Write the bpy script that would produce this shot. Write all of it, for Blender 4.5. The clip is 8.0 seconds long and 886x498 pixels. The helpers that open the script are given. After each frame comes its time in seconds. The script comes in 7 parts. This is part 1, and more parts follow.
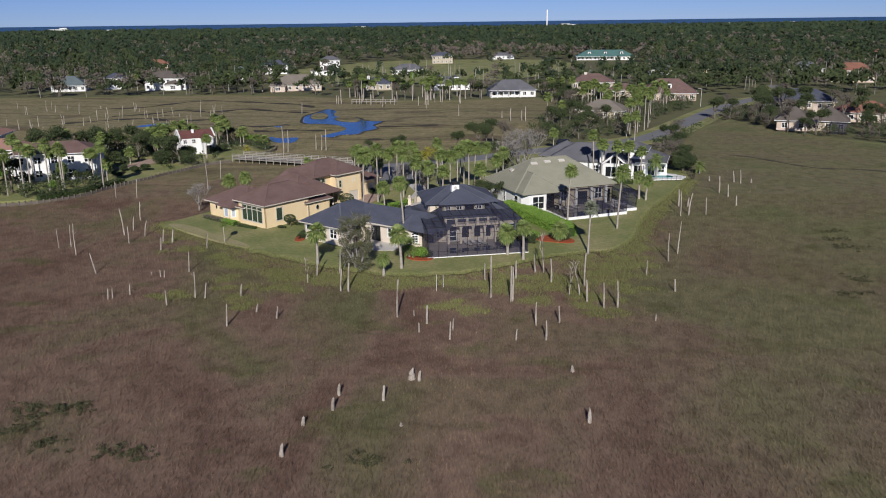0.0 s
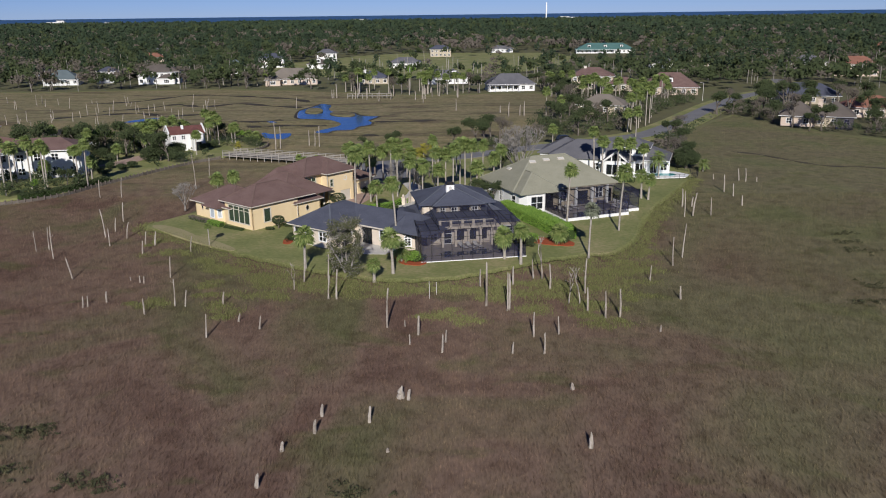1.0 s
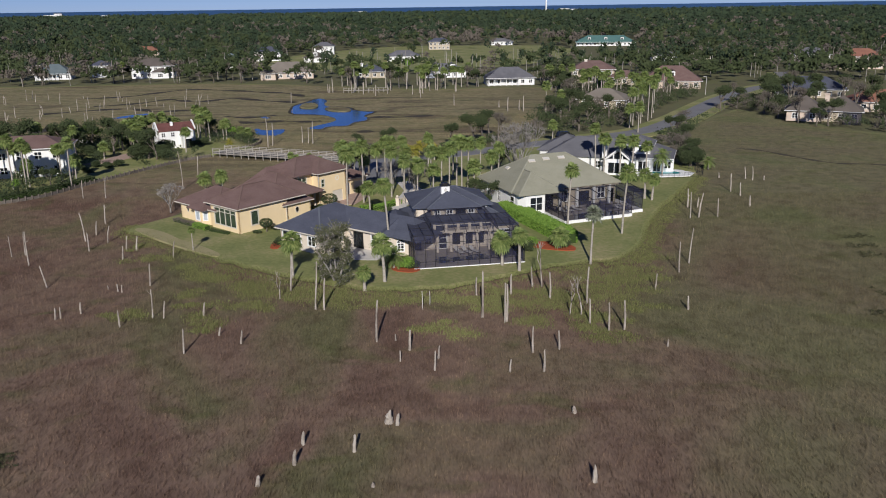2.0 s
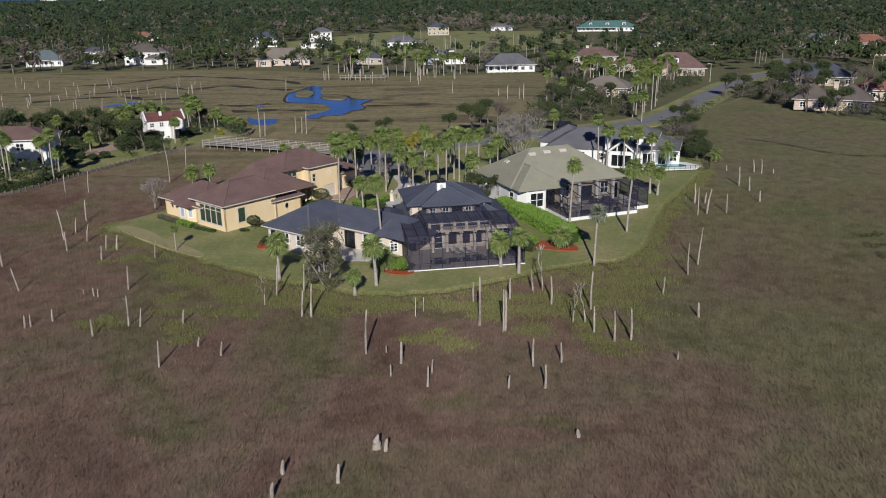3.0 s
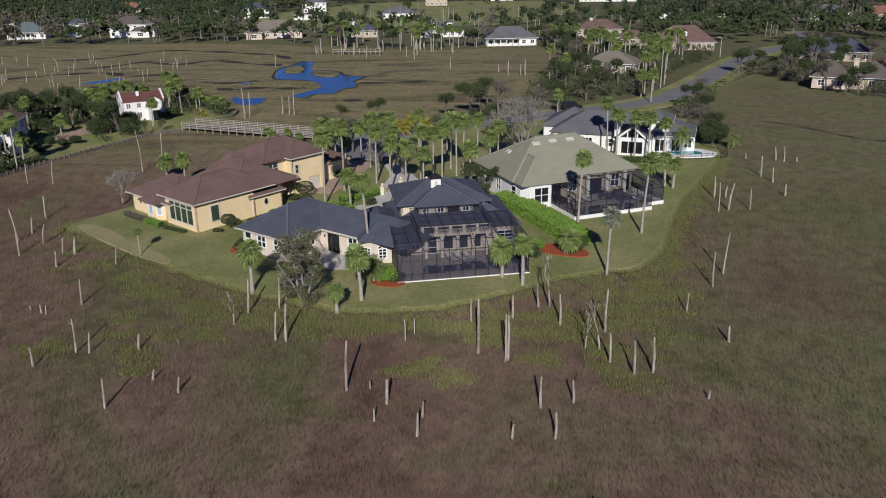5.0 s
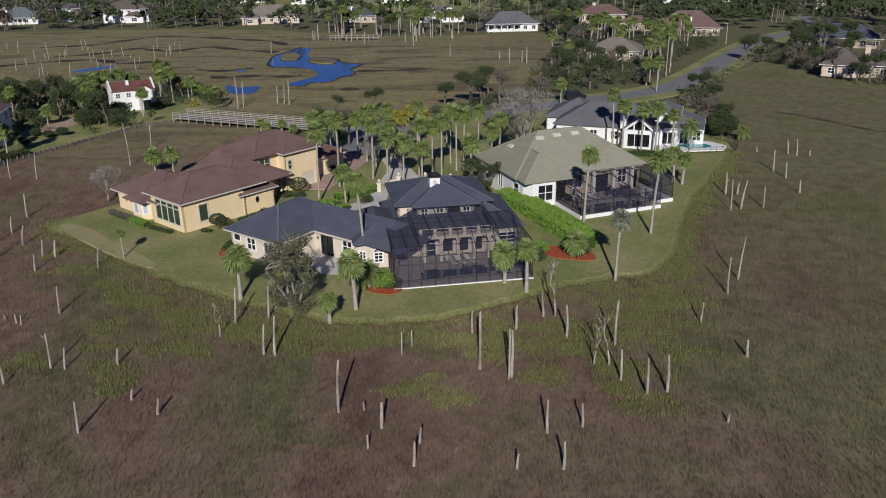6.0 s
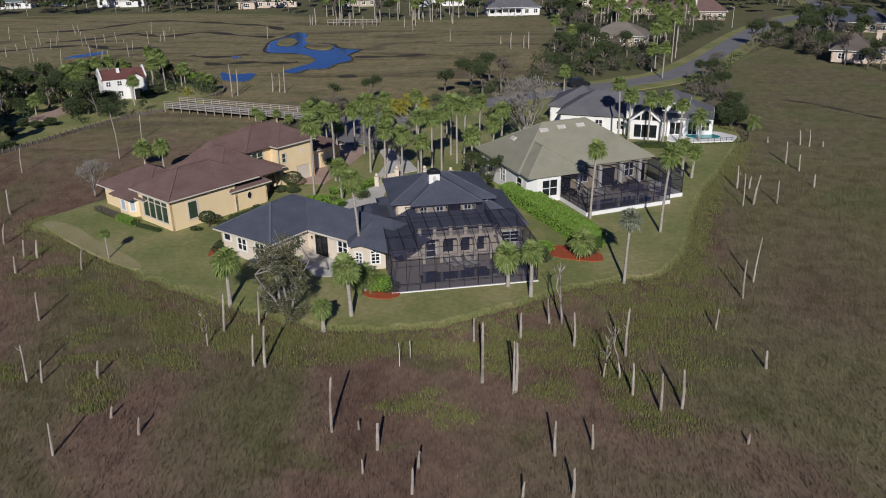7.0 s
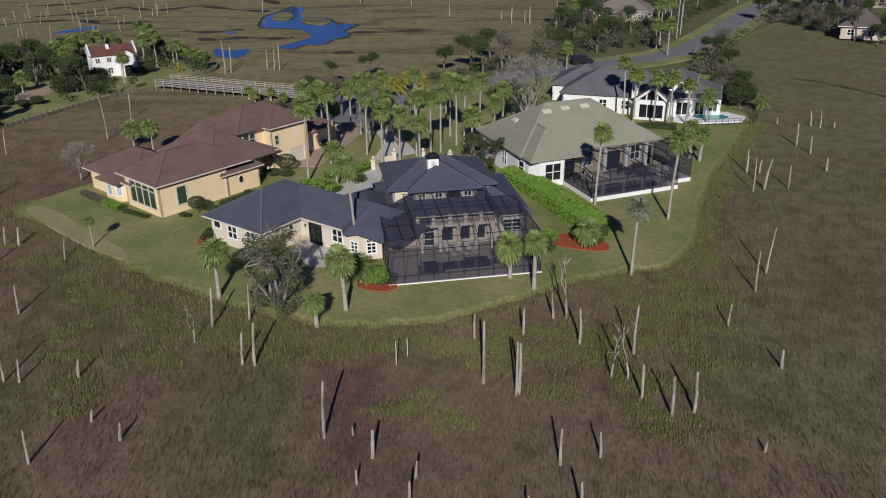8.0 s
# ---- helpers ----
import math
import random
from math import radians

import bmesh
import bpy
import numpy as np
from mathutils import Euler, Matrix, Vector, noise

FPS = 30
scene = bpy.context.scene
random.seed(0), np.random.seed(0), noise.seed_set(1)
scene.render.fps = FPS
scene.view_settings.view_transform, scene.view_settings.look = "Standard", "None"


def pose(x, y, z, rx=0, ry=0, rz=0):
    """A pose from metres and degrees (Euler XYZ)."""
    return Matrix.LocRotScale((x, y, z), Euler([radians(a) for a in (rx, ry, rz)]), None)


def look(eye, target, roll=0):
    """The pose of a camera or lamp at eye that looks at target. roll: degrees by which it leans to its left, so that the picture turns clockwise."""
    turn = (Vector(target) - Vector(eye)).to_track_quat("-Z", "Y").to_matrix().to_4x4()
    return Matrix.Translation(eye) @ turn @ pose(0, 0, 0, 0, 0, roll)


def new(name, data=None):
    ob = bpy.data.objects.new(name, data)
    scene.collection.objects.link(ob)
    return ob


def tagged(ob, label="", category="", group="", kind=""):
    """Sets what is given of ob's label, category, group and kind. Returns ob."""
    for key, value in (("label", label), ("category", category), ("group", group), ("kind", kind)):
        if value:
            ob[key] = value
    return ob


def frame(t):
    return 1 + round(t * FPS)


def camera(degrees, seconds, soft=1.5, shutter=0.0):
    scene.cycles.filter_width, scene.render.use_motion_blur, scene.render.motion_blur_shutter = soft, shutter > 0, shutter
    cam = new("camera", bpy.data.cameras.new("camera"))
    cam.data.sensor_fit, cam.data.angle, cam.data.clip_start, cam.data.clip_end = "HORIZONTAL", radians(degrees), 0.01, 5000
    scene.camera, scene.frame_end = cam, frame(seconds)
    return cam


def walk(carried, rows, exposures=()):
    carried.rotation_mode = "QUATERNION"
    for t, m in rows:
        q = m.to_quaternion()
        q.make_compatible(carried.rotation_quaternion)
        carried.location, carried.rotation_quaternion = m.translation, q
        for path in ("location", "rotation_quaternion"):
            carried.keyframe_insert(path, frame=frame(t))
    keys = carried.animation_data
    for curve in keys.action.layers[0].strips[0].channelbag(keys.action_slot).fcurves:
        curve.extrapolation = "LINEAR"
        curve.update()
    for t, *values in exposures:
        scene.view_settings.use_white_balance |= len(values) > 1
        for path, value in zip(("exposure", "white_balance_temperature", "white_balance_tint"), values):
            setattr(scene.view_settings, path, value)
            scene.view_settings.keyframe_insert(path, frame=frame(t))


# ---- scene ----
cam = camera(58.0, 8.0, soft=1.0)
PATH = [
    (0, (-0.176, -2.864, 33.028), (-0.239, -0.942, 32.477), -0.7),
    (0.5, (0.131, -0.236, 32.984), (0.069, 1.684, 32.428), -0.7),
    (1, (0.396, 2.483, 33.003), (0.335, 4.4, 32.436), -0.7),
    (1.5, (0.677, 5.264, 33.038), (0.616, 7.179, 32.465), -0.8),
    (3, (1.364, 13.998, 33.253), (1.303, 15.899, 32.635), -0.8),
    (3.5, (1.438, 16.979, 33.334), (1.379, 18.875, 32.7), -0.7),
    (4, (1.494, 20.03, 33.427), (1.434, 21.92, 32.776), -0.8),
    (4.5, (1.568, 22.954, 33.535), (1.509, 24.838, 32.866), -0.8),
    (6, (1.472, 30.989, 33.961), (1.414, 32.853, 33.239), -0.8),
    (6.5, (1.434, 33.356, 34.067), (1.376, 35.212, 33.325), -0.8),
    (7, (1.387, 35.544, 34.117), (1.328, 37.393, 33.357), -0.9),
    (7.5, (1.313, 37.52, 34.096), (1.257, 39.358, 33.309), -0.8),
    (8, (1.255, 39.365, 34.053), (1.199, 41.189, 33.236), -0.8),
]
walk(cam, [(t, look(eye, target, roll)) for t, eye, target, roll in PATH], exposures=((0.0, 0.11), (4.0, 0.02), (8.0, -0.1)))

# ---- world and sun ----
world = bpy.data.worlds.new("sky")
scene.world = world
world.use_nodes = True
wn = world.node_tree
sky = wn.nodes.new("ShaderNodeTexSky")
sky.sky_type = "NISHITA"
sky.sun_disc = False
sky.sun_elevation, sky.sun_rotation = radians(28), radians(180)
sky.altitude, sky.air_density, sky.dust_density = 30, 0.6, 0.0
sky.ozone_density = 5.0
wn.nodes["Background"].inputs[1].default_value = 0.05
tint = wn.nodes.new("ShaderNodeMix")
tint.data_type, tint.blend_type = "RGBA", "MULTIPLY"
tint.inputs[0].default_value = 1.0
tint.inputs[7].default_value = (0.74, 0.82, 1.24, 1)
wn.links.new(sky.outputs[0], tint.inputs[6])
wn.links.new(tint.outputs[2], wn.nodes["Background"].inputs[0])
sun = new("sun", bpy.data.lights.new("sun", "SUN"))
sun.data.energy, sun.data.angle, sun.data.color = 4.2, radians(0.55), (1.0, 0.955, 0.905)
sun.matrix_world = look((0, 0, 60), (-1.6, 160, 60 - 160 * math.tan(radians(28))))


# ---- materials ----
def mat(name, cols, scale=1.0, fine=12.0, rough=0.85, bump=0.0, metal=0.0, stretch=(1, 1, 1), fine_amount=0.35, space="world", islands=0.0, spec=0.3, soft=0.0):
    """Two scales of noise run through a ramp of base colours."""
    m = bpy.data.materials.new(name)
    m.use_nodes = True
    nt = m.node_tree
    bs = nt.nodes["Principled BSDF"]
    if space == "world":
        src = nt.nodes.new("ShaderNodeNewGeometry").outputs["Position"]
    else:
        src = nt.nodes.new("ShaderNodeTexCoord").outputs["Object"]
    mp = nt.nodes.new("ShaderNodeMapping")
    mp.inputs["Scale"].default_value = stretch
    nt.links.new(src, mp.inputs[0])
    n1, n2 = nt.nodes.new("ShaderNodeTexNoise"), nt.nodes.new("ShaderNodeTexNoise")
    n1.inputs["Scale"].default_value, n1.inputs["Detail"].default_value = scale, 5
    n2.inputs["Scale"].default_value, n2.inputs["Detail"].default_value = fine, 4
    nt.links.new(mp.outputs[0], n1.inputs["Vector"])
    nt.links.new(mp.outputs[0], n2.inputs["Vector"])
    mx = nt.nodes.new("ShaderNodeMix")
    mx.inputs[0].default_value = fine_amount
    nt.links.new(n1.outputs[0], mx.inputs[2])
    nt.links.new(n2.outputs[0], mx.inputs[3])
    val = mx.outputs[0]
    if islands:
        g = nt.nodes.new("ShaderNodeNewGeometry")
        m2 = nt.nodes.new("ShaderNodeMix")
        m2.inputs[0].default_value = islands
        nt.links.new(val, m2.inputs[2])
        nt.links.new(g.outputs["Random Per Island"], m2.inputs[3])
        val = m2.outputs[0]
    cr = nt.nodes.new("ShaderNodeValToRGB")
    lo, hi = (0.3, 0.7) if not islands else (0.15, 0.85)
    cr.color_ramp.elements[0].position, cr.color_ramp.elements[1].position = lo, hi
    cr.color_ramp.elements[0].color, cr.color_ramp.elements[1].color = (*cols[0], 1), (*cols[-1], 1)
    for i, c in enumerate(cols[1:-1]):
        e = cr.color_ramp.elements.new(lo + (hi - lo) * (i + 1) / (len(cols) - 1))
        e.color = (*c, 1)
    nt.links.new(val, cr.inputs[0])
    nt.links.new(cr.outputs[0], bs.inputs["Base Color"])
    bs.inputs["Roughness"].default_value, bs.inputs["Metallic"].default_value = rough, metal
    bs.inputs["Specular IOR Level"].default_value = spec
    if bump:
        b = nt.nodes.new("ShaderNodeBump")
        b.inputs["Strength"].default_value, b.inputs["Distance"].default_value = bump, 0.05
        nt.links.new(n2.outputs[0], b.inputs["Height"])
        nt.links.new(b.outputs[0], bs.inputs["Normal"])
    if soft:
        crown_normal(nt, bs, soft)
    return m


def crown_normal(nt, bs, soft, through_leaf=0.22):
    """Leaves and blades shade partly with the whole crown, not each on its own."""
    g = nt.nodes.new("ShaderNodeNewGeometry")
    mx = nt.nodes.new("ShaderNodeMix")
    mx.data_type = "VECTOR"
    mx.inputs[0].default_value = soft
    nt.links.new(g.outputs["Normal"], mx.inputs[4])
    mx.inputs[5].default_value = (0.0, -0.25, 0.95)
    nrm = nt.nodes.new("ShaderNodeVectorMath")
    nrm.operation = "NORMALIZE"
    nt.links.new(mx.outputs[1], nrm.inputs[0])
    nt.links.new(nrm.outputs[0], bs.inputs["Normal"])
    tl = nt.nodes.new("ShaderNodeBsdfTranslucent")
    nt.links.new(bs.inputs["Base Color"].links[0].from_socket, tl.inputs[0])
    sh = nt.nodes.new("ShaderNodeMixShader")
    sh.inputs[0].default_value = through_leaf
    nt.links.new(bs.outputs[0], sh.inputs[1])
    nt.links.new(tl.outputs[0], sh.inputs[2])
    nt.links.new(sh.outputs[0], nt.nodes["Material Output"].inputs[0])


def marsh_mat(name, bump=0.5, islands=0.0):
    """Dormant cordgrass: purple-brown and olive stands in large drifts, golden farther inland."""
    m = bpy.data.materials.new(name)
    m.use_nodes = True
    nt = m.node_tree
    bs = nt.nodes["Principled BSDF"]
    pos = nt.nodes.new("ShaderNodeNewGeometry")

    def nz(scale, detail, dist=0.0, sx=1.0, sy=1.0):
        mp = nt.nodes.new("ShaderNodeMapping")
        mp.inputs["Scale"].default_value = (sx, sy, 0.3)
        nt.links.new(pos.outputs["Position"], mp.inputs[0])
        n = nt.nodes.new("ShaderNodeTexNoise")
        n.inputs["Scale"].default_value, n.inputs["Detail"].default_value, n.inputs["Distortion"].default_value = scale, detail, dist
        nt.links.new(mp.outputs[0], n.inputs["Vector"])
        return n.outputs[0]

    def ramp(fac, stops):
        cr = nt.nodes.new("ShaderNodeValToRGB")
        els = cr.color_ramp.elements
        els[0].position, els[0].color = stops[0][0], (*stops[0][1], 1)
        els[1].position, els[1].color = stops[-1][0], (*stops[-1][1], 1)
        for p, c in stops[1:-1]:
            els.new(p).color = (*c, 1)
        nt.links.new(fac, cr.inputs[0])
        return cr.outputs[0]

    def mix(fac, a, b, blend="MIX"):
        x = nt.nodes.new("ShaderNodeMix")
        x.data_type, x.blend_type = "RGBA", blend
        if isinstance(fac, float):
            x.inputs[0].default_value = fac
        else:
            nt.links.new(fac, x.inputs[0])
        nt.links.new(a, x.inputs[6])
        nt.links.new(b, x.inputs[7])
        return x.outputs[2]

    def maprange(v, a, b):
        r = nt.nodes.new("ShaderNodeMapRange")
        r.inputs[1].default_value, r.inputs[2].default_value = a, b
        nt.links.new(v, r.inputs[0])
        return r.outputs[0]

    sep = nt.nodes.new("ShaderNodeSeparateXYZ")
    nt.links.new(pos.outputs["Position"], sep.inputs[0])
    drift = nz(0.05, 7, 1.0, 1.0, 0.7)
    brown = ramp(drift, [(0.36, BROWN_A), (0.48, BROWN_B), (0.56, OLIVE_A), (0.66, OLIVE_B)])
    gold = ramp(nz(0.045, 7, 1.6, 0.5, 1.4), [(0.38, GOLD_A), (0.45, GOLD_C), (0.52, GOLD_B), (0.62, GOLD_C)])
    add = nt.nodes.new("ShaderNodeMath")
    add.operation = "MULTIPLY_ADD"
    nt.links.new(drift, add.inputs[0])
    add.inputs[1].default_value = 60.0
    nt.links.new(sep.outputs[1], add.inputs[2])
    col = mix(maprange(add.outputs[0], 165.0, 235.0), brown, gold)
    side = nt.nodes.new("ShaderNodeMath")
    side.operation = "MULTIPLY_ADD"
    nt.links.new(drift, side.inputs[0])
    side.inputs[1].default_value = 50.0
    nt.links.new(sep.outputs[0], side.inputs[2])
    right = ramp(nz(0.06, 5, 0.6), [(0.3, RIGHT_A), (0.55, RIGHT_B), (0.75, RIGHT_C)])
    col = mix(maprange(side.outputs[0], 32.0, 75.0), col, right)
    green = ramp(nz(0.11, 4, 0.8, 1.0, 1.5), [(0.57, (0.0, 0.0, 0.0)), (0.7, (0.6, 0.6, 0.6))])
    lush = ramp(nz(0.4, 3), [(0.3, (0.085, 0.1, 0.04)), (0.7, (0.125, 0.13, 0.055))])
    col = mix(green, col, lush)
    mid = ramp(nz(0.55, 5, 0.5, 1.0, 0.8), [(0.3, (0.78, 0.76, 0.75)), (0.5, (1.0, 1.0, 1.0)), (0.72, (1.2, 1.18, 1.15))])
    col = mix(1.0, col, mid, "MULTIPLY")
    fine = ramp(nz(3.5, 3, 0.2, 1.6, 0.4), [(0.3, (0.8, 0.8, 0.8)), (0.5, (1.0, 1.0, 1.0)), (0.72, (1.2, 1.19, 1.17))])
    col = mix(1.0, col, fine, "MULTIPLY")
    if islands:
        isl = ramp(pos.outputs["Random Per Island"], [(0.0, (0.72, 0.72, 0.72)), (0.75, (1.1, 1.09, 1.08)), (1.0, (1.55, 1.5, 1.42))])
        col = mix(1.0, col, isl, "MULTIPLY")

    nt.links.new(col, bs.inputs["Base Color"])
    if islands:
        crown_normal(nt, bs, 0.8, 0.06)
    bs.inputs["Roughness"].default_value = 0.95
    bs.inputs["Specular IOR Level"].default_value = 0.1
    if bump:
        b = nt.nodes.new("ShaderNodeBump")
        b.inputs["Strength"].default_value, b.inputs["Distance"].default_value = bump, 0.4
        nt.links.new(nz(2.2, 5), b.inputs["Height"])
        nt.links.new(b.outputs[0], bs.inputs["Normal"])
    return m


BROWN_A, BROWN_B, OLIVE_A, OLIVE_B = (0.1492, 0.0972, 0.0746), (0.1944, 0.1356, 0.1017), (0.1695, 0.1356, 0.0881), (0.1379, 0.1311, 0.0701)
GOLD_A, GOLD_B, GOLD_C = (0.1475, 0.12, 0.0775), (0.2562, 0.2125, 0.125), (0.2, 0.1837, 0.1)
RIGHT_A, RIGHT_B, RIGHT_C = (0.1575, 0.1367, 0.0872), (0.1638, 0.1543, 0.0861), (0.1218, 0.1389, 0.063)
M_MARSH = marsh_mat("marsh_soil", bump=0.08)
M_TUFT = marsh_mat("cordgrass", bump=0.0, islands=1.0)
M_LAND = mat("woodland_floor", [(0.09, 0.085, 0.045), (0.13, 0.125, 0.06), (0.11, 0.135, 0.05)], 0.06, 0.8, 0.95, 0.3)
M_STRAW = mat("straw_grass", [(0.27, 0.25, 0.12), (0.36, 0.315, 0.175)], 0.3, 2.5, 0.95, 0.3)
M_LAWN = mat("mown_grass", [(0.1323, 0.1667, 0.0517), (0.2185, 0.23, 0.0862), (0.3565, 0.3047, 0.161)], 0.13, 1.8, 0.9, 0.3, fine_amount=0.4)
M_WEED = mat("weeds", [(0.125, 0.11, 0.055), (0.175, 0.2, 0.068), (0.26, 0.26, 0.105)], 0.5, 3.0, 0.95, islands=0.7, soft=0.6)
M_WATER = bpy.data.materials.new("creek_water")
M_WATER.use_nodes = True
_b = M_WATER.node_tree.nodes["Principled BSDF"]
_b.inputs["Base Color"].default_value, _b.inputs["Roughness"].default_value = (0.012, 0.05, 0.15, 1), 0.12
M_SEA = mat("sea_water", [(0.03, 0.08, 0.16), (0.04, 0.1, 0.19)], 0.01, 0.1, 0.45)
M_ROAD = mat("asphalt", [(0.1595, 0.1595, 0.1668), (0.2175, 0.2175, 0.2248)], 0.3, 6, 0.9)
M_DRIVE = mat("paver_drive", [(0.3, 0.26, 0.22), (0.38, 0.34, 0.29)], 0.8, 5, 0.9)
M_CONC = mat("concrete", [(0.46, 0.44, 0.41), (0.6, 0.58, 0.54)], 0.7, 6, 0.85)
M_BRICKPAVE = mat("brick_paving", [(0.34, 0.235, 0.19), (0.44, 0.33, 0.275)], 0.8, 5, 0.9)
M_MULCH = mat("red_mulch", [(0.28, 0.06, 0.025), (0.4, 0.1, 0.04)], 2, 14, 0.95, 0.5)
M_YELLOW = mat("yellow_stucco", [(0.742, 0.583, 0.3472), (0.8268, 0.6678, 0.4256)], 0.5, 8, 0.9, 0.1)
M_CREAM = mat("cream_stucco", [(0.6, 0.52, 0.42), (0.68, 0.6, 0.5)], 0.5, 8, 0.9, 0.1)
M_WHITE = mat("white_paint", [(0.72, 0.72, 0.71), (0.82, 0.82, 0.8)], 0.6, 6, 0.7)
M_TRIM = mat("trim_paint", [(0.56, 0.51, 0.43), (0.64, 0.59, 0.51)], 0.8, 6, 0.6)
M_TAN = mat("tan_siding", [(0.42, 0.36, 0.27), (0.5, 0.43, 0.33)], 0.5, 6, 0.85)
M_PINK = mat("pale_stucco", [(0.55, 0.44, 0.36), (0.62, 0.52, 0.43)], 0.5, 6, 0.85)
M_BROWNROOF = mat("brown_shingle", [(0.118, 0.0743, 0.0659), (0.1593, 0.1027, 0.0915), (0.1947, 0.1322, 0.1196)], 0.45, 5, 0.92, 0.35, stretch=(1, 1, 2.5), fine_amount=0.5)
M_DARKROOF = mat("charcoal_shingle", [(0.0552, 0.0612, 0.0845), (0.0768, 0.084, 0.1148), (0.0984, 0.1068, 0.1426)], 0.45, 5, 0.9, 0.35, stretch=(1, 1, 2.5), fine_amount=0.5)
M_GREENROOF = mat("sage_shingle", [(0.22, 0.215, 0.16), (0.27, 0.265, 0.2), (0.31, 0.3, 0.235)], 0.45, 5, 0.92, 0.3, stretch=(1, 1, 2.5), fine_amount=0.5)
M_GREYROOF = mat("grey_shingle", [(0.1, 0.1, 0.112), (0.16, 0.16, 0.175)], 0.35, 6, 0.92, 0.3)
M_REDTILE = mat("red_tile", [(0.11, 0.045, 0.04), (0.17, 0.075, 0.065)], 0.6, 5, 0.85, 0.4)
M_TEALROOF = mat("teal_metal_roof", [(0.07, 0.15, 0.14), (0.1, 0.2, 0.185)], 0.2, 2, 0.6)
M_TERRA = mat("terracotta_roof", [(0.22, 0.1, 0.07), (0.3, 0.145, 0.1)], 0.4, 4, 0.9)
M_BRONZE = mat("bronze_aluminium", [(0.018, 0.017, 0.018), (0.03, 0.028, 0.028)], 2, 9, 0.5, metal=0.3)
M_WOOD = mat("weathered_timber", [(0.24, 0.22, 0.195), (0.37, 0.345, 0.31)], 0.8, 7, 0.95, 0.3)
M_SNAG = mat("bleached_wood", [(0.17, 0.14, 0.115), (0.34, 0.3, 0.255), (0.5, 0.455, 0.395)], 1.1, 6, 0.95, 0.6, stretch=(1, 1, 0.5))
M_BARK = mat("bark", [(0.1, 0.085, 0.07), (0.19, 0.165, 0.14)], 1.0, 7, 0.95, 0.5)
M_PALMBARK = mat("palm_bark", [(0.26, 0.235, 0.2), (0.44, 0.4, 0.345)], 1.2, 8, 0.95, 0.5, stretch=(1, 1, 4))
M_BARE = mat("bare_twigs", [(0.22, 0.2, 0.18), (0.32, 0.3, 0.275)], 1.0, 7, 0.95)
M_FROND = mat("palm_frond", [(0.0915, 0.1403, 0.0427), (0.183, 0.244, 0.0732), (0.3172, 0.3538, 0.1342)], 1.5, 6, 0.5, space="object", islands=0.6, soft=0.25)
M_YFROND = mat("yellow_frond", [(0.18, 0.2, 0.04), (0.34, 0.32, 0.06), (0.42, 0.35, 0.07)], 1.5, 6, 0.55, space="object", islands=0.6, soft=0.3)
M_SILVER = mat("silver_frond", [(0.1, 0.12, 0.08), (0.17, 0.19, 0.13), (0.22, 0.23, 0.17)], 1.5, 6, 0.55, space="object", islands=0.6)
M_DEADFROND = mat("dead_frond", [(0.17, 0.1, 0.045), (0.25, 0.16, 0.075)], 1.5, 6, 0.9, space="object", islands=0.6)
M_LEAF = mat("oak_leaf", [(0.0324, 0.0486, 0.0216), (0.0594, 0.081, 0.0324), (0.0972, 0.1145, 0.0475)], 0.14, 2, 0.75, islands=0.2, soft=0.6)
M_LEAFGREY = mat("lichen_leaf", [(0.06, 0.07, 0.032), (0.115, 0.12, 0.06), (0.15, 0.15, 0.085)], 0.6, 4, 0.8, islands=0.5, soft=0.4)
M_LEAFBRIGHT = mat("bright_leaf", [(0.0805, 0.1495, 0.023), (0.1495, 0.2645, 0.0403), (0.23, 0.3565, 0.0633)], 0.8, 4, 0.65, islands=0.5, soft=0.4)
M_LEAFBROWN = mat("winter_twig", [(0.1, 0.084, 0.07), (0.165, 0.142, 0.118), (0.13, 0.12, 0.085)], 0.14, 2, 0.9, islands=0.25, soft=0.6)
M_PINE = mat("pine_needle", [(0.0238, 0.041, 0.0227), (0.041, 0.0648, 0.0335), (0.0605, 0.0864, 0.0432)], 0.1, 2, 0.8, islands=0.2, soft=0.6)
M_DARKCARPANE = mat("dark_car_and_blind_pane", [(0.012, 0.012, 0.014), (0.02, 0.02, 0.022)], 1, 5, 0.25, spec=0.5)
M_POOL = mat("pool_water", [(0.03, 0.25, 0.27), (0.06, 0.36, 0.37)], 0.8, 3, 0.08, spec=0.5)
M_RUBBER = mat("rubber", [(0.02, 0.02, 0.02), (0.03, 0.03, 0.03)], 2, 9, 0.9)
M_GABLEDARK = mat("gable_interior_dark", [(0.05, 0.035, 0.025), (0.08, 0.055, 0.04)], 2, 9, 0.5)
M_PINKROOF = mat("pale_red_tile", [(0.3, 0.17, 0.13), (0.38, 0.23, 0.18)], 0.6, 5, 0.85, 0.4)
M_TANROOF = mat("grey_tan_shingle", [(0.17, 0.15, 0.125), (0.23, 0.2, 0.17)], 0.35, 6, 0.92, 0.3)
M_GREYBROWN = mat("grey_brown_shingle", [(0.1, 0.085, 0.075), (0.145, 0.125, 0.11)], 0.35, 6, 0.92, 0.3)
M_SLATEROOF = mat("slate_blue_shingle", [(0.1, 0.13, 0.14), (0.14, 0.175, 0.185)], 0.35, 6, 0.92, 0.3)
M_LEAFCORE = mat("hedge_core", [(0.025, 0.045, 0.01), (0.04, 0.07, 0.015)], 1.0, 6, 0.95)
M_MUD = mat("creek_mud", [(0.036, 0.031, 0.022), (0.06, 0.05, 0.033)], 0.2, 2, 0.85)
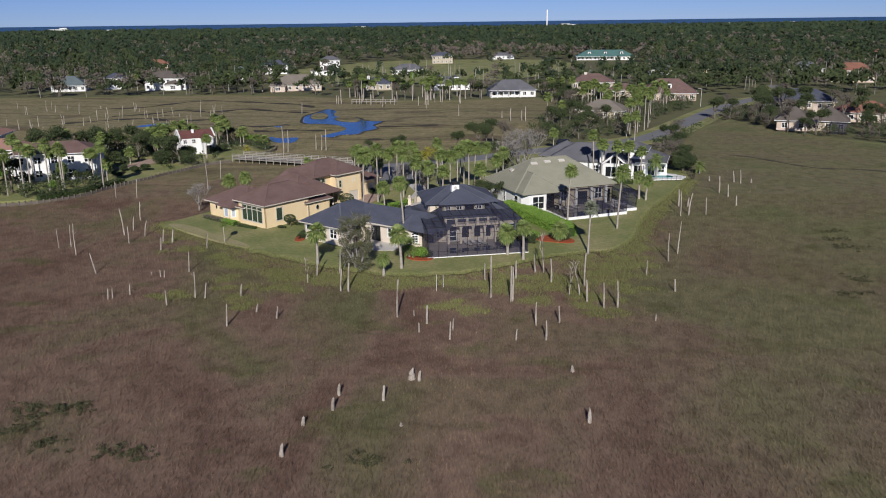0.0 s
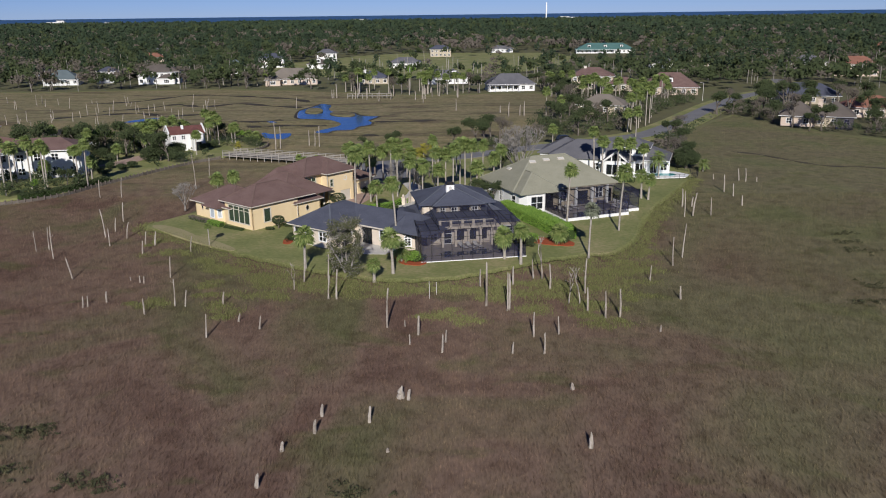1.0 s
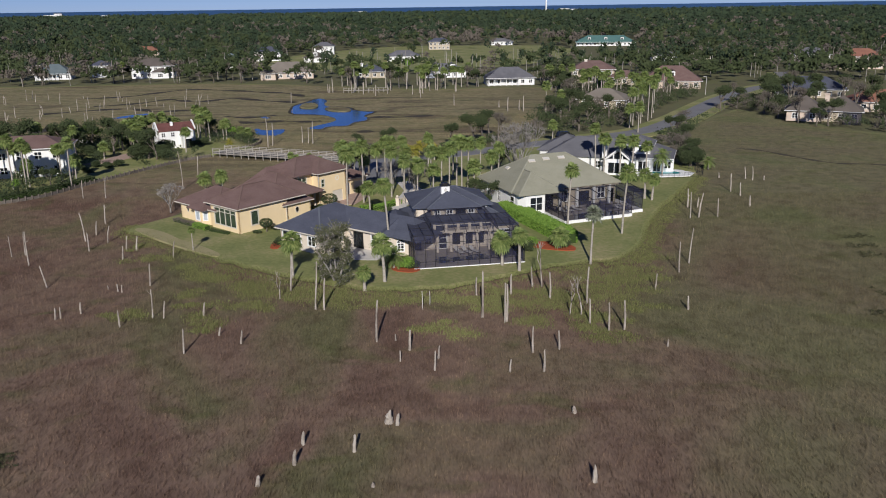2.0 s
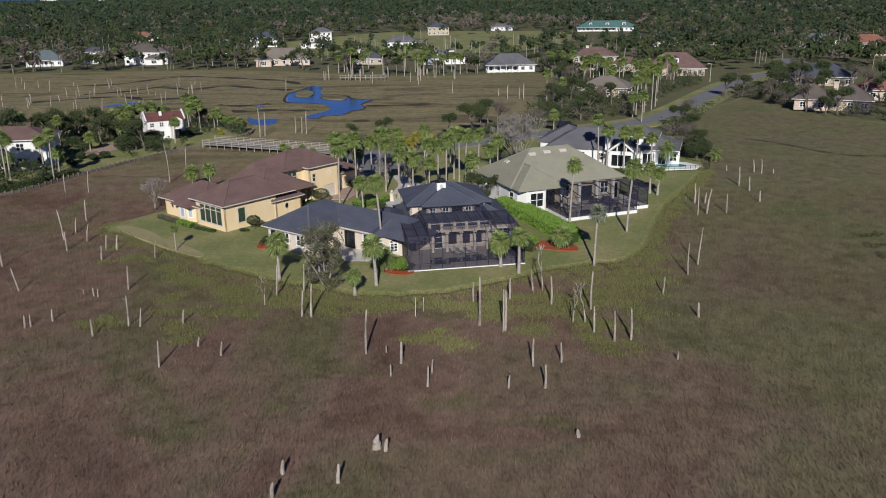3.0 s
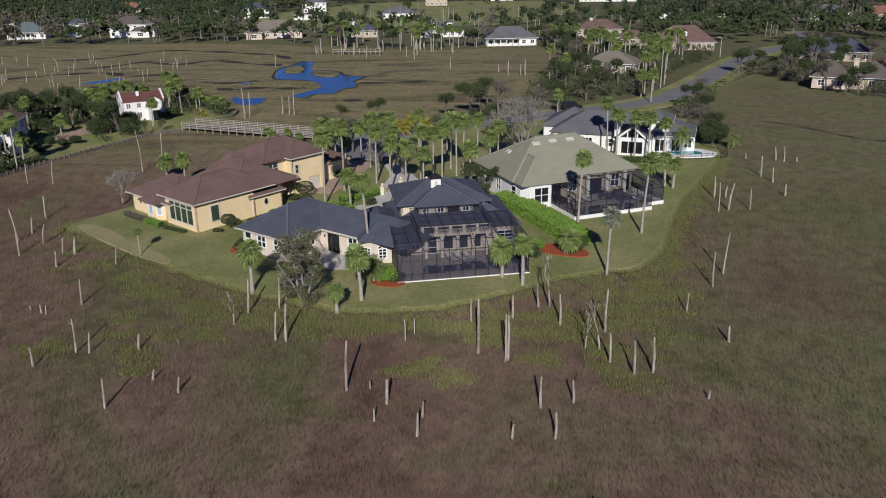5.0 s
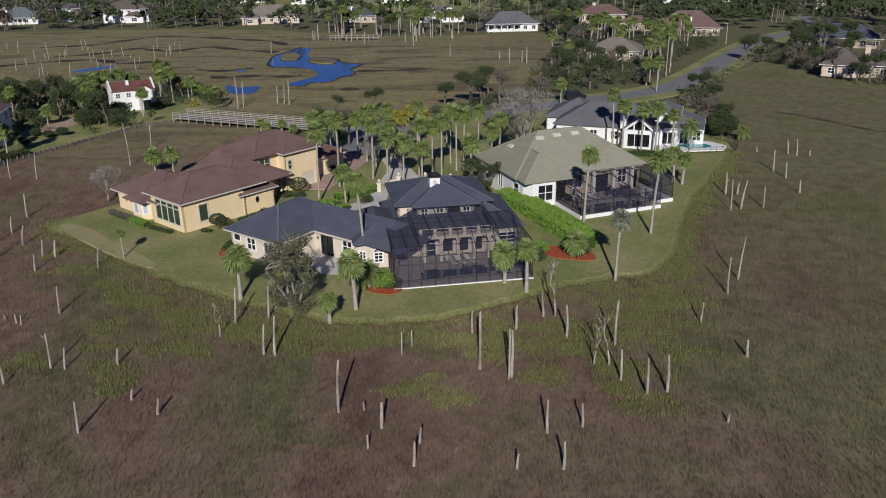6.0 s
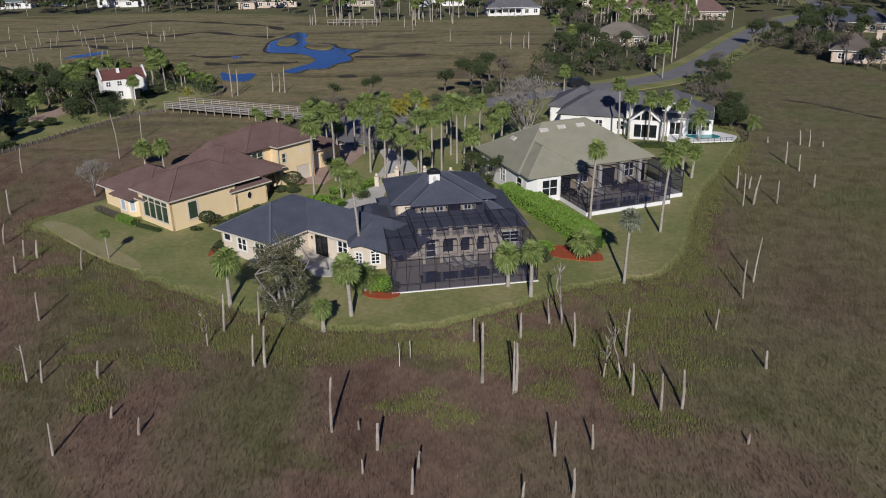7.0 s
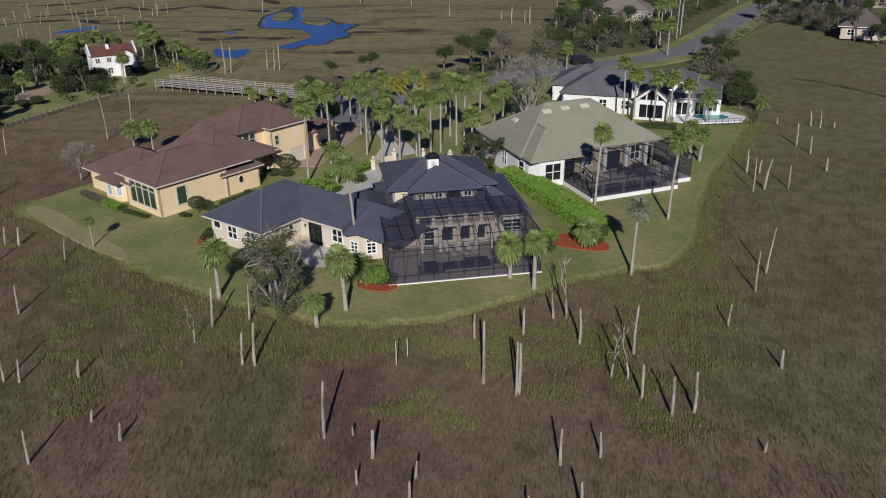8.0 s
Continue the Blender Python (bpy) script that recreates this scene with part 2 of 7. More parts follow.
M_BRUSH = mat("dead_brush", [(0.05, 0.055, 0.028), (0.085, 0.085, 0.042)], 0.6, 4, 0.95, islands=0.5)


def glass_mat(name, tint=(0.02, 0.025, 0.03), clear=0.35):
    m = bpy.data.materials.new(name)
    m.use_nodes = True
    nt = m.node_tree
    bs = nt.nodes["Principled BSDF"]
    bs.inputs["Base Color"].default_value = (*tint, 1)
    bs.inputs["Roughness"].default_value = 0.04
    tr = nt.nodes.new("ShaderNodeBsdfTransparent")
    mx = nt.nodes.new("ShaderNodeMixShader")
    mx.inputs[0].default_value = clear
    nt.links.new(bs.outputs[0], mx.inputs[1])
    nt.links.new(tr.outputs[0], mx.inputs[2])
    nt.links.new(mx.outputs[0], nt.nodes["Material Output"].inputs[0])
    return m


M_GLASS = glass_mat("window_glass")
M_GREENGLASS = glass_mat("tinted_window_glass", (0.05, 0.075, 0.05), 0.15)
M_SCREEN = glass_mat("insect_screen", (0.045, 0.045, 0.078), 0.58)
M_SCREEN.node_tree.nodes["Principled BSDF"].inputs["Roughness"].default_value = 0.9
M_SCREEN.node_tree.nodes["Principled BSDF"].inputs["Specular IOR Level"].default_value = 0.1


# ---- building helpers ----
class Build:
    """Collects vertices and faces for one mesh."""

    def __init__(self):
        self.v, self.f = [], []

    def face(self, *pts):
        n = len(self.v)
        self.v += [tuple(p) for p in pts]
        self.f.append(tuple(range(n, n + len(pts))))

    def box(self, x0, y0, z0, x1, y1, z1):
        n = len(self.v)
        self.v += [(x, y, z) for z in (z0, z1) for x, y in ((x0, y0), (x1, y0), (x1, y1), (x0, y1))]
        self.f += [tuple(n + i for i in q) for q in ((3, 2, 1, 0), (4, 5, 6, 7), (0, 1, 5, 4), (1, 2, 6, 5), (2, 3, 7, 6), (3, 0, 4, 7))]

    def beam(self, p, q, w, h=None):
        """A bar of section w by h from p to q."""
        p, q, h = Vector(p), Vector(q), h or w
        d = (q - p).normalized()
        side = d.cross(Vector((0, 0, 1)))
        side = side.normalized() if side.length > 1e-3 else Vector((1, 0, 0))
        up = side.cross(d)
        n = len(self.v)
        for c in (p, q):
            for a, b in ((-1, -1), (1, -1), (1, 1), (-1, 1)):
                self.v.append(tuple(c + side * (a * w / 2) + up * (b * h / 2)))
        self.f += [tuple(n + i for i in k) for k in ((3, 2, 1, 0), (4, 5, 6, 7), (0, 1, 5, 4), (1, 2, 6, 5), (2, 3, 7, 6), (3, 0, 4, 7))]

    def tube(self, pts, radii, n=7):
        base = len(self.v)
        for i, (p, r) in enumerate(zip(pts, radii)):
            p = Vector(p)
            d = (Vector(pts[min(i + 1, len(pts) - 1)]) - Vector(pts[max(i - 1, 0)])).normalized()
            a = d.orthogonal().normalized()
            b = d.cross(a)
            for k in range(n):
                t = 2 * math.pi * k / n
                self.v.append(tuple(p + (a * math.cos(t) + b * math.sin(t)) * r))
        for i in range(len(pts) - 1):
            for k in range(n):
                a, b = base + i * n + k, base + i * n + (k + 1) % n
                self.f.append((a, b, b + n, a + n))
        self.f.append(tuple(base + k for k in reversed(range(n))))
        self.f.append(tuple(base + (len(pts) - 1) * n + k for k in range(n)))

    def slab(self, poly, z0, z1, inset=0.0):
        """A flat slab with a sloped rim; poly runs counter-clockwise."""
        n, k = len(self.v), len(poly)
        top = []
        for i, p in enumerate(poly):
            a, c = Vector(poly[i - 1]), Vector(poly[(i + 1) % k])
            d = (c - a).normalized()
            top.append((p[0] - d.y * inset, p[1] + d.x * inset))
        self.v += [(x, y, z0) for x, y in poly] + [(x, y, z1) for x, y in top]
        self.f.append(tuple(n + k + i for i in range(k)))
        self.f += [(n + i, n + (i + 1) % k, n + k + (i + 1) % k, n + k + i) for i in range(k)]

    def hip(self, x0, y0, x1, y1, z, pitch, over=0.5, thick=0.16):
        x0, y0, x1, y1 = x0 - over, y0 - over, x1 + over, y1 + over
        w, d = x1 - x0, y1 - y0
        h = min(w, d) / 2
        if w >= d:
            r = ((x0 + h, y0 + h), (x1 - h, y0 + h))
        else:
            r = ((x0 + h, y0 + h), (x0 + h, y1 - h))
        n = len(self.v)
        c = ((x0, y0), (x1, y0), (x1, y1), (x0, y1))
        self.v += [(*p, z - thick) for p in c] + [(*p, z) for p in c] + [(*p, z + h * pitch) for p in r]
        fs = [(3, 2, 1, 0)] + [(i, (i + 1) % 4, 4 + (i + 1) % 4, 4 + i) for i in range(4)]
        fs += [(4, 5, 9, 8), (5, 6, 9), (6, 7, 8, 9), (7, 4, 8)] if w >= d else [(4, 5, 8), (5, 6, 9, 8), (6, 7, 9), (7, 4, 8, 9)]
        self.f += [tuple(n + i for i in q) for q in fs]

    def gable(self, x0, y0, x1, y1, z, pitch, over=0.4, thick=0.18, axis="y"):
        """A pitched roof whose ridge runs along the axis."""
        x0, y0, x1, y1 = x0 - over, y0 - over, x1 + over, y1 + over
        if axis == "y":
            m, h = (x0 + x1) / 2, (x1 - x0) / 2 * pitch
            prof = [(x0, z), (m, z + h), (x1, z), (x1, z - thick), (m, z + h - thick), (x0, z - thick)]
            ends = [[(a, y0, b) for a, b in prof], [(a, y1, b) for a, b in prof]]
        else:
            m, h = (y0 + y1) / 2, (y1 - y0) / 2 * pitch
            prof = [(y0, z), (m, z + h), (y1, z), (y1, z - thick), (m, z + h - thick), (y0, z - thick)]
            ends = [[(x0, a, b) for a, b in prof], [(x1, a, b) for a, b in prof]]
        n = len(self.v)
        self.v += ends[0] + ends[1]
        self.f += [(n + i, n + (i + 1) % 6, n + 6 + (i + 1) % 6, n + 6 + i) for i in range(6)]
        self.f += [(n, n + 1, n + 4, n + 5), (n + 1, n + 2, n + 3, n + 4), (n + 6, n + 7, n + 10, n + 11), (n + 7, n + 8, n + 9, n + 10)]

    def mesh(self, name, material, smooth=False):
        me = bpy.data.meshes.new(name)
        me.from_pydata(self.v, [], self.f)
        me.materials.append(material)
        bm = bmesh.new()
        bm.from_mesh(me)
        bmesh.ops.recalc_face_normals(bm, faces=bm.faces)
        if smooth:
            for f in bm.faces:
                f.smooth = True
        bm.to_mesh(me)
        bm.free()
        return me


def part(name, build, material, parent, label="", smooth=False):
    ob = new(name, build.mesh(name, material, smooth) if isinstance(build, Build) else build)
    ob.parent = parent
    return tagged(ob, label=label)


def thing(name, x, y, z, rz, label, category, group="", kind=""):
    ob = new(name)
    ob.matrix_world = pose(x, y, z, 0, 0, rz)
    return tagged(ob, label, category, group, kind)


def single(name, build, material, label, category="", group="", kind="", smooth=False):
    ob = new(name, build.mesh(name, material, smooth) if isinstance(build, Build) else build)
    return tagged(ob, label, category, group, kind)


def fast_mesh(name, verts, faces, material):
    me = bpy.data.meshes.new(name)
    me.from_pydata(verts, [], faces)
    me.materials.append(material)
    return me


def inside(px, py, poly):
    """Which of the points lie in the polygon."""
    hit = np.zeros(len(px), bool)
    j = len(poly) - 1
    for i in range(len(poly)):
        (xi, yi), (xj, yj) = poly[i], poly[j]
        if yi != yj:
            hit ^= ((yi > py) != (yj > py)) & (px < (xj - xi) * (py - yi) / (yj - yi) + xi)
        j = i
    return hit


def lattice(build, p, d, inn, ss, zs, solid, t0, t1):
    """One closed body of cells between the breaks ss along p + s d and the heights zs, from depth t0 to t1."""
    ids = {}

    def vid(s, z, t):
        key = (round(s, 4), round(z, 4), t)
        if key not in ids:
            c = p + d * s + inn * t
            ids[key] = len(build.v)
            build.v.append((c.x, c.y, z))
        return ids[key]

    full = [[solid((ss[i] + ss[i + 1]) / 2, (zs[j] + zs[j + 1]) / 2) for j in range(len(zs) - 1)] for i in range(len(ss) - 1)]
    get = lambda i, j: 0 <= i < len(ss) - 1 and 0 <= j < len(zs) - 1 and full[i][j]
    for i in range(len(ss) - 1):
        for j in range(len(zs) - 1):
            if not full[i][j]:
                continue
            a, b_, c, e = ss[i], ss[i + 1], zs[j], zs[j + 1]
            build.f.append((vid(a, c, t0), vid(b_, c, t0), vid(b_, e, t0), vid(a, e, t0)))
            build.f.append((vid(a, e, t1), vid(b_, e, t1), vid(b_, c, t1), vid(a, c, t1)))
            if not get(i - 1, j):
                build.f.append((vid(a, c, t1), vid(a, c, t0), vid(a, e, t0), vid(a, e, t1)))
            if not get(i + 1, j):
                build.f.append((vid(b_, c, t0), vid(b_, c, t1), vid(b_, e, t1), vid(b_, e, t0)))
            if not get(i, j - 1):
                build.f.append((vid(a, c, t1), vid(b_, c, t1), vid(b_, c, t0), vid(a, c, t0)))
            if not get(i, j + 1):
                build.f.append((vid(a, e, t0), vid(b_, e, t0), vid(b_, e, t1), vid(a, e, t1)))


def wall(parent, p, q, z0, z1, material, openings=(), thick=0.22, frame_mat=None, glass=None):
    """A wall from p to q (outside on the right hand), with openings (s0, s1, za, zb, columns, rows, kind)."""
    p, q = Vector(p), Vector(q)
    length = (q - p).length
    d = (q - p) / length
    inn = Vector((-d.y, d.x))
    cuts = lambda vals: sorted({round(x, 4) for x in vals})
    b = Build()
    lattice(b, p, d, inn, cuts([0, length] + [o[0] for o in openings] + [o[1] for o in openings]), cuts([z0, z1] + [min(max(k, z0), z1) for o in openings for k in o[2:4]]),
            lambda s, z: not any(o[0] < s < o[1] and o[2] < z < o[3] for o in openings), 0.0, thick)
    fm = frame_mat or M_WHITE
    for s0, s1, za, zb, nx, nz, kind in openings:
        if kind == "garage":
            hh = (zb - za) / 4
            gd = Build()
            lattice(gd, p, d, inn, [s0, s1], cuts([za, zb]), lambda s, z: True, 0.1, 0.15)
            gd = part("garage_door", gd, fm, parent, "pale panelled garage door")
            for i in range(4):
                g = Build()
                lattice(g, p, d, inn, [s0 + 0.08, s1 - 0.08], [za + i * hh + 0.06, za + (i + 1) * hh - 0.06], lambda s, z: True, 0.08, 0.1)
                part("door_panel", g, fm, gd)
            continue
        w = 0.11
        bars_s = [(s0 - 0.06, s0 + w)] + [(s0 + (s1 - s0) * i / nx - 0.05, s0 + (s1 - s0) * i / nx + 0.05) for i in range(1, nx)] + [(s1 - w, s1 + 0.06)]
        if kind == "tall":
            mids = [zb - 0.62]
        else:
            mids = [za + (zb - za) * i / nz for i in range(1, nz)]
        bars_z = [(za - 0.04, za + w)] + [(c - 0.035, c + 0.035) for c in mids] + [(zb - w, zb + 0.05)]
        fb = Build()
        lattice(fb, p, d, inn, cuts([k for r in bars_s for k in r]), cuts([k for r in bars_z for k in r]),
                lambda s, z: any(a < s < c for a, c in bars_s) or any(a < z < c for a, c in bars_z), -0.05, 0.1)
        wo = part("door" if kind == "door" else "window", fb, M_BRONZE if kind == "door" else fm, parent)
        for i in range(nx):
            g = Build()
            c0, c1 = s0 + (s1 - s0) * i / nx, s0 + (s1 - s0) * (i + 1) / nx
            lattice(g, p, d, inn, [c0 + 0.04, c1 - 0.04], [za + 0.05, zb - 0.05], lambda s, z: True, 0.03, 0.05)
            part("pane", g, glass or M_GLASS, wo)
    return part("wall", b, material, parent)


def oval_window(parent, p, q, s, z, rx, rz):
    """A small dark oval window with a raised frame on the wall from p to q."""
    p, q = Vector(p), Vector(q)
    d = (q - p).normalized()
    inn = Vector((-d.y, d.x))
    at = lambda a, r, t: (*(p + d * (s + rx * r * math.cos(a)) + inn * t), z + rz * r * math.sin(a))
    ring, disc = Build(), Build()
    n = 16
    for i in range(n):
        a0, a1 = 2 * math.pi * i / n, 2 * math.pi * (i + 1) / n
        ring.face(at(a0, 1.0, -0.06), at(a0, 1.3, -0.06), at(a1, 1.3, -0.06), at(a1, 1.0, -0.06))
        ring.face(at(a0, 1.3, -0.06), at(a0, 1.3, 0.02), at(a1, 1.3, 0.02), at(a1, 1.3, -0.06))
    # wall is uncut here; a solid dark disc stands in for the unlit room
    disc.face(*[at(2 * math.pi * i / n, 1.02, -0.02) for i in range(n)])
    o = part("oval_window", ring, M_TRIM, parent)
    part("pane", disc, M_DARKCARPANE, o)


def rect_walls(parent, x0, y0, x1, y1, z0, z1, material, front=(), right=(), back=(), left=(), **kw):
    wall(parent, (x0, y0), (x1, y0), z0, z1, material, front, **kw)
    wall(parent, (x1, y0), (x1, y1), z0, z1, material, right, **kw)
    wall(parent, (x1, y1), (x0, y1), z0, z1, material, back, **kw)
    wall(parent, (x0, y1), (x0, y0), z0, z1, material, left, **kw)


CAPS = {"charcoal_shingle": mat("charcoal_ridge", [(0.095, 0.105, 0.13), (0.125, 0.138, 0.168)], 0.6, 8, 0.9), "brown_shingle": mat("brown_ridge", [(0.14, 0.092, 0.08), (0.18, 0.122, 0.106)], 0.6, 8, 0.9), "sage_shingle": mat("sage_ridge", [(0.29, 0.285, 0.22), (0.33, 0.325, 0.255)], 0.6, 8, 0.9)}


def hip_roof(parent, x0, y0, x1, y1, z, pitch, material, over=0.5, trim=None, label="", caps=True):
    b = Build()
    b.hip(x0, y0, x1, y1, z, pitch, over)
    r = part("roof", b, material, parent, label)
    if caps:
        a0, c0, a1, c1 = x0 - over, y0 - over, x1 + over, y1 + over
        h = min(a1 - a0, c1 - c0) / 2
        e0 = (a0 + h, c0 + h, z + h * pitch)
        e1 = (a1 - h, c0 + h, z + h * pitch) if a1 - a0 >= c1 - c0 else (a0 + h, c1 - h, z + h * pitch)
        wide = a1 - a0 >= c1 - c0
        for p, q in (((a0, c0, z), e0), ((a1, c0, z), e1 if wide else e0), ((a1, c1, z), e1), ((a0, c1, z), e0 if wide else e1), (e0, e1)):
            if (Vector(p) - Vector(q)).length > 0.3:
                k = Build()
                k.beam((p[0], p[1], p[2] + 0.02), (q[0], q[1], q[2] + 0.02), 0.24, 0.06)
                part("ridge_cap", k, CAPS.get(material.name, material), r)
    if trim:
        f, o, k = Build(), over + 0.03, 0.09
        f.box(x0 - o, y0 - o, z - 0.14, x1 + o, y0 - o + k, z + 0.01)
        f.box(x0 - o, y1 + o - k, z - 0.14, x1 + o, y1 + o, z + 0.01)
        f.box(x0 - o, y0 - o + k, z - 0.14, x0 - o + k, y1 + o - k, z + 0.01)
        f.box(x1 + o - k, y0 - o + k, z - 0.14, x1 + o, y1 + o - k, z + 0.01)
        part("fascia", f, trim, r)
    return r

# ---- ground ----
def smooth_open(pts, steps=6):
    """A shore line rounded by a spline, with small bays and noses."""
    out = []
    for i in range(len(pts) - 1):
        p0, p1, p2, p3 = (Vector(pts[min(max(i + k - 1, 0), len(pts) - 1)]) for k in range(4))
        for s in range(steps):
            t = s / steps
            q = 0.5 * ((2 * p1) + (p2 - p0) * t + (2 * p0 - 5 * p1 + 4 * p2 - p3) * t * t + (3 * p1 - p0 - 3 * p2 + p3) * t ** 3)
            w = 0.45 * math.sin(q.x * 1.7) * math.sin(q.y * 0.9 + q.x * 0.4)
            out.append((q.x + w * 0.4, q.y + w))
    return out + [tuple(pts[-1])]


MARSH_LAND = [(-4000, 440), (-420, 385), (-197, 366), (-150, 372), (-114, 374), (-80, 366), (-50, 352), (-25, 340), (-4, 338), (12, 344), (28, 343), (38, 338), (36, 312), (31, 280), (24, 262), (20, 240), (14, 222), (2, 208), (-16, 197), (-29, 188), (-33, 178), (-38, 162), (-45, 150), (-49, 134)]
LAWN_FRONT = [(-51.5, 129), (-52.2, 125.8), (-48.4, 122.9), (-44, 120.4), (-38.7, 115.6), (-33.2, 110.8), (-27.7, 107.2), (-22.3, 103.8), (-16.6, 101), (-11.6, 98.9), (-7.6, 98.5), (-2.8, 99), (1.6, 100.8), (6.2, 103.7), (11.2, 106.8), (16.4, 109), (21.2, 110.5), (25.7, 117.4), (28.4, 126), (33.2, 138), (38.2, 147.5), (46.4, 163.8)]
EAST_SHORE = [(50, 178), (53, 200), (62, 226), (76, 250), (86, 264), (91, 248), (101, 219), (118, 200), (170, 170), (400, 100), (4000, 300)]
b = Build()
b.box(-4200, -600, -3.0, 4200, 4300, 0.0)
single("ground", b, M_MARSH, "flat salt marsh of brown dormant cordgrass", "ground", kind="structure")
b = Build()
b.slab(smooth_open(LAWN_FRONT) + EAST_SHORE + [(4000, 2600), (-4000, 2600)] + MARSH_LAND, -0.1, 0.3, 1.2)
single("ground_upland", b, M_LAND, "raised upland with leaf litter and rough grass", "ground", kind="structure")
b = Build()
b.slab([(x, y + 0.15) for x, y in smooth_open(LAWN_FRONT)] + [(49, 180), (51, 200), (30, 203), (10, 196), (-10, 190), (-22, 180), (-30, 165), (-40, 152), (-46, 138)], 0.2, 0.42, 0.8)
single("lawn", b, M_LAWN, "mown lawn, green with straw patches, round the houses", "lawn", kind="structure")
b = Build()
for i in range(40):
    d0, d1 = 2600 + i * 57, 2600 + (i + 1) * 57
    z0, z1 = 0.5 + 21 * (i / 40) ** 1.5, 0.5 + 21 * ((i + 1) / 40) ** 1.5
    b.face((-4200, d0, z0), (4200, d0, z0), (4200, d1, z1), (-4200, d1, z1))
single("water", b, M_SEA, "deep blue sea along the horizon", "sea", kind="structure")


def smooth_outline(pts, steps=5, wob=0.0, seed=1):
    """A closed outline rounded by a spline."""
    rnd, out, n = random.Random(seed), [], len(pts)
    for i in range(n):
        p0, p1, p2, p3 = (Vector(pts[(i + k - 1) % n]) for k in range(4))
        for s in range(steps):
            t = s / steps
            q = 0.5 * ((2 * p1) + (p2 - p0) * t + (2 * p0 - 5 * p1 + 4 * p2 - p3) * t * t + (3 * p1 - p0 - 3 * p2 + p3) * t ** 3)
            out.append((q.x + rnd.uniform(-wob, wob), q.y + rnd.uniform(-wob, wob)))
    return out


def flat(name, pts, z, material, label, category, kind="structure", thick=0.3):
    b = Build()
    b.slab(pts, z - thick, z)
    return single(name, b, material, label, category, kind=kind)


def cut_corners(pts, times=2):
    """An outline with its corners cut off, again and again."""
    for _ in range(times):
        pts = [q for a, c in zip(pts, pts[1:] + pts[:1]) for q in ((a[0] * 0.75 + c[0] * 0.25, a[1] * 0.75 + c[1] * 0.25), (a[0] * 0.25 + c[0] * 0.75, a[1] * 0.25 + c[1] * 0.75))]
    return pts


flat("lawn_worn", cut_corners([(-51.2, 126.4), (-47.5, 122.9), (-43.0, 119.0), (-38.0, 114.9), (-33.5, 111.8), (-33.0, 113.0), (-37.0, 117.0), (-41.5, 120.4), (-45.0, 124.4), (-49.5, 127.4)]), 0.432, M_STRAW, "straw-coloured worn strip along the lawn edge", "lawn")
CREEK = [(-44.6, 233.7), (-39.6, 232.0), (-39.3, 238.1), (-33.1, 237.8), (-33.0, 246.0), (-29.2, 249.2), (-29.7, 256.5), (-31.8, 259.4), (-29.9, 267.2), (-28.7, 270.2), (-32.4, 270.4), (-37.3, 274.5), (-38.2, 280.5), (-44, 285), (-47, 284), (-49.9, 293.2), (-49.8, 302.2), (-52.4, 309.2), (-55.1, 310.8), (-55.9, 304.0), (-57.5, 296), (-59.2, 288.5), (-58.8, 283.0), (-56.0, 265.7), (-49.3, 265.3), (-44.2, 263.0), (-39.8, 255.2), (-38.5, 250.6), (-39.9, 244.7), (-42.6, 239.9)]
INLET = [(-56.1, 224.2), (-50.6, 221.9), (-49.6, 226.7), (-50.5, 232.5), (-52.7, 232.6), (-55.7, 231.3), (-59.4, 234.4)]


CREEK_O = cut_corners(CREEK)
flat("mud_bank", cut_corners([(x + (0.9 if x > -46 else -0.9), y + (0.9 if y > 268 else -0.9)) for x, y in CREEK]), 0.03, M_MUD, "dark mud bank round the tidal creek", "mud bank")
flat("water_creek", CREEK_O, 0.05, M_WATER, "deep blue tidal creek winding through the marsh", "creek")
for islet in ([(-57.0, 287.6), (-57.0, 294.6), (-54.0, 296.0), (-50.7, 288.4), (-49.9, 280.8), (-52.5, 278.5), (-55.9, 281)], [(-47.3, 277.8), (-45.7, 283.5), (-39.1, 280.0), (-36.9, 273.2), (-38.4, 270.2), (-43.3, 271.3)]):
    flat("mud_bank", cut_corners([(x, y - 0.9) for x, y in islet]), 0.06, M_MUD, "dark mud edge of a small islet", "mud bank")
    flat("marsh_islet", cut_corners(islet), 0.3, M_MARSH, "small grassy islet in the tidal creek", "islet")
flat("water_backwater", cut_corners([(-64.3, 258.4), (-60.6, 255.4), (-60.2, 258.2), (-63.2, 261.2)]), 0.05, M_WATER, "sliver of blue water in the marsh", "creek")
flat("water_inlet", smooth_outline(INLET, 4, 0.2), 0.05, M_WATER, "narrow blue inlet of the tidal creek", "creek")
flat("water_pond", smooth_outline([(-111, 259), (-106, 262), (-103, 269), (-105, 271), (-110, 265)], 4, 0.2), 0.05, M_WATER, "small blue pool in the marsh", "creek")
flat("water_pool", smooth_outline([(-106, 196), (-98, 204), (-97, 214), (-104, 210), (-112, 200)], 4, 0.2), 0.05, M_WATER, "small blue tidal pool behind trees", "creek")

def ribbon(name, centre, width, z, material, label, category, vary=0.0):
    L, R = [], []
    for i, p in enumerate(centre):
        a, c = Vector(centre[max(i - 1, 0)]), Vector(centre[min(i + 1, len(centre) - 1)])
        d = (c - a).normalized()
        w = width / 2 * (1 - vary * (0.5 + 0.5 * math.sin(i * 0.9 + centre[0][0])))
        L.append((p[0] - d.y * w, p[1] + d.x * w))
        R.append((p[0] + d.y * w, p[1] - d.x * w))
    return flat(name, R + L[::-1], z, material, label, category)


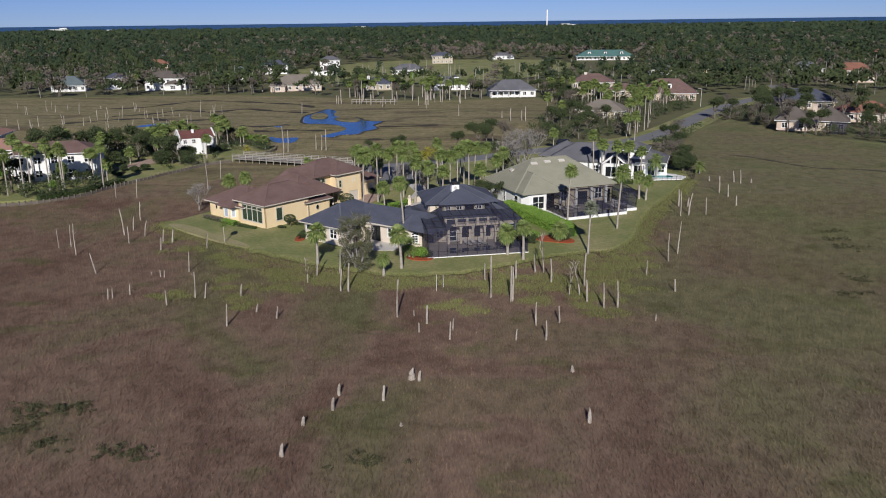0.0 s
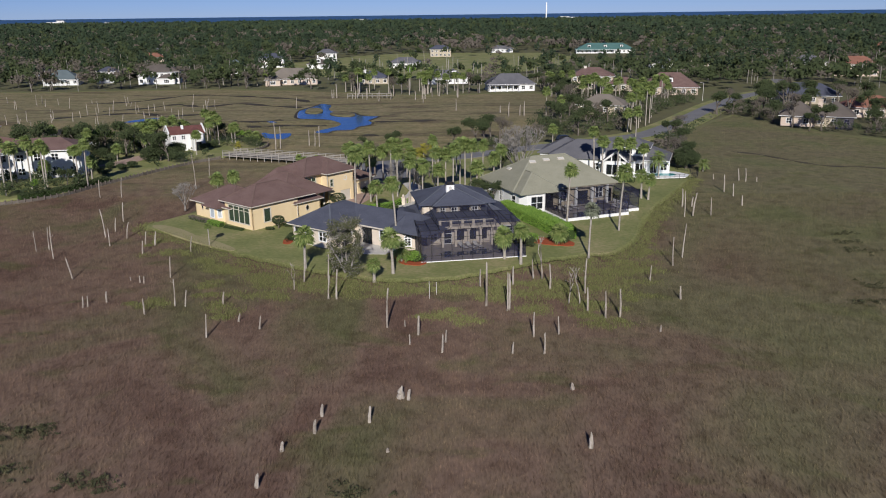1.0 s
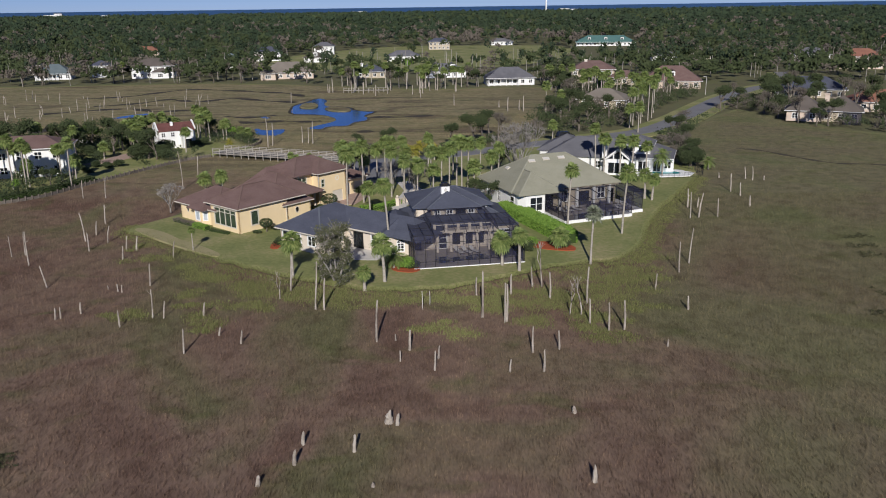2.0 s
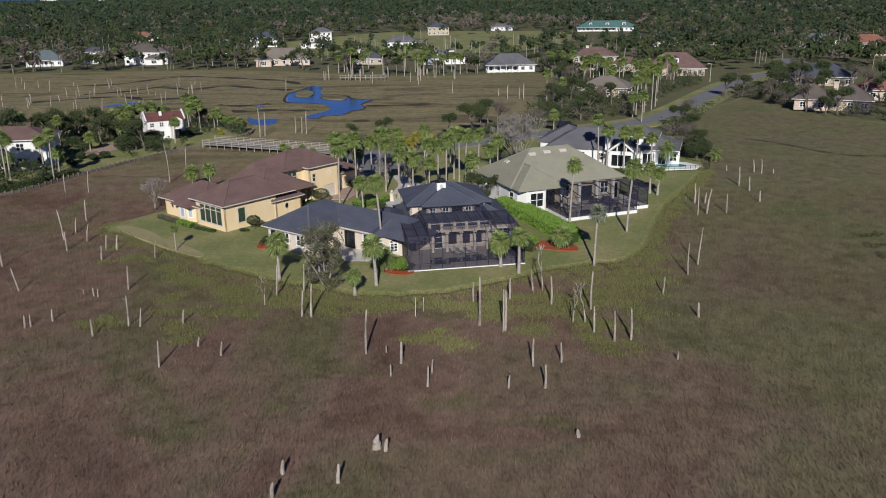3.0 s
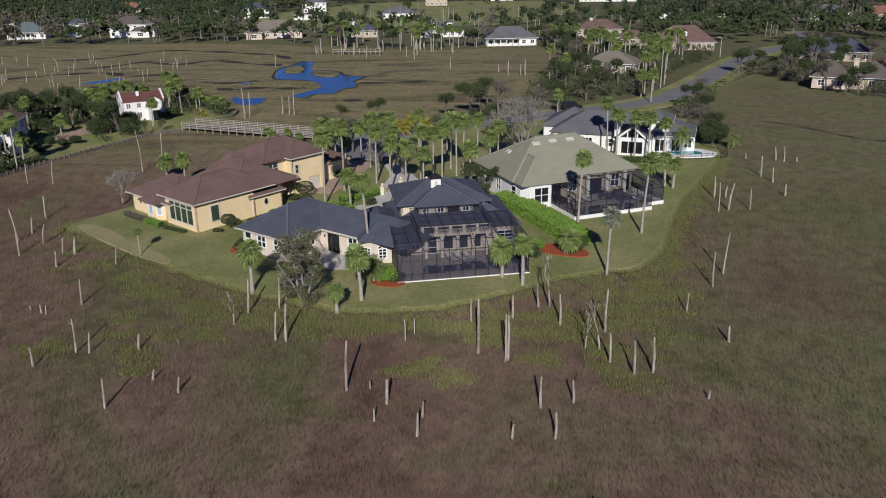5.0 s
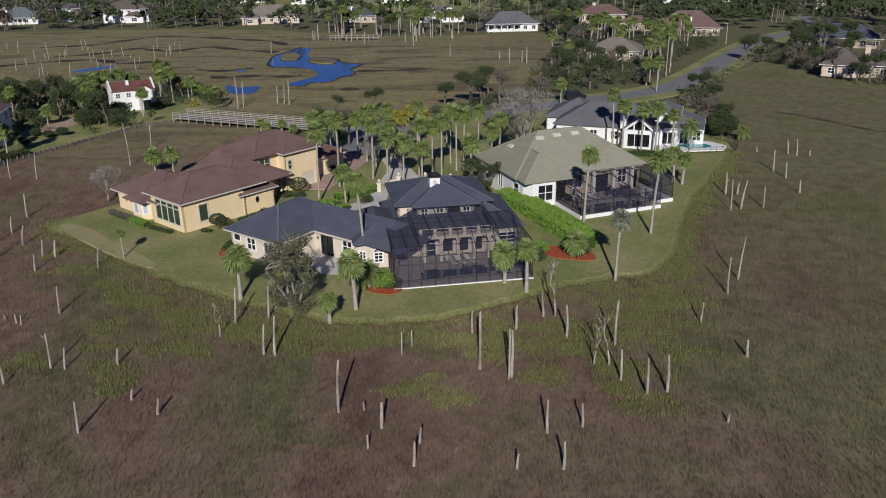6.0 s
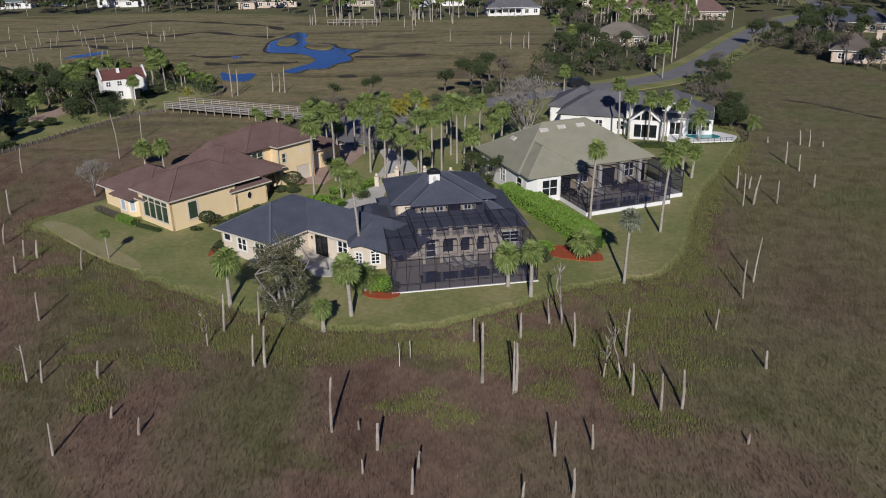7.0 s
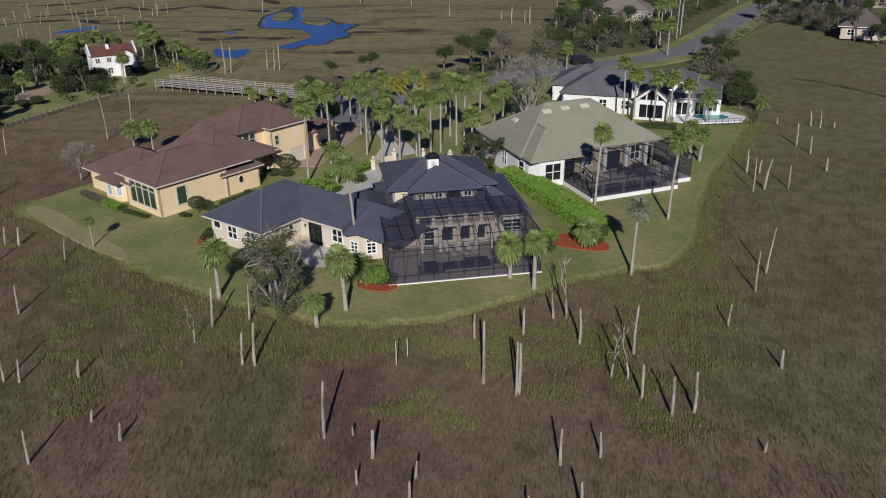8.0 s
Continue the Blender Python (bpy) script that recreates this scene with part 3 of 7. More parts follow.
def curve_line(pts, steps=6):
    out = []
    for i in range(len(pts) - 1):
        p0, p1, p2, p3 = (Vector(pts[min(max(i + k - 1, 0), len(pts) - 1)]) for k in range(4))
        for s in range(steps):
            t = s / steps
            q = 0.5 * ((2 * p1) + (p2 - p0) * t + (2 * p0 - 5 * p1 + 4 * p2 - p3) * t * t + (3 * p1 - p0 - 3 * p2 + p3) * t ** 3)
            out.append((q.x, q.y))
    return out + [tuple(pts[-1])]


MUD_LINES = [[(-150, 318), (-133.6, 324.1), (-126, 338), (-115.9, 350), (-96.8, 344), (-83.2, 337), (-70, 330), (-62, 318)], [(-132, 292), (-120, 300), (-112.8, 312), (-106.5, 309), (-98.4, 303.8), (-87.9, 314), (-74.4, 305.4), (-60.6, 299)], [(-140, 272), (-125.4, 282), (-114, 284), (-104, 276), (-92, 280)], [(-150, 226), (-123.9, 226), (-121, 234), (-123, 245), (-111, 238), (-104, 232)], [(64, 196), (68.8, 192.6), (72.4, 186.1), (75.7, 180.4), (79.5, 176.6), (86, 175.4), (96, 170)], [(-29, 257), (-19.6, 256.4), (-9.7, 259.7)], [(-68, 250), (-63.0, 246.3), (-56.0, 249.5), (-47.3, 247.9), (-43, 249)], [(-29.1, 228.3), (-24.5, 226.2)], [(-76, 262), (-68, 259), (-60, 263)]]
MUD_BANDS = []
for line in MUD_LINES:
    ob = ribbon("mud_channel", curve_line(line), 4.6 if line[0][0] < 0 else 1.3, 0.06, M_MUD, "dark muddy tidal channel in the marsh", "mud channel", 0.8)
    MUD_BANDS.append([(v.co.x, v.co.y) for v in ob.data.vertices][:len(ob.data.vertices) // 2])

ISLAND = [(-170, 120), (-110, 138), (-86, 146), (-77, 152), (-72, 168), (-67, 180), (-60, 191), (-52, 198), (-52, 212), (-60, 222), (-80, 226), (-100, 214), (-118, 190), (-150, 170)]
b = Build()
b.slab(ISLAND, -0.1, 0.35, 0.8)
single("ground_island", b, M_LAWN, "grassy hammock with houses among palms", "ground", kind="structure")


ROAD_LINE = curve_line([(-24, 178), (-14, 183), (0, 190), (14, 200), (28, 208), (42, 216.5), (51, 225), (64, 246), (78.5, 273), (92, 297), (112, 326), (135, 352), (150, 400)])
ribbon("road", ROAD_LINE, 6.0, 0.5, M_ROAD, "grey asphalt street curving between lawns", "road")
ribbon("road_verge", [(x + 0.3, y - 0.3) for x, y in ROAD_LINE[20:]], 13.0, 0.46, M_LAWN, "mown green verge along the street", "verge")
flat("road_court", smooth_outline([(-24, 166), (-16, 162.5), (-10, 167), (-8.5, 178), (-15, 185), (-24, 179)], 5), 0.505, M_ROAD, "grey asphalt turning circle between palms", "road")
flat("driveway", [(-22.4, 141.5), (-18.4, 141.4), (-16.6, 148), (-14, 160), (-20, 163), (-21.6, 151)], 0.5, M_BRICKPAVE, "red-brown brick driveway before the garage", "driveway")
flat("driveway_court", [(-17.5, 131.4), (-10.6, 127.8), (-9.6, 134.8), (-9.4, 140.2), (-7.4, 146.4), (-5.6, 147.6), (-7.4, 153), (-10.2, 160), (-12.6, 159), (-10.6, 152), (-11.4, 145), (-12.6, 136)], 0.5, M_CONC, "pale concrete driveway behind the dark-roofed house", "driveway")
for line in ([(-10.9, 140.3), (-10.2, 142.4), (-8.4, 143.8)], [(-4.5, 143.8), (-2.6, 143.2), (-0.8, 143.0)]):
    gw = thing("garden_wall", 0, 0, 0.4, 0, "low curved cream wall with ball finials beside the driveway", "wall")
    for (ax, ay), (cx, cy) in zip(line, line[1:]):
        b = Build()
        b.beam((ax, ay, 0.45), (cx, cy, 0.45), 0.3, 1.1)
        part("wall_panel", b, M_CREAM, gw)
    for px, py in (line[0], line[-1]):
        b = Build()
        b.box(px - 0.28, py - 0.28, -0.1, px + 0.28, py + 0.28, 1.3)
        b.box(px - 0.36, py - 0.36, 1.3, px + 0.36, py + 0.36, 1.42)
        pr = part("pier", b, M_CREAM, gw)
        b = Build()
        b.tube([(px, py, 1.42), (px, py, 1.5), (px, py, 1.68), (px, py, 1.86), (px, py, 1.92)], [0.08, 0.19, 0.24, 0.17, 0.04], 10)
        part("finial", b, M_CREAM, pr, smooth=True)
flat("driveway_island", [(-84, 180), (-78, 182), (-72, 203), (-76, 206)], 0.42, M_BRICKPAVE, "brick drive on the grassy hammock", "driveway")


# ---- houses ----
def yellow_house():
    h = thing("house", -33.3, 123.2, 0.35, 51, "yellow stucco house with brown shingle hip roofs", "house")
    kw = dict(frame_mat=M_TRIM, glass=M_GREENGLASS)
    # tall room; its left wall looks to the marsh
    rect_walls(h, 0, 0, 9.2, 7.2, 0, 3.85, M_YELLOW, front=[(2.2, 3.6, 0.9, 3.2, 1, 1, "w")], left=[(0.9, 6.5, 0.75, 3.5, 4, 1, "tall")], **kw)
    hip_roof(h, 0, 0, 12.0, 7.6, 4.0, 0.56, M_BROWNROOF, 0.55, M_TRIM)
    # low bedroom wing with a bay
    rect_walls(h, 0.4, 7.2, 8.6, 16.4, 0, 2.65, M_YELLOW, **kw)
    oval_window(h, (0.4, 16.4), (0.4, 7.2), 2.1, 1.7, 0.22, 0.34)
    for i, (p, q) in enumerate((((0.4, 11.6), (-0.7, 10.9)), ((-0.7, 10.9), (-0.7, 8.9)), ((-0.7, 8.9), (0.4, 8.2)))):
        wall(h, p, q, 0, 2.65, M_YELLOW, [(0.25, 0.95, 0.8, 2.3, 1, 1, "w")] if i != 1 else [(0.4, 1.6, 0.8, 2.3, 1, 1, "w")], glass=M_WHITEGLASS)
    hip_roof(h, 0.2, 6.0, 8.8, 16.4, 2.8, 0.5, M_BROWNROOF, 0.55, M_TRIM)
    b = Build()
    b.hip(-0.9, 8.0, 3, 11.8, 2.75, 0.5, 0.35)
    part("bay_roof", b, M_BROWNROOF, h)
    # side room with the oval window
    rect_walls(h, 9.2, 0.1, 14.0, 7, 0, 2.75, M_YELLOW, **kw)
    oval_window(h, (9.2, 0.1), (14.0, 0.1), 2.0, 1.7, 0.3, 0.42)
    hip_roof(h, 8.6, 0.1, 14.0, 12, 2.9, 0.56, M_BROWNROOF, 0.5, M_TRIM)
    # long middle range
    rect_walls(h, 8.6, 3.5, 17, 12.4, 0, 3.3, M_YELLOW, back=[(2, 3.6, 0.9, 2.3, 2, 2, "w"), (5, 6.6, 0.9, 2.3, 2, 2, "w")], **kw)
    hip_roof(h, 7.6, 1.4, 17.0, 12.6, 3.55, 0.62, M_BROWNROOF, 0.5)
    # two-storey range and stair tower
    rect_walls(h, 15.4, 5.6, 26, 13, 0, 5.6, M_YELLOW, front=[(0.6, 2.6, 3.6, 5.1, 2, 2, "w")], right=[(2, 4, 3.5, 5, 2, 2, "w")], back=[(3, 5, 3.4, 4.9, 2, 2, "w")], **kw)
    hip_roof(h, 15.2, 5.4, 26, 13, 5.75, 0.5, M_BROWNROOF, 0.6)
    hip_roof(h, 9.5, 6.3, 20, 13, 3.6, 0.95, M_BROWNROOF, 0.4, caps=False)
    rect_walls(h, 19.2, 3.9, 25.4, 9, 0, 5.6, M_YELLOW, front=[(0.5, 1.3, 3.2, 4.6, 1, 2, "w"), (3.0, 5.4, 0.05, 2.2, 1, 1, "garage")], left=[(1.6, 2.4, 0.6, 2.2, 1, 2, "w")], **kw)
    hip_roof(h, 19.2, 3.9, 25.4, 10, 5.75, 0.5, M_BROWNROOF, 0.6, M_TRIM)
    b = Build()
    for i in range(16):
        a0, a1 = 2 * math.pi * i / 16, 2 * math.pi * (i + 1) / 16
        for r0, r1 in ((0.3, 0.42),):
            b.face((23.4 + r0 * math.cos(a0), 3.86, 4.3 + r0 * math.sin(a0)), (23.4 + r1 * math.cos(a0), 3.86, 4.3 + r1 * math.sin(a0)), (23.4 + r1 * math.cos(a1), 3.86, 4.3 + r1 * math.sin(a1)), (23.4 + r0 * math.cos(a1), 3.86, 4.3 + r0 * math.sin(a1)))
    part("round_vent", b, M_WHITE, h)
    # entrance recess, gutter pipes, garage
    for x in (16.6, 18.6):
        b = Build()
        b.tube([(x, 4.4, 0), (x, 4.4, 2.9)], [0.18, 0.16], 10)
        part("column", b, M_TRIM, h)
    rect_walls(h, 14.0, 4.4, 16.5, 6, 0, 2.9, M_YELLOW, front=[(0.4, 1.9, 0.0, 2.4, 2, 2, "door")], **kw)
    hip_roof(h, 13.8, 3.4, 19.2, 7, 3.0, 0.5, M_BROWNROOF, 0.4, M_TRIM)
    rect_walls(h, 25.4, 6.2, 32.5, 13, 0, 2.9, M_YELLOW, front=[(0.7, 3.1, 0.05, 2.3, 1, 1, "garage"), (3.9, 6.3, 0.05, 2.3, 1, 1, "garage")], **kw)
    hip_roof(h, 25.4, 6.2, 32.5, 13, 3.05, 0.5, M_BROWNROOF, 0.5, M_TRIM)
    for x, y, z in ((12.2, 8.4, 6.2), (12.9, 7.6, 5.9)):
        b = Build()
        b.tube([(x, y, z - 0.6), (x, y, z + 0.35)], [0.09, 0.09], 8)
        part("vent_pipe", b, M_TRIM, h)
    for x, y, z in ((8.95, -0.06, 2.7), (19.1, 3.8, 5.5)):
        b = Build()
        b.beam((x, y, 0), (x, y, z), 0.09)
        part("downpipe", b, M_TRIM, h)


# opaque pale blue-grey panes for the bay
M_WHITEGLASS = mat("pale_blue_glass", [(0.35, 0.4, 0.45), (0.5, 0.55, 0.6)], 0.8, 4, 0.2)


def dark_house():
    h = thing("house_wing", -25.6, 116.9, 0.4, -34.5, "single-storey cream stucco wing with charcoal shingle hip roofs", "house")
    win = lambda s, za=0.95, zb=2.45: (s, s + 1.5, za, zb, 2, 2, "w")
    # front wing
    wall(h, (0, 0), (7.9, 0), 0, 2.75, M_CREAM, [(0.4, 1.6, 1.6, 2.5, 1, 1, "w"), win(2.6), win(5.4)])
    wall(h, (7.9, 0), (7.9, 5.4), 0, 2.75, M_CREAM, [(3.6, 4.3, 1.0, 2.4, 1, 2, "w")])
    wall(h, (7.9, 5.4), (14.6, 5.4), 0, 2.75, M_CREAM, [(1.2, 2.9, 0.02, 2.35, 2, 1, "door"), win(4.4)])
    wall(h, (14.6, 5.4), (15.3, 11), 0, 2.75, M_CREAM)
    wall(h, (15.3, 11.4), (0, 11.4), 0, 2.75, M_CREAM)
    wall(h, (0, 11.4), (0, 0), 0, 2.75, M_CREAM, [win(4)])
    hip_roof(h, 0, 0, 7.9, 11.4, 2.9, 0.56, M_DARKROOF, 0.6, M_TRIM)
    b = Build()
    b.hip(1.5, 5.4, 20.5, 11.4, 2.9, 0.56, 0.6)
    part("roof", b, M_DARKROOF, h)
    b = Build()
    b.box(8.6, 4.78, 2.72, 14.8, 4.86, 2.92)
    part("fascia", b, M_TRIM, h)
    b = Build()
    b.box(8.5, 5.28, 1.75, 8.65, 5.36, 2.05)
    part("wall_lantern", b, M_BRONZE, h)
    m = thing("house", -6.5, 114.4, 0.4, 11.5, "two-storey cream house with charcoal roof behind a screened pool", "house")
    # angled corner room with arched windows
    aw = lambda s: (s, s + 1.0, 0.6, 1.85, 2, 3, "w")
    wall(m, (-4.4, -0.9), (-2.9, -2.0), 0, 2.95, M_CREAM, [(0.4, 1.3, 0.6, 1.85, 2, 3, "w")])
    wall(m, (-2.9, -2.0), (-0.9, -2.0), 0, 2.95, M_CREAM, [aw(0.35)])
    wall(m, (-0.9, -2.0), (0.0, 0.0), 0, 2.75, M_CREAM)
    wall(m, (0.4, 6), (-4.4, -0.9), 0, 2.7, M_CREAM)
    for cx in (-2.05,):
        # no opening behind the fanlight; its dark colour stands in for the unlit room
        b = Build()
        for i in range(8):
            a0, a1 = math.pi * i / 8, math.pi * (i + 1) / 8
            b.face((cx, -2.05, 1.88), (cx + 0.48 * math.cos(a0), -2.05, 1.88 + 0.46 * math.sin(a0)), (cx + 0.48 * math.cos(a1), -2.05, 1.88 + 0.46 * math.sin(a1)))
        part("fanlight", b, M_DARKCARPANE, m)
        b = Build()
        for i in range(8):
            a0, a1 = math.pi * i / 8, math.pi * (i + 1) / 8
            b.beam((cx + 0.53 * math.cos(a0), -2.06, 1.88 + 0.5 * math.sin(a0)), (cx + 0.53 * math.cos(a1), -2.06, 1.88 + 0.5 * math.sin(a1)), 0.12, 0.08)
            if i in (2, 4, 6):
                b.beam((cx, -2.07, 1.88), (cx + 0.48 * math.cos(a0), -2.07, 1.88 + 0.46 * math.sin(a0)), 0.05, 0.05)
        part("arch_frame", b, M_WHITE, m)
    b = Build()
    b.hip(-4.6, -2.0, 1.0, 8.5, 3.0, 0.56, 0.22)
    part("roof", b, M_DARKROOF, m)
    # rear rooms behind the screen
    wall(m, (0, 0), (14.4, 0), 0, 2.9, M_CREAM, [(0.2, 1.0, 0.0, 2.3, 1, 1, "door"), (1.5, 2.6, 0.7, 2.4, 2, 3, "w"), (3.5, 4.7, 0.0, 2.4, 1, 3, "w"), (5.5, 6.5, 0.6, 2.4, 1, 1, "door"), (7.3, 8.3, 0.6, 2.4, 1, 1, "door"), (9.0, 9.9, 0.6, 2.4, 1, 1, "door"), (11.9, 13.9, 1.0, 2.4, 2, 3, "w")])
    wall(m, (14.4, 0), (14.4, 11.5), 0, 2.9, M_CREAM, [win(3), win(7)])
    wall(m, (14.4, 11.5), (0, 11.5), 0, 2.9, M_CREAM)
    hip_roof(m, 0, 0.4, 14.4, 11.5, 3.05, 0.5, M_DARKROOF, 0.55)
    for x in (3.1, 5.0, 6.9, 8.7, 10.4):
        b = Build()
        b.box(x - 0.16, -1.7, 0, x + 0.16, -1.4, 2.75)
        b.box(x - 0.24, -1.78, 2.5, x + 0.24, -1.32, 2.75)
        part("column", b, M_CREAM, m)
    b = Build()
    b.box(2.6, -1.8, 2.75, 10.9, 0.0, 3.05)
    part("balcony", b, M_CREAM, m)
    for x in (2.7, 4.3, 6.0, 7.6, 9.2, 10.8):
        b = Build()
        b.box(x - 0.18, -1.75, 3.05, x + 0.18, -1.45, 4.0)
        part("balcony_pier", b, M_CREAM, m)
    b = Build()
    b.box(2.6, -1.66, 3.85, 10.9, -1.54, 3.95)
    part("balcony_rail", b, M_TRIM, m)
    # upper storey: a broad range with a front bay
    rect_walls(m, 0.9, 3.5, 11.4, 11.6, 2.9, 5.4, M_CREAM, right=[(0.6, 1.4, 3.9, 5.0, 1, 2, "w")], left=[(2, 3, 3.8, 5, 1, 2, "w"), (5, 6, 3.8, 5, 1, 2, "w")], front=[(9.4, 10.2, 4.1, 5.1, 1, 2, "w")])
    rect_walls(m, 2.9, 2.4, 9.6, 3.5, 2.9, 5.4, M_CREAM, front=[(0.5, 1.3, 3.5, 5.0, 2, 3, "w"), (2.2, 3.1, 3.2, 5.0, 2, 3, "w"), (3.6, 4.9, 3.1, 5.0, 2, 1, "door"), (5.3, 6.2, 3.2, 5.0, 2, 3, "w")])
    hip_roof(m, 0.9, 3.4, 11.4, 11.6, 5.4, 0.4, M_DARKROOF, 0.6)
    hip_roof(m, 2.9, 2.4, 9.6, 10.8, 5.4, 0.46, M_DARKROOF, 0.6)
    # chimney
    c = Build()
    c.box(4.9, 5.2, 5.5, 6.1, 6.3, 7.75)
    ch = part("chimney", c, M_WHITE, m, "white stucco chimney with dark cap")
    c = Build()
    c.box(4.8, 5.1, 7.75, 6.2, 6.4, 7.9)
    c.box(5.1, 5.4, 7.9, 5.9, 6.1, 8.2)
    part("chimney_cap", c, M_BRONZE, ch)
    c = Build()
    for i in range(12):
        a0, a1 = 2 * math.pi * i / 12, 2 * math.pi * (i + 1) / 12
        c.face((5.5, 5.18, 7.2), (5.5 + 0.22 * math.cos(a0), 5.18, 7.2 + 0.3 * math.sin(a0)), (5.5 + 0.22 * math.cos(a1), 5.18, 7.2 + 0.3 * math.sin(a1)))
    part("medallion", c, M_CONC, ch)
    return m


def panel(parent, pts):
    b = Build()
    b.face(*pts)
    o = part("screen_panel", b, M_SCREEN, parent)
    return o


def pool_cage_dark():
    g = thing("pool_enclosure", -6.5, 114.4, 0.4, 11.5, "dark bronze screened pool enclosure with sloped mansard roof", "pool enclosure")
    X0, X1, YF = -1.0, 13.6, -8.3
    b = Build()
    b.box(X0 - 0.1, YF - 0.1, -0.2, X1 + 0.1, YF + 0.1, 0.12)
    part("kerb", b, M_WHITE, g)
    xs = [X0, 0.4, 1.7, 3.2, 4.65, 6.1, 7.55, 9.0, 10.4, 12.0, X1]
    C0, C1, LOW = 1.7, 10.4, 4.25

    def line(x, high):
        """Rafter line over x: the middle bays climb to the upper eaves, the side bays stay low."""
        if high:
            return [(x, YF, 0.1), (x, YF, 3.4), (x, YF + 0.9, 4.2), (x, YF + 3.4, 5.15), (x, 1.7, 5.3)]
        return [(x, YF, 0.1), (x, YF, 3.4), (x, YF + 0.9, LOW - 0.05), (x, YF + 4.4, LOW), (x, 1.9, LOW)]

    def bar(name, a, c, w, hh):
        b = Build()
        b.beam(a, c, w, hh)
        part(name, b, M_BRONZE, g)

    for i, x in enumerate(xs):
        sides = [True] if C0 < x < C1 else [False] if x < C0 or x > C1 else [True, False]
        for high in sides:
            L = line(x, high)
            for a, c in zip(L[0 if high == sides[0] else 2:], L[1 if high == sides[0] else 3:]):
                bar("post" if a[2] < 0.2 else "rafter", a, c, 0.045, 0.07)
        if len(sides) == 2:
            H, W = line(x, True), line(x, False)
            panel(g, [H[2], W[3], W[4], H[4], H[3]])
            bar("post", W[3], H[3], 0.06, 0.06)
        if i:
            high = C0 <= xs[i - 1] and x <= C1
            Q, L = line(xs[i - 1], high), line(x, high)
            for k in range(4):
                panel(g, [Q[k], L[k], L[k + 1], Q[k + 1]])
                bar("rail", Q[k + 1], L[k + 1], 0.04, 0.06)
            for z in (0.9,):
                bar("rail", (Q[0][0], YF, z), (L[0][0], YF, z), 0.035, 0.045)
            mid = lambda q: tuple((Vector(q[3]) + Vector(q[4])) / 2)
            bar("rail", mid(Q), mid(L), 0.035, 0.05)
    for x in (X0, X1):
        ys = [YF, YF + 0.9, -5.2, -2.6, 0.1]
        zs = [3.4, LOW - 0.05, LOW, LOW, LOW]
        for (y0, z0), (y1, z1) in zip(zip(ys, zs), zip(ys[1:], zs[1:])):
            panel(g, [(x, y0, 0.1), (x, y1, 0.1), (x, y1, z1), (x, y0, z0)])
            bar("post", (x, y1, 0.1), (x, y1, z1), 0.06, 0.06)
            bar("rail", (x, y0, 2.1), (x, y1, 2.1), 0.05, 0.06)
    # deck, basin
    b = Build()
    b.box(X0, YF, -0.3, X1, 0, 0.03)
    d = single("pool_deck", b, M_DRIVE, "pale paved deck round the swimming pool", "deck", kind="structure")
    d.matrix_world = pose(-6.5, 114.4, 0.4, 0, 0, 11.5)
    b = Build()
    b.slab([(2.2, -6.4), (4.6, -6.4), (4.6, -6.0), (9.6, -6.0), (9.6, -5.6), (11.4, -5.6), (11.4, -4.4), (9.4, -4.4), (9.4, -3.6), (7.0, -3.6), (7.0, -4.2), (4.2, -4.2), (4.2, -3.8), (2.6, -3.8), (2.6, -4.6), (2.2, -4.6)], 0.0, 0.055)
    p = single("swimming_pool", b, M_POOLDARK, "dark-blue stepped swimming pool in the deck", "swimming pool")
    p.matrix_world = pose(-6.5, 114.4, 0.4, 0, 0, 11.5)


# pool water below the screens, with their shade put into a darker colour
M_POOLDARK = mat("shaded_pool_water", [(0.01, 0.02, 0.035), (0.015, 0.03, 0.05)], 0.8, 3, 0.05, spec=0.5)


SKYLIGHTS = ((1.6, 14.6), (4.4, 14.8), (7.3, 14.8), (-1.5, 17.6))


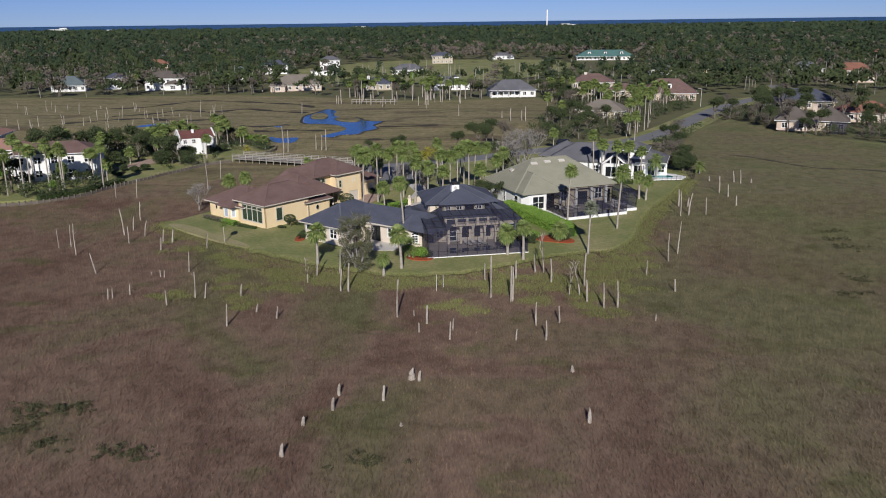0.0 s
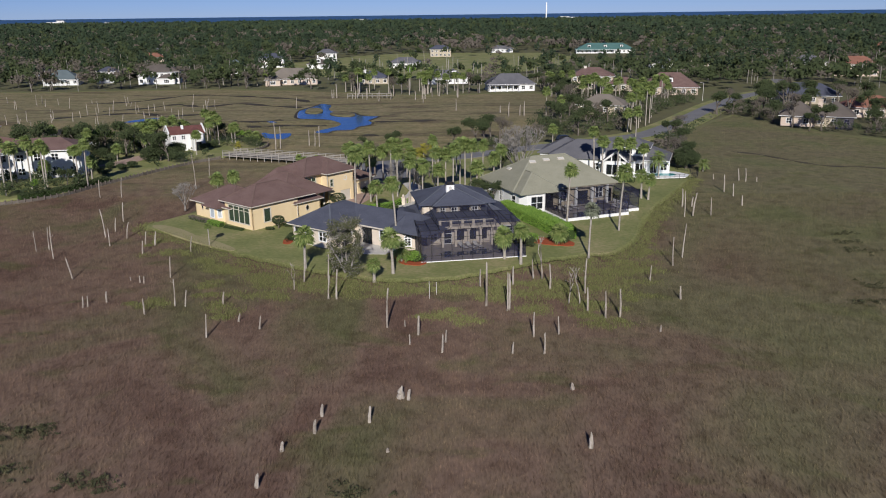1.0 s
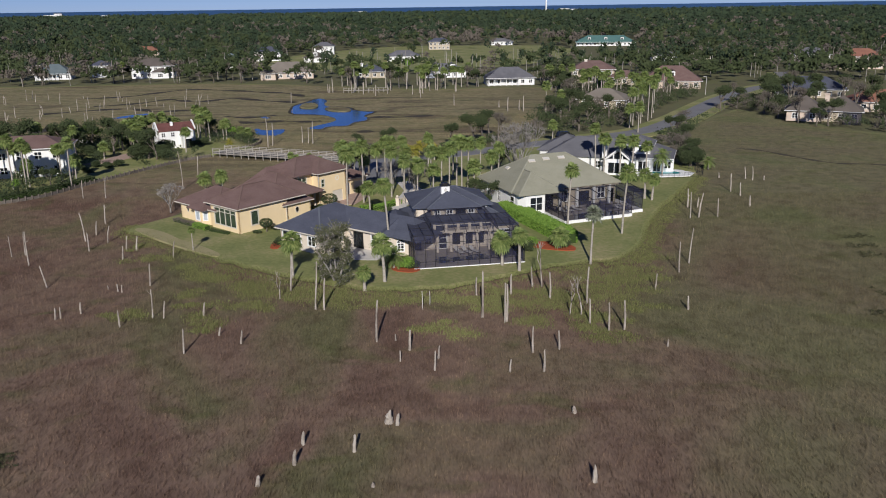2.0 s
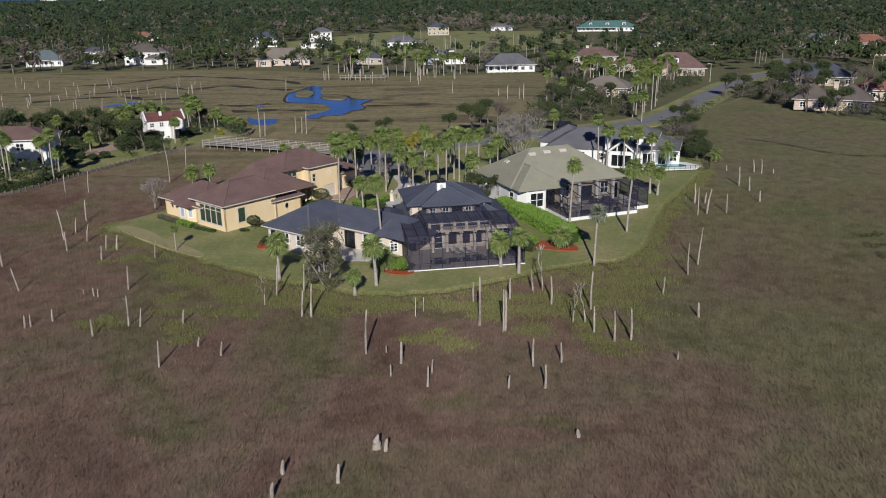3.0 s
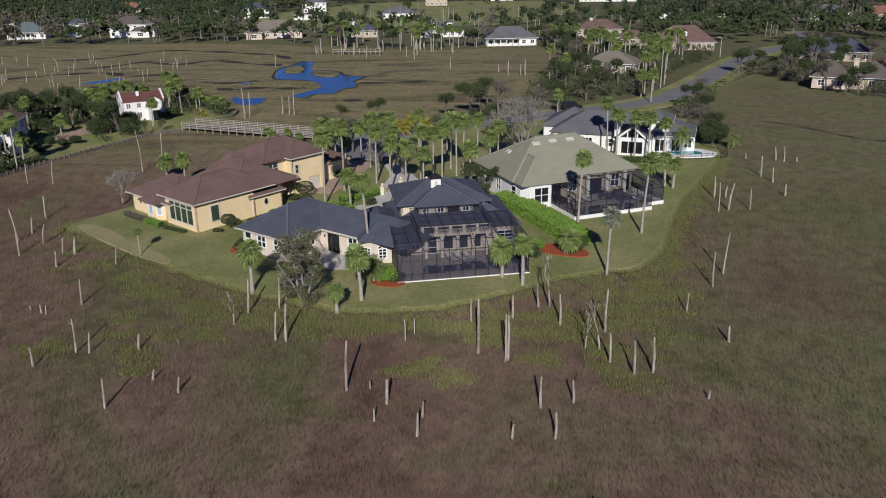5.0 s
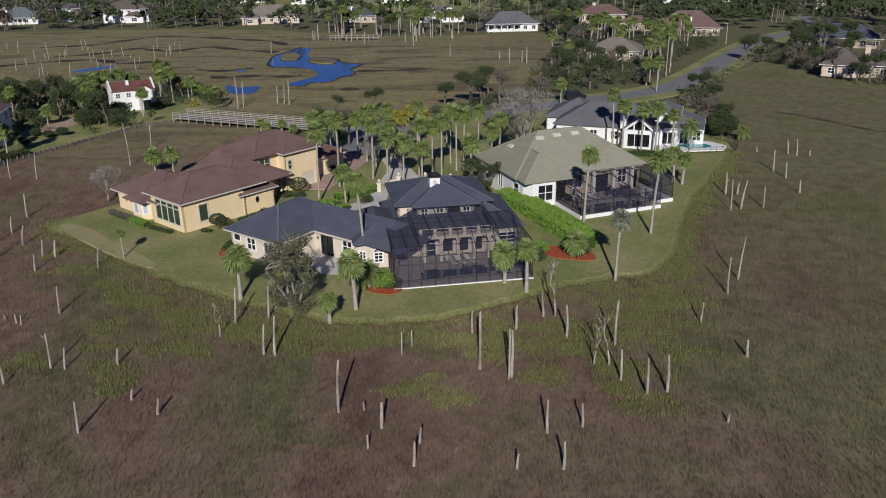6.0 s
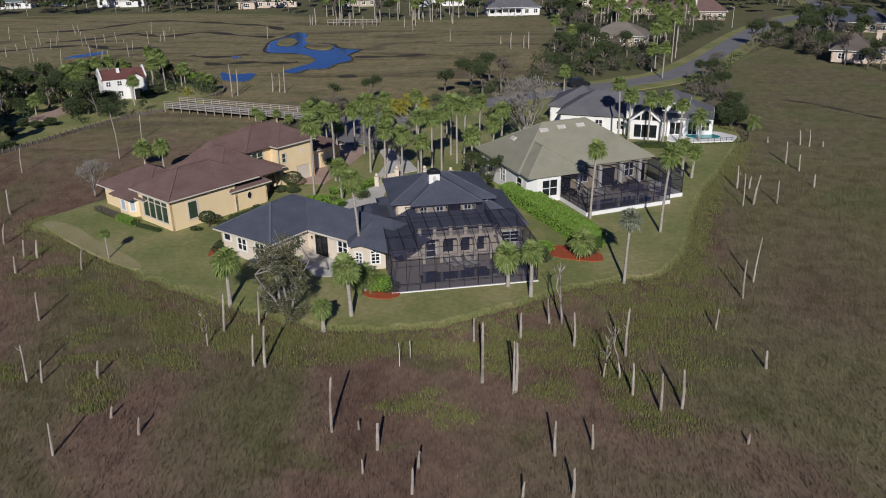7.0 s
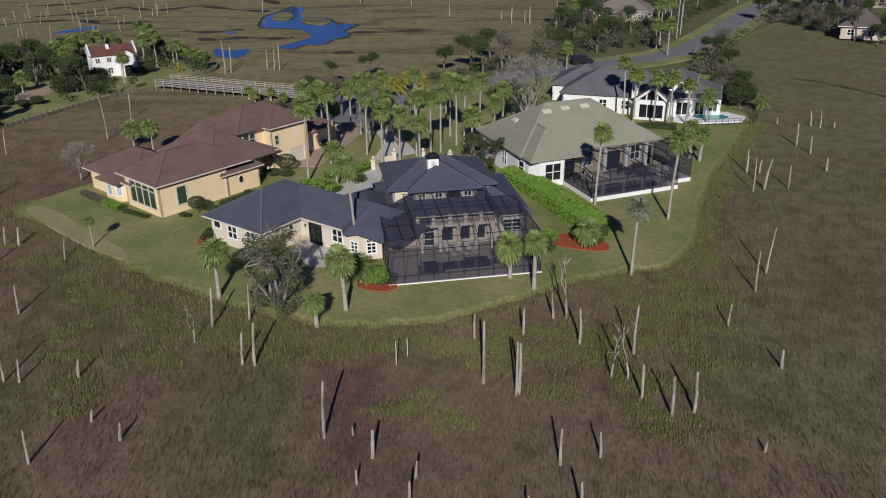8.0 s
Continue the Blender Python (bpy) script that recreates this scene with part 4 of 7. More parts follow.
def green_house():
    h = thing("house", 16.0, 127.8, 0.4, 22.5, "white house with a broad sage-green shingle roof", "house")
    win = lambda s, za=0.9, zb=2.9, w=1.5: (s, s + w, za, zb, 2, 2, "w")
    wall(h, (-4.2, 8.0), (-3.3, 6.8), 0, 3.4, M_WHITE)
    wall(h, (-3.3, 6.8), (0.2, 6.8), 0, 3.4, M_WHITE, [win(0.7, 0.7, 3.0, 2.3)])
    wall(h, (0.2, 6.8), (0.2, 9.8), 0, 3.4, M_WHITE)
    wall(h, (0.2, 9.8), (15.2, 9.8), 0, 3.4, M_TAN, [(1, 3, 0, 2.4, 2, 1, "door"), win(4.2), (7.2, 9.8, 0, 2.4, 3, 1, "door"), win(11.4), (13.4, 14.6, 0, 2.4, 2, 1, "door")])
    wall(h, (15.2, 9.8), (15.2, 22.4), 0, 3.4, M_WHITE, [win(3), win(8)])
    wall(h, (15.2, 22.4), (-4.4, 22.4), 0, 3.4, M_WHITE)
    wall(h, (-4.4, 22.4), (-4.4, 12), 0, 3.4, M_WHITE, [win(3), win(7)])
    wall(h, (-4.4, 12), (-4.2, 8.0), 0, 3.4, M_WHITE, [(1.4, 2.9, 1.1, 2.8, 1, 2, "w")])
    hip_roof(h, -4.4, 9.4, 15.2, 22.4, 3.6, 0.64, M_GREENROOF, 0.5)
    hip_roof(h, -4.2, 6.9, 3.2, 18, 3.6, 0.64, M_GREENROOF, 0.5)
    # flat skylights lying on the roof slopes
    for x, y in SKYLIGHTS:
        front, west, back = y - 8.9, x + 4.9, 22.9 - y
        up = min(front, west, back)
        du = Vector((0, 1, 0.64)) if up == front else Vector((1, 0, 0.64)) if up == west else Vector((0, -1, 0.64))
        du.normalize()
        c = Vector((x, y, 3.6 + 0.64 * up + 0.07))
        b = Build()
        b.beam(c - du * 0.32, c + du * 0.32, 1.2, 0.14)
        k = part("skylight", b, M_TRIM, h)
        b = Build()
        b.beam(c - du * 0.24 + Vector((0, 0, 0.09)), c + du * 0.24 + Vector((0, 0, 0.09)), 1.04, 0.04)
        part("pane", b, M_CONC, k)
    for x in (4.2, 7.4, 10.6, 13.6):
        b = Build()
        b.box(x - 0.22, 9.0, 0, x + 0.22, 9.4, 3.3)
        part("column", b, M_WHITE, h)
    b = Build()
    b.box(0.6, 9.02, 3.15, 15.6, 9.38, 3.45)
    part("porch_beam", b, M_TAN, h)
    g = thing("pool_enclosure", 16.0, 127.8, 0.4, 22.5, "dark screened pool enclosure on a low white wall", "pool enclosure")
    b = Build()
    for x0, y0, x1, y1 in ((0, 0, 12, 0.2), (0, 0.2, 0.2, 6.6), (12, 0, 12.2, 2.0), (12.2, 1.8, 15.4, 2.0), (15.2, 2.0, 15.4, 9.6)):
        b.box(x0, y0, -0.4, x1, y1, 0.5)
    part("low_wall", b, M_WHITE, g)
    H = 3.45
    ring = [(0.1, 6.6), (0.1, 4.4), (0.1, 2.2), (0.1, 0.1), (2.5, 0.1), (4.9, 0.1), (7.3, 0.1), (9.7, 0.1), (12.1, 0.1), (12.1, 1.9), (15.3, 1.9), (15.3, 4.5), (15.3, 7.0), (15.3, 9.6)]
    for i, (x, y) in enumerate(ring):
        b = Build()
        b.beam((x, y, 0.5), (x, y, H), 0.07)
        part("post", b, M_BRONZE, g)
        if i:
            px, py = ring[i - 1]
            panel(g, [(px, py, 0.5), (x, y, 0.5), (x, y, H), (px, py, H)])
            for z in (1.2, 2.4, H):
                b = Build()
                b.beam((px, py, z), (x, y, z), 0.05, 0.06)
                part("rail", b, M_BRONZE, g)
    xs = [0.1, 2.5, 4.9, 7.3, 9.7, 12.1, 15.3]
    for i, x in enumerate(xs):
        y0 = 0.1 if x < 12.2 else 1.9
        y1 = 6.6 if x < 1 else 9.3
        for a, c in (((x, y0, H), (x, (y0 + y1) / 2, H + 0.5)), ((x, (y0 + y1) / 2, H + 0.5), (x, y1, H - 0.1))):
            b = Build()
            b.beam(a, c, 0.06, 0.1)
            part("rafter", b, M_BRONZE, g)
        if i:
            px = xs[i - 1]
            yy = 1.9 if x > 12.2 else 0.1
            yb = 6.6 if px < 1 else 9.3
            ym = (yy + yb) / 2
            panel(g, [(px, yy, H), (x, yy, H), (x, ym, H + 0.5), (px, ym, H + 0.5)])
            panel(g, [(px, ym, H + 0.5), (x, ym, H + 0.5), (x, yb, H - 0.1), (px, yb, H - 0.1)])
    b = Build()
    b.slab([(0.2, 0.2), (12, 0.2), (12, 2), (15.2, 2), (15.2, 9.8), (0.2, 9.8)], -0.3, 0.03)
    d = single("pool_deck", b, M_DRIVE, "tan paved deck beneath the screened roof", "deck", kind="structure")
    d.matrix_world = pose(16, 127.8, 0.4, 0, 0, 22.5)
    b = Build()
    b.slab(smooth_outline([(2, 2), (5, 1.4), (9, 1.6), (11, 2.4), (11, 4), (8, 4.6), (4, 4.6), (2, 3.8)], 4), 0.0, 0.06)
    p = single("swimming_pool", b, M_POOLDARK, "shaded swimming pool inside the enclosure", "swimming pool")
    p.matrix_world = pose(16, 127.8, 0.4, 0, 0, 22.5)


def white_house():
    h = thing("house", 25.6, 167.2, 0.4, -17, "white-sided house with grey roofs and a glazed gable", "house")
    win = lambda s, za=0.8, zb=2.3, w=1.3: (s, s + w, za, zb, 2, 2, "w")
    # glazed gable room
    wall(h, (3.0, -1.2), (8.2, -1.2), 0, 3.0, M_WHITE, [(0.7, 4.5, 0.3, 2.6, 3, 1, "w")])
    gb = Build()
    for a, c, w in (((3.1, -1.1, 3.1), (8.1, -1.1, 3.1), 0.2), ((3.1, -1.1, 3.15), (5.6, -1.1, 5.1), 0.5), ((8.1, -1.1, 3.15), (5.6, -1.1, 5.1), 0.5), ((4.75, -1.1, 3.0), (4.75, -1.1, 4.4), 0.2), ((6.45, -1.1, 3.0), (6.45, -1.1, 4.4), 0.2)):
        gb.beam(a, c, 0.22, w)
    gb = part("gable", gb, M_WHITE, h)
    for x0, x1, za, zb in ((3.7, 4.7, 3.2, 4.1), (4.85, 5.6, 4.15, 4.75), (5.6, 6.35, 4.75, 4.15), (6.5, 7.5, 4.1, 3.2)):
        b = Build()
        b.face((x0, -1.06, 3.15), (x1, -1.06, 3.15), (x1, -1.06, zb), (x0, -1.06, za))
        part("pane", b, M_GLASS, gb)
    # dark sheet behind the gable panes, coloured as the unlit roof space
    b = Build()
    b.face((3.0, 2.0, 3.0), (8.2, 2.0, 3.0), (5.6, 2.0, 5.0))
    part("gable_dark_back", b, M_GABLEDARK, h)
    wall(h, (8.2, -1.2), (8.2, 2), 0, 3, M_WHITE, [(0.8, 2.2, 0.6, 2.6, 2, 2, "w")])
    wall(h, (3.0, 2), (3.0, -1.2), 0, 3, M_WHITE)
    b = Build()
    b.gable(3.0, -1.2, 8.2, 8, 3.05, 0.8, 0.4)
    part("roof", b, M_GREYROOF, h)
    f = Build()
    f.beam((2.55, -1.65, 2.7), (5.6, -1.65, 5.2), 0.06, 0.3)
    f.beam((5.6, -1.65, 5.2), (8.65, -1.65, 2.7), 0.06, 0.3)
    part("bargeboard", f, M_WHITE, h)
    # main body
    wall(h, (-9, 1.5), (3, 1.5), 0, 3, M_WHITE, [win(9.6), win(6)])
    wall(h, (8.2, 2), (16.0, 4.2), 0, 3, M_WHITE, [(1.0, 3.0, 0.2, 2.4, 2, 1, "w"), (4.0, 5.6, 0.2, 2.4, 2, 1, "w"), (6.2, 7.6, 0.8, 2.3, 2, 2, "w")])
    wall(h, (16.0, 4.2), (15, 12), 0, 3, M_WHITE, [win(1), win(3.6)])
    wall(h, (15, 12), (-9, 12), 0, 3, M_WHITE)
    wall(h, (-9, 12), (-9, 1.5), 0, 3, M_WHITE, [win(3)])
    hip_roof(h, -9, 1.5, 9, 12, 3.1, 0.55, M_GREYROOF, 0.5)
    hip_roof(h, 7, 3.0, 15.3, 12, 3.1, 0.5, M_GREYROOF, 0.7, M_WHITE)
    # dormer storey
    rect_walls(h, 6.8, 3.4, 11.4, 9, 3, 5.4, M_WHITE, front=[(0.4, 1.6, 4.0, 5.1, 1, 1, "w"), (2.2, 4.2, 4.0, 5.1, 2, 1, "w")], right=[(1, 2, 4, 5.1, 1, 1, "w")])
    hip_roof(h, 6.6, 3.2, 11.6, 9.2, 5.5, 0.5, M_GREYROOF, 0.5, M_WHITE)
    c = Build()
    c.box(2.2, 0.4, 3, 3.2, 1.4, 6.6)
    c.box(2.1, 0.3, 6.6, 3.3, 1.5, 6.8)
    part("chimney", c, M_WHITE, h)
    # porch posts and garage wing
    for s in (0.1, 0.45, 0.8):
        b = Build()
        b.beam((8.4 + 7 * s, 0.8 + 2.2 * s, 0), (8.4 + 7 * s, 0.8 + 2.2 * s, 2.9), 0.16)
        part("column", b, M_WHITE, h)
    rect_walls(h, -12, 8, -2, 18, 0, 2.8, M_WHITE, left=[(1.5, 4, 0.05, 2.3, 1, 1, "garage")], front=[win(2)])
    hip_roof(h, -12, 8, -2, 18, 2.9, 0.5, M_GREYROOF, 0.5)
    g = flat("pool_terrace", [(34, 163.5), (36, 161.8), (44.5, 162.8), (46, 165.5), (44, 168.5), (36, 171)], 0.6, M_WHITE, "white pool terrace beside the lawn", "terrace")
    flat("swimming_pool", smooth_outline([(37.6, 166.0), (39, 164.4), (42, 164.3), (43.2, 165.4), (42, 167.0), (39.5, 167.6)], 4), 0.64, M_POOL, "turquoise swimming pool with a white surround", "swimming pool", "", 0.1)
    g = thing("pool_fence", 0, 0, 0, 0, "low dark metal fence round the pool terrace", "fence")
    pts = curve_line([(36, 160.9), (41, 161.2), (45.5, 162.2), (47.6, 165), (47, 168.5), (44.8, 172)], 5)
    for i, (x, y) in enumerate(pts):
        b = Build()
        b.beam((x, y, 0.3), (x, y, 1.5), 0.05)
        part("post", b, M_BRONZE, g)
        if i:
            for z in (0.6, 1.4):
                b = Build()
                b.beam((*pts[i - 1], z), (x, y, z), 0.04)
                part("rail", b, M_BRONZE, g)


yellow_house()
dark_house()
pool_cage_dark()
green_house()
white_house()
flat("patio", [(-16.8, 117.6), (-16.2, 113.6), (-14.2, 110.2), (-11.2, 110.0), (-9.8, 112.4), (-12.6, 115.8)], 0.46, M_CONC, "pale stone patio outside the french doors", "patio")

# ---- plants and dead trunks ----
def frond_mesh(name, seed, n, length, droop, material, fan=True):
    """A palm crown: fans or feathers on arching stalks."""
    rnd = random.Random(seed)
    v, f = [], []

    def tri(*p):
        k = len(v)
        v.extend(tuple(q) for q in p)
        f.append(tuple(range(k, k + len(p))))

    for i in range(n):
        az = i * 2.399 + rnd.uniform(-0.25, 0.25)
        el = (-0.9 + 2.3 * (i + 0.5) / n) + rnd.uniform(-0.12, 0.12)
        L = length * rnd.uniform(0.8, 1.1)
        out = Vector((math.cos(az), math.sin(az), 0))
        side = Vector((-math.sin(az), math.cos(az), 0))

        def along(t):
            return out * (L * t * math.cos(el)) + Vector((0, 0, L * t * math.sin(el) - droop * L * t * t))

        if fan:
            a = along(0.38)
            tri(Vector((0, 0, 0)) + side * 0.025, Vector((0, 0, 0)) - side * 0.025, a)
            d = (along(1.0) - a).normalized()
            up = side.cross(d)
            for k in range(11):
                w = (k - 5) * 0.34 + rnd.uniform(-0.06, 0.06)
                q = (d * math.cos(w) + side * math.sin(w))
                r = L * 0.52 * (1 - 0.035 * abs(k - 5)) * rnd.uniform(0.85, 1.1)
                nrm = (side * math.cos(w) - d * math.sin(w)) * (0.055 * L)
                tip = a + q * r + Vector((0, 0, -0.24 * r)) + up * rnd.uniform(-0.06, 0.06) * r
                m = a + q * r * 0.55
                tri(a, m + nrm, tip, m - nrm)
        else:
            for k in range(1, 12):
                t = k / 12
                p, p2 = along(t), along(t + 0.075)
                w = L * 0.3 * math.sin(math.pi * min(1, t * 0.85 + 0.12))
                for s in (-1, 1):
                    tip = p2 + side * (s * w) + (p2 - p) * 0.9 + Vector((0, 0, -0.35 * w))
                    tri(p, p2, tip)
    return fast_mesh(name, v, f, material)


CROWNS = [frond_mesh("crown", 11 + i, 46, 1.8, 0.3, M_FROND) for i in range(4)]
CROWN_FEATHER = [frond_mesh("crown", 31 + i, 36, 2.3, 0.42, M_FROND, False) for i in range(2)]
CROWN_SILVER = frond_mesh("crown", 41, 34, 1.7, 0.22, M_SILVER)
CROWN_YELLOW = frond_mesh("crown", 43, 34, 2.3, 0.35, M_YFROND, False)
SKIRT = frond_mesh("dead_fronds", 51, 12, 1.2, 0.9, M_DEADFROND)
for _v in SKIRT.vertices:
    _v.co.z = -abs(_v.co.z) * 0.8 - 0.15
    _v.co.x *= 0.55
    _v.co.y *= 0.55
palm_rnd = random.Random(5)


def palm(x, y, h, lean=0.0, crown=None, size=1.0, r=0.15, z=0.4, label="cabbage palm with a slim grey trunk and fan fronds", skirt=True, group="palms"):
    t = thing("palm_tree", x, y, z, palm_rnd.uniform(0, 360), label, "palm tree", group)
    m = t.matrix_world.to_3x3().inverted()
    b = Build()
    l = m @ Vector((lean, palm_rnd.uniform(-0.2, 0.2), 0))
    pts = [Vector((l.x * k * k, l.y * k * k, -0.3 + (h + 0.3) * k)) for k in (0, 0.06, 0.3, 0.6, 0.85, 1.0)]
    b.tube(pts, [r * k for k in (1.5, 1.15, 0.95, 0.9, 0.95, 1.15)], 8)
    part("trunk", b, M_PALMBARK, t, smooth=True)
    c = new("crown", crown or palm_rnd.choice(CROWNS))
    c.parent = t
    s = size * palm_rnd.uniform(0.92, 1.1)
    c.matrix_basis = Matrix.LocRotScale(pts[-1], Euler((palm_rnd.uniform(-0.1, 0.1), palm_rnd.uniform(-0.1, 0.1), palm_rnd.uniform(0, 6))), (s, s, s))
    if skirt and palm_rnd.random() < 0.75:
        k = new("dead_fronds", SKIRT)
        k.parent = t
        k.matrix_basis = Matrix.LocRotScale(pts[-1], Euler((0, 0, palm_rnd.uniform(0, 6))), (s * 0.8,) * 3)
        tagged(k, "brown hanging dead fronds")
    return t


def leaf_points(v, f, rnd, centre, rad, n, size, flat_=0.8):
    for _ in range(n):
        d = Vector((rnd.gauss(0, 1), rnd.gauss(0, 1), rnd.gauss(0, 1))).normalized() * rnd.random() ** 0.4
        p = Vector(centre) + Vector((d.x * rad, d.y * rad, d.z * rad * flat_))
        a = Vector((rnd.gauss(0, 1), rnd.gauss(0, 1), rnd.gauss(0, 1))).normalized()
        b2 = a.orthogonal().normalized()
        c = a.cross(b2)
        s = size * rnd.uniform(0.6, 1.3)
        k = len(v)
        v.extend(tuple(p + q) for q in (b2 * s, c * s * 0.6, b2 * -s, c * s * -0.6))
        f.append((k, k + 1, k + 2, k + 3))


def branching(b, rnd, p, d, length, r, depth, tips, spread=0.6, lift=0.15):
    q = p + d * length
    mid = p + d * length * 0.5 + Vector((rnd.uniform(-1, 1), rnd.uniform(-1, 1), rnd.uniform(-0.5, 1))) * length * 0.08
    b.tube([p, mid, q], [r, r * 0.85, r * 0.66], 6 if depth > 2 else 4)
    if depth == 0:
        tips.append(q)
        return
    for _ in range(rnd.choice((2, 3)) if depth > 1 else 3):
        nd = (d + Vector((rnd.uniform(-1, 1), rnd.uniform(-1, 1), rnd.uniform(-0.6, 1) * 0.8 + lift)) * spread).normalized()
        branching(b, rnd, q, nd, length * rnd.uniform(0.62, 0.85), r * 0.62, depth - 1, tips, spread, lift)


def tree_meshes(seed, height, depth, leaf, leaves, size, rad, bark=None, spread=0.75, stem=0.3, girth=0.035):
    """Trunk and crown meshes of one broad tree."""
    rnd = random.Random(seed)
    b, tips = Build(), []
    branching(b, rnd, Vector((0, 0, -0.3)), Vector((rnd.uniform(-0.1, 0.1), rnd.uniform(-0.1, 0.1), 1)).normalized(), height * stem, height * girth, depth, tips, spread)
    v, f = [], []
    if leaf:
        for t in tips:
            leaf_points(v, f, rnd, t, rad * rnd.uniform(0.6, 1.2), leaves, size)
    return b.mesh("trunk", bark or M_BARK, True), fast_mesh("crown", v, f, leaf) if leaf else None


OAKS = [tree_meshes(60 + i, 8.5, 3, M_LEAF, 90, 0.2, 1.35) for i in range(4)]
BROWNS = [tree_meshes(70 + i, 8.0, 3, M_LEAFBROWN, 60, 0.13, 1.25) for i in range(2)]


def shaggy_oak(seed):
    """Crooked stems from one foot, leafy clumps at all heights down to the ground, bare twigs between."""
    rnd = random.Random(seed)
    b, v, f = Build(), [], []
    stems = []
    for i in range(4):
        a = i * 1.6 + rnd.uniform(-0.4, 0.4)
        p, d, pts = Vector((0.12 * math.cos(a), 0.12 * math.sin(a), -0.3)), Vector((0.3 * math.cos(a), 0.3 * math.sin(a), 1)).normalized(), []
        for k in range(8):
            pts.append(p.copy())
            d = (d + Vector((rnd.gauss(0, 0.16), rnd.gauss(0, 0.16), 0.2))).normalized()
            p = p + d * 0.82
        b.tube(pts, [0.17, 0.14, 0.12, 0.1, 0.08, 0.06, 0.045, 0.03], 7)
        stems += pts[1:]
    for i in range(74):
        z = 0.5 + 5.9 * rnd.random() ** 0.85
        wide = 2.5 * (1 - ((z - 3.2) / 4.4) ** 2) ** 0.5
        a, q = rnd.uniform(0, 6.283), rnd.random() ** 0.5
        c = Vector((math.cos(a) * wide * q, math.sin(a) * wide * q, z + rnd.gauss(0, 0.2)))
        root = min(stems, key=lambda t: (t - c).length + (0.8 if t.z > c.z else 0))
        bend = (root + c) / 2 + Vector((rnd.gauss(0, 0.12), rnd.gauss(0, 0.12), 0.15))
        b.tube([root, bend, c], [0.06, 0.042, 0.02], 5)
        for _ in range(9):
            e = c + Vector((rnd.gauss(0, 0.45), rnd.gauss(0, 0.45), rnd.gauss(0, 0.32)))
            b.beam(c.lerp(bend, rnd.random() * 0.6), e, 0.026)
        if rnd.random() < 0.93:
            leaf_points(v, f, rnd, c, rnd.uniform(0.45, 0.8), 190, 0.085, 0.75)
    return b.mesh("trunk", M_BARE, True), fast_mesh("crown", v, f, M_LEAFGREY)


GREYOAK = shaggy_oak(83)


def bare_tree(seed):
    """A leafless crown: many limbs fanning from a short bole to fine twigs."""
    rnd = random.Random(seed)
    b, tips = Build(), []
    b.tube([(0, 0, -0.3), (0, 0, 0.6), (0, 0, 1.5)], [0.4, 0.3, 0.28], 8)
    for i in range(9):
        a = i * 0.7 + rnd.uniform(-0.2, 0.2)
        out = rnd.uniform(0.1, 0.62)
        d = Vector((math.cos(a) * out, math.sin(a) * out, 1)).normalized()
        branching(b, rnd, Vector((0, 0, rnd.uniform(0.8, 1.5))), d, rnd.uniform(2.1, 2.7), 0.12, 4, tips, 0.5, 0.12)
    for t in tips:
        for _ in range(2):
            b.beam(t, t + Vector((rnd.gauss(0, 0.3), rnd.gauss(0, 0.3), rnd.uniform(0.2, 0.7))), 0.035)
    return b.mesh("trunk", M_BARE, True), None


BARE_T = bare_tree(85)
DEADLIMB = tree_meshes(98, 12.0, 3, None, 0, 0, 0, M_SNAG, 0.75, 0.42, 0.024)
BRIGHTS = [tree_meshes(90 + i, 6.0, 3, M_LEAFBRIGHT, 80, 0.19, 1.15) for i in range(2)]
tree_rnd = random.Random(9)


def tree(kind, x, y, size=1.0, z=0.35, label="", group="", name="tree", zs=1.0):
    t = thing(name, x, y, z, tree_rnd.uniform(0, 360), label, "tree", group)
    tr = new("trunk", kind[0])
    tr.parent = t
    tr.matrix_basis = Matrix.Diagonal((size, size, size * zs, 1))
    if kind[1]:
        c = new("crown", kind[1])
        c.parent = t
        c.matrix_basis = tr.matrix_basis.copy()
    return t


def bush(x, y, r, h, material=None, z=0.4, label="clipped round green shrub", leaves=260, trunk=0.0, name="shrub", seed=0, clipped=False):
    rnd = random.Random(int(x * 13 + y * 7) + seed)
    v, f = [], []
    if clipped:
        for _ in range(1500):
            d = Vector((rnd.gauss(0, 1), rnd.gauss(0, 1), rnd.gauss(0, 1))).normalized() * rnd.uniform(0.88, 1.0)
            leaf_points(v, f, rnd, (d.x * r, d.y * r, trunk + h / 2 + d.z * h / 2), 0.03, 1, 0.085)
    else:
        for _ in range(7):
            leaf_points(v, f, rnd, (rnd.uniform(-0.45, 0.45) * r, rnd.uniform(-0.45, 0.45) * r, trunk + h * rnd.uniform(0.35, 0.6)), r * 0.6, leaves // 3, 0.09 + 0.02 * r, h / (2 * r) * 1.1)
    t = thing(name, x, y, z, 0, label, "shrub")
    c = new("foliage", fast_mesh("foliage", v, f, material or M_LEAF))
    c.parent = t
    b = Build()
    b.tube([(0, 0, -0.2), (0.05, 0, trunk + h * 0.5)], [0.09, 0.06], 6)
    part("stem", b, M_BARK, t)
    return t


snag_rnd = random.Random(3)


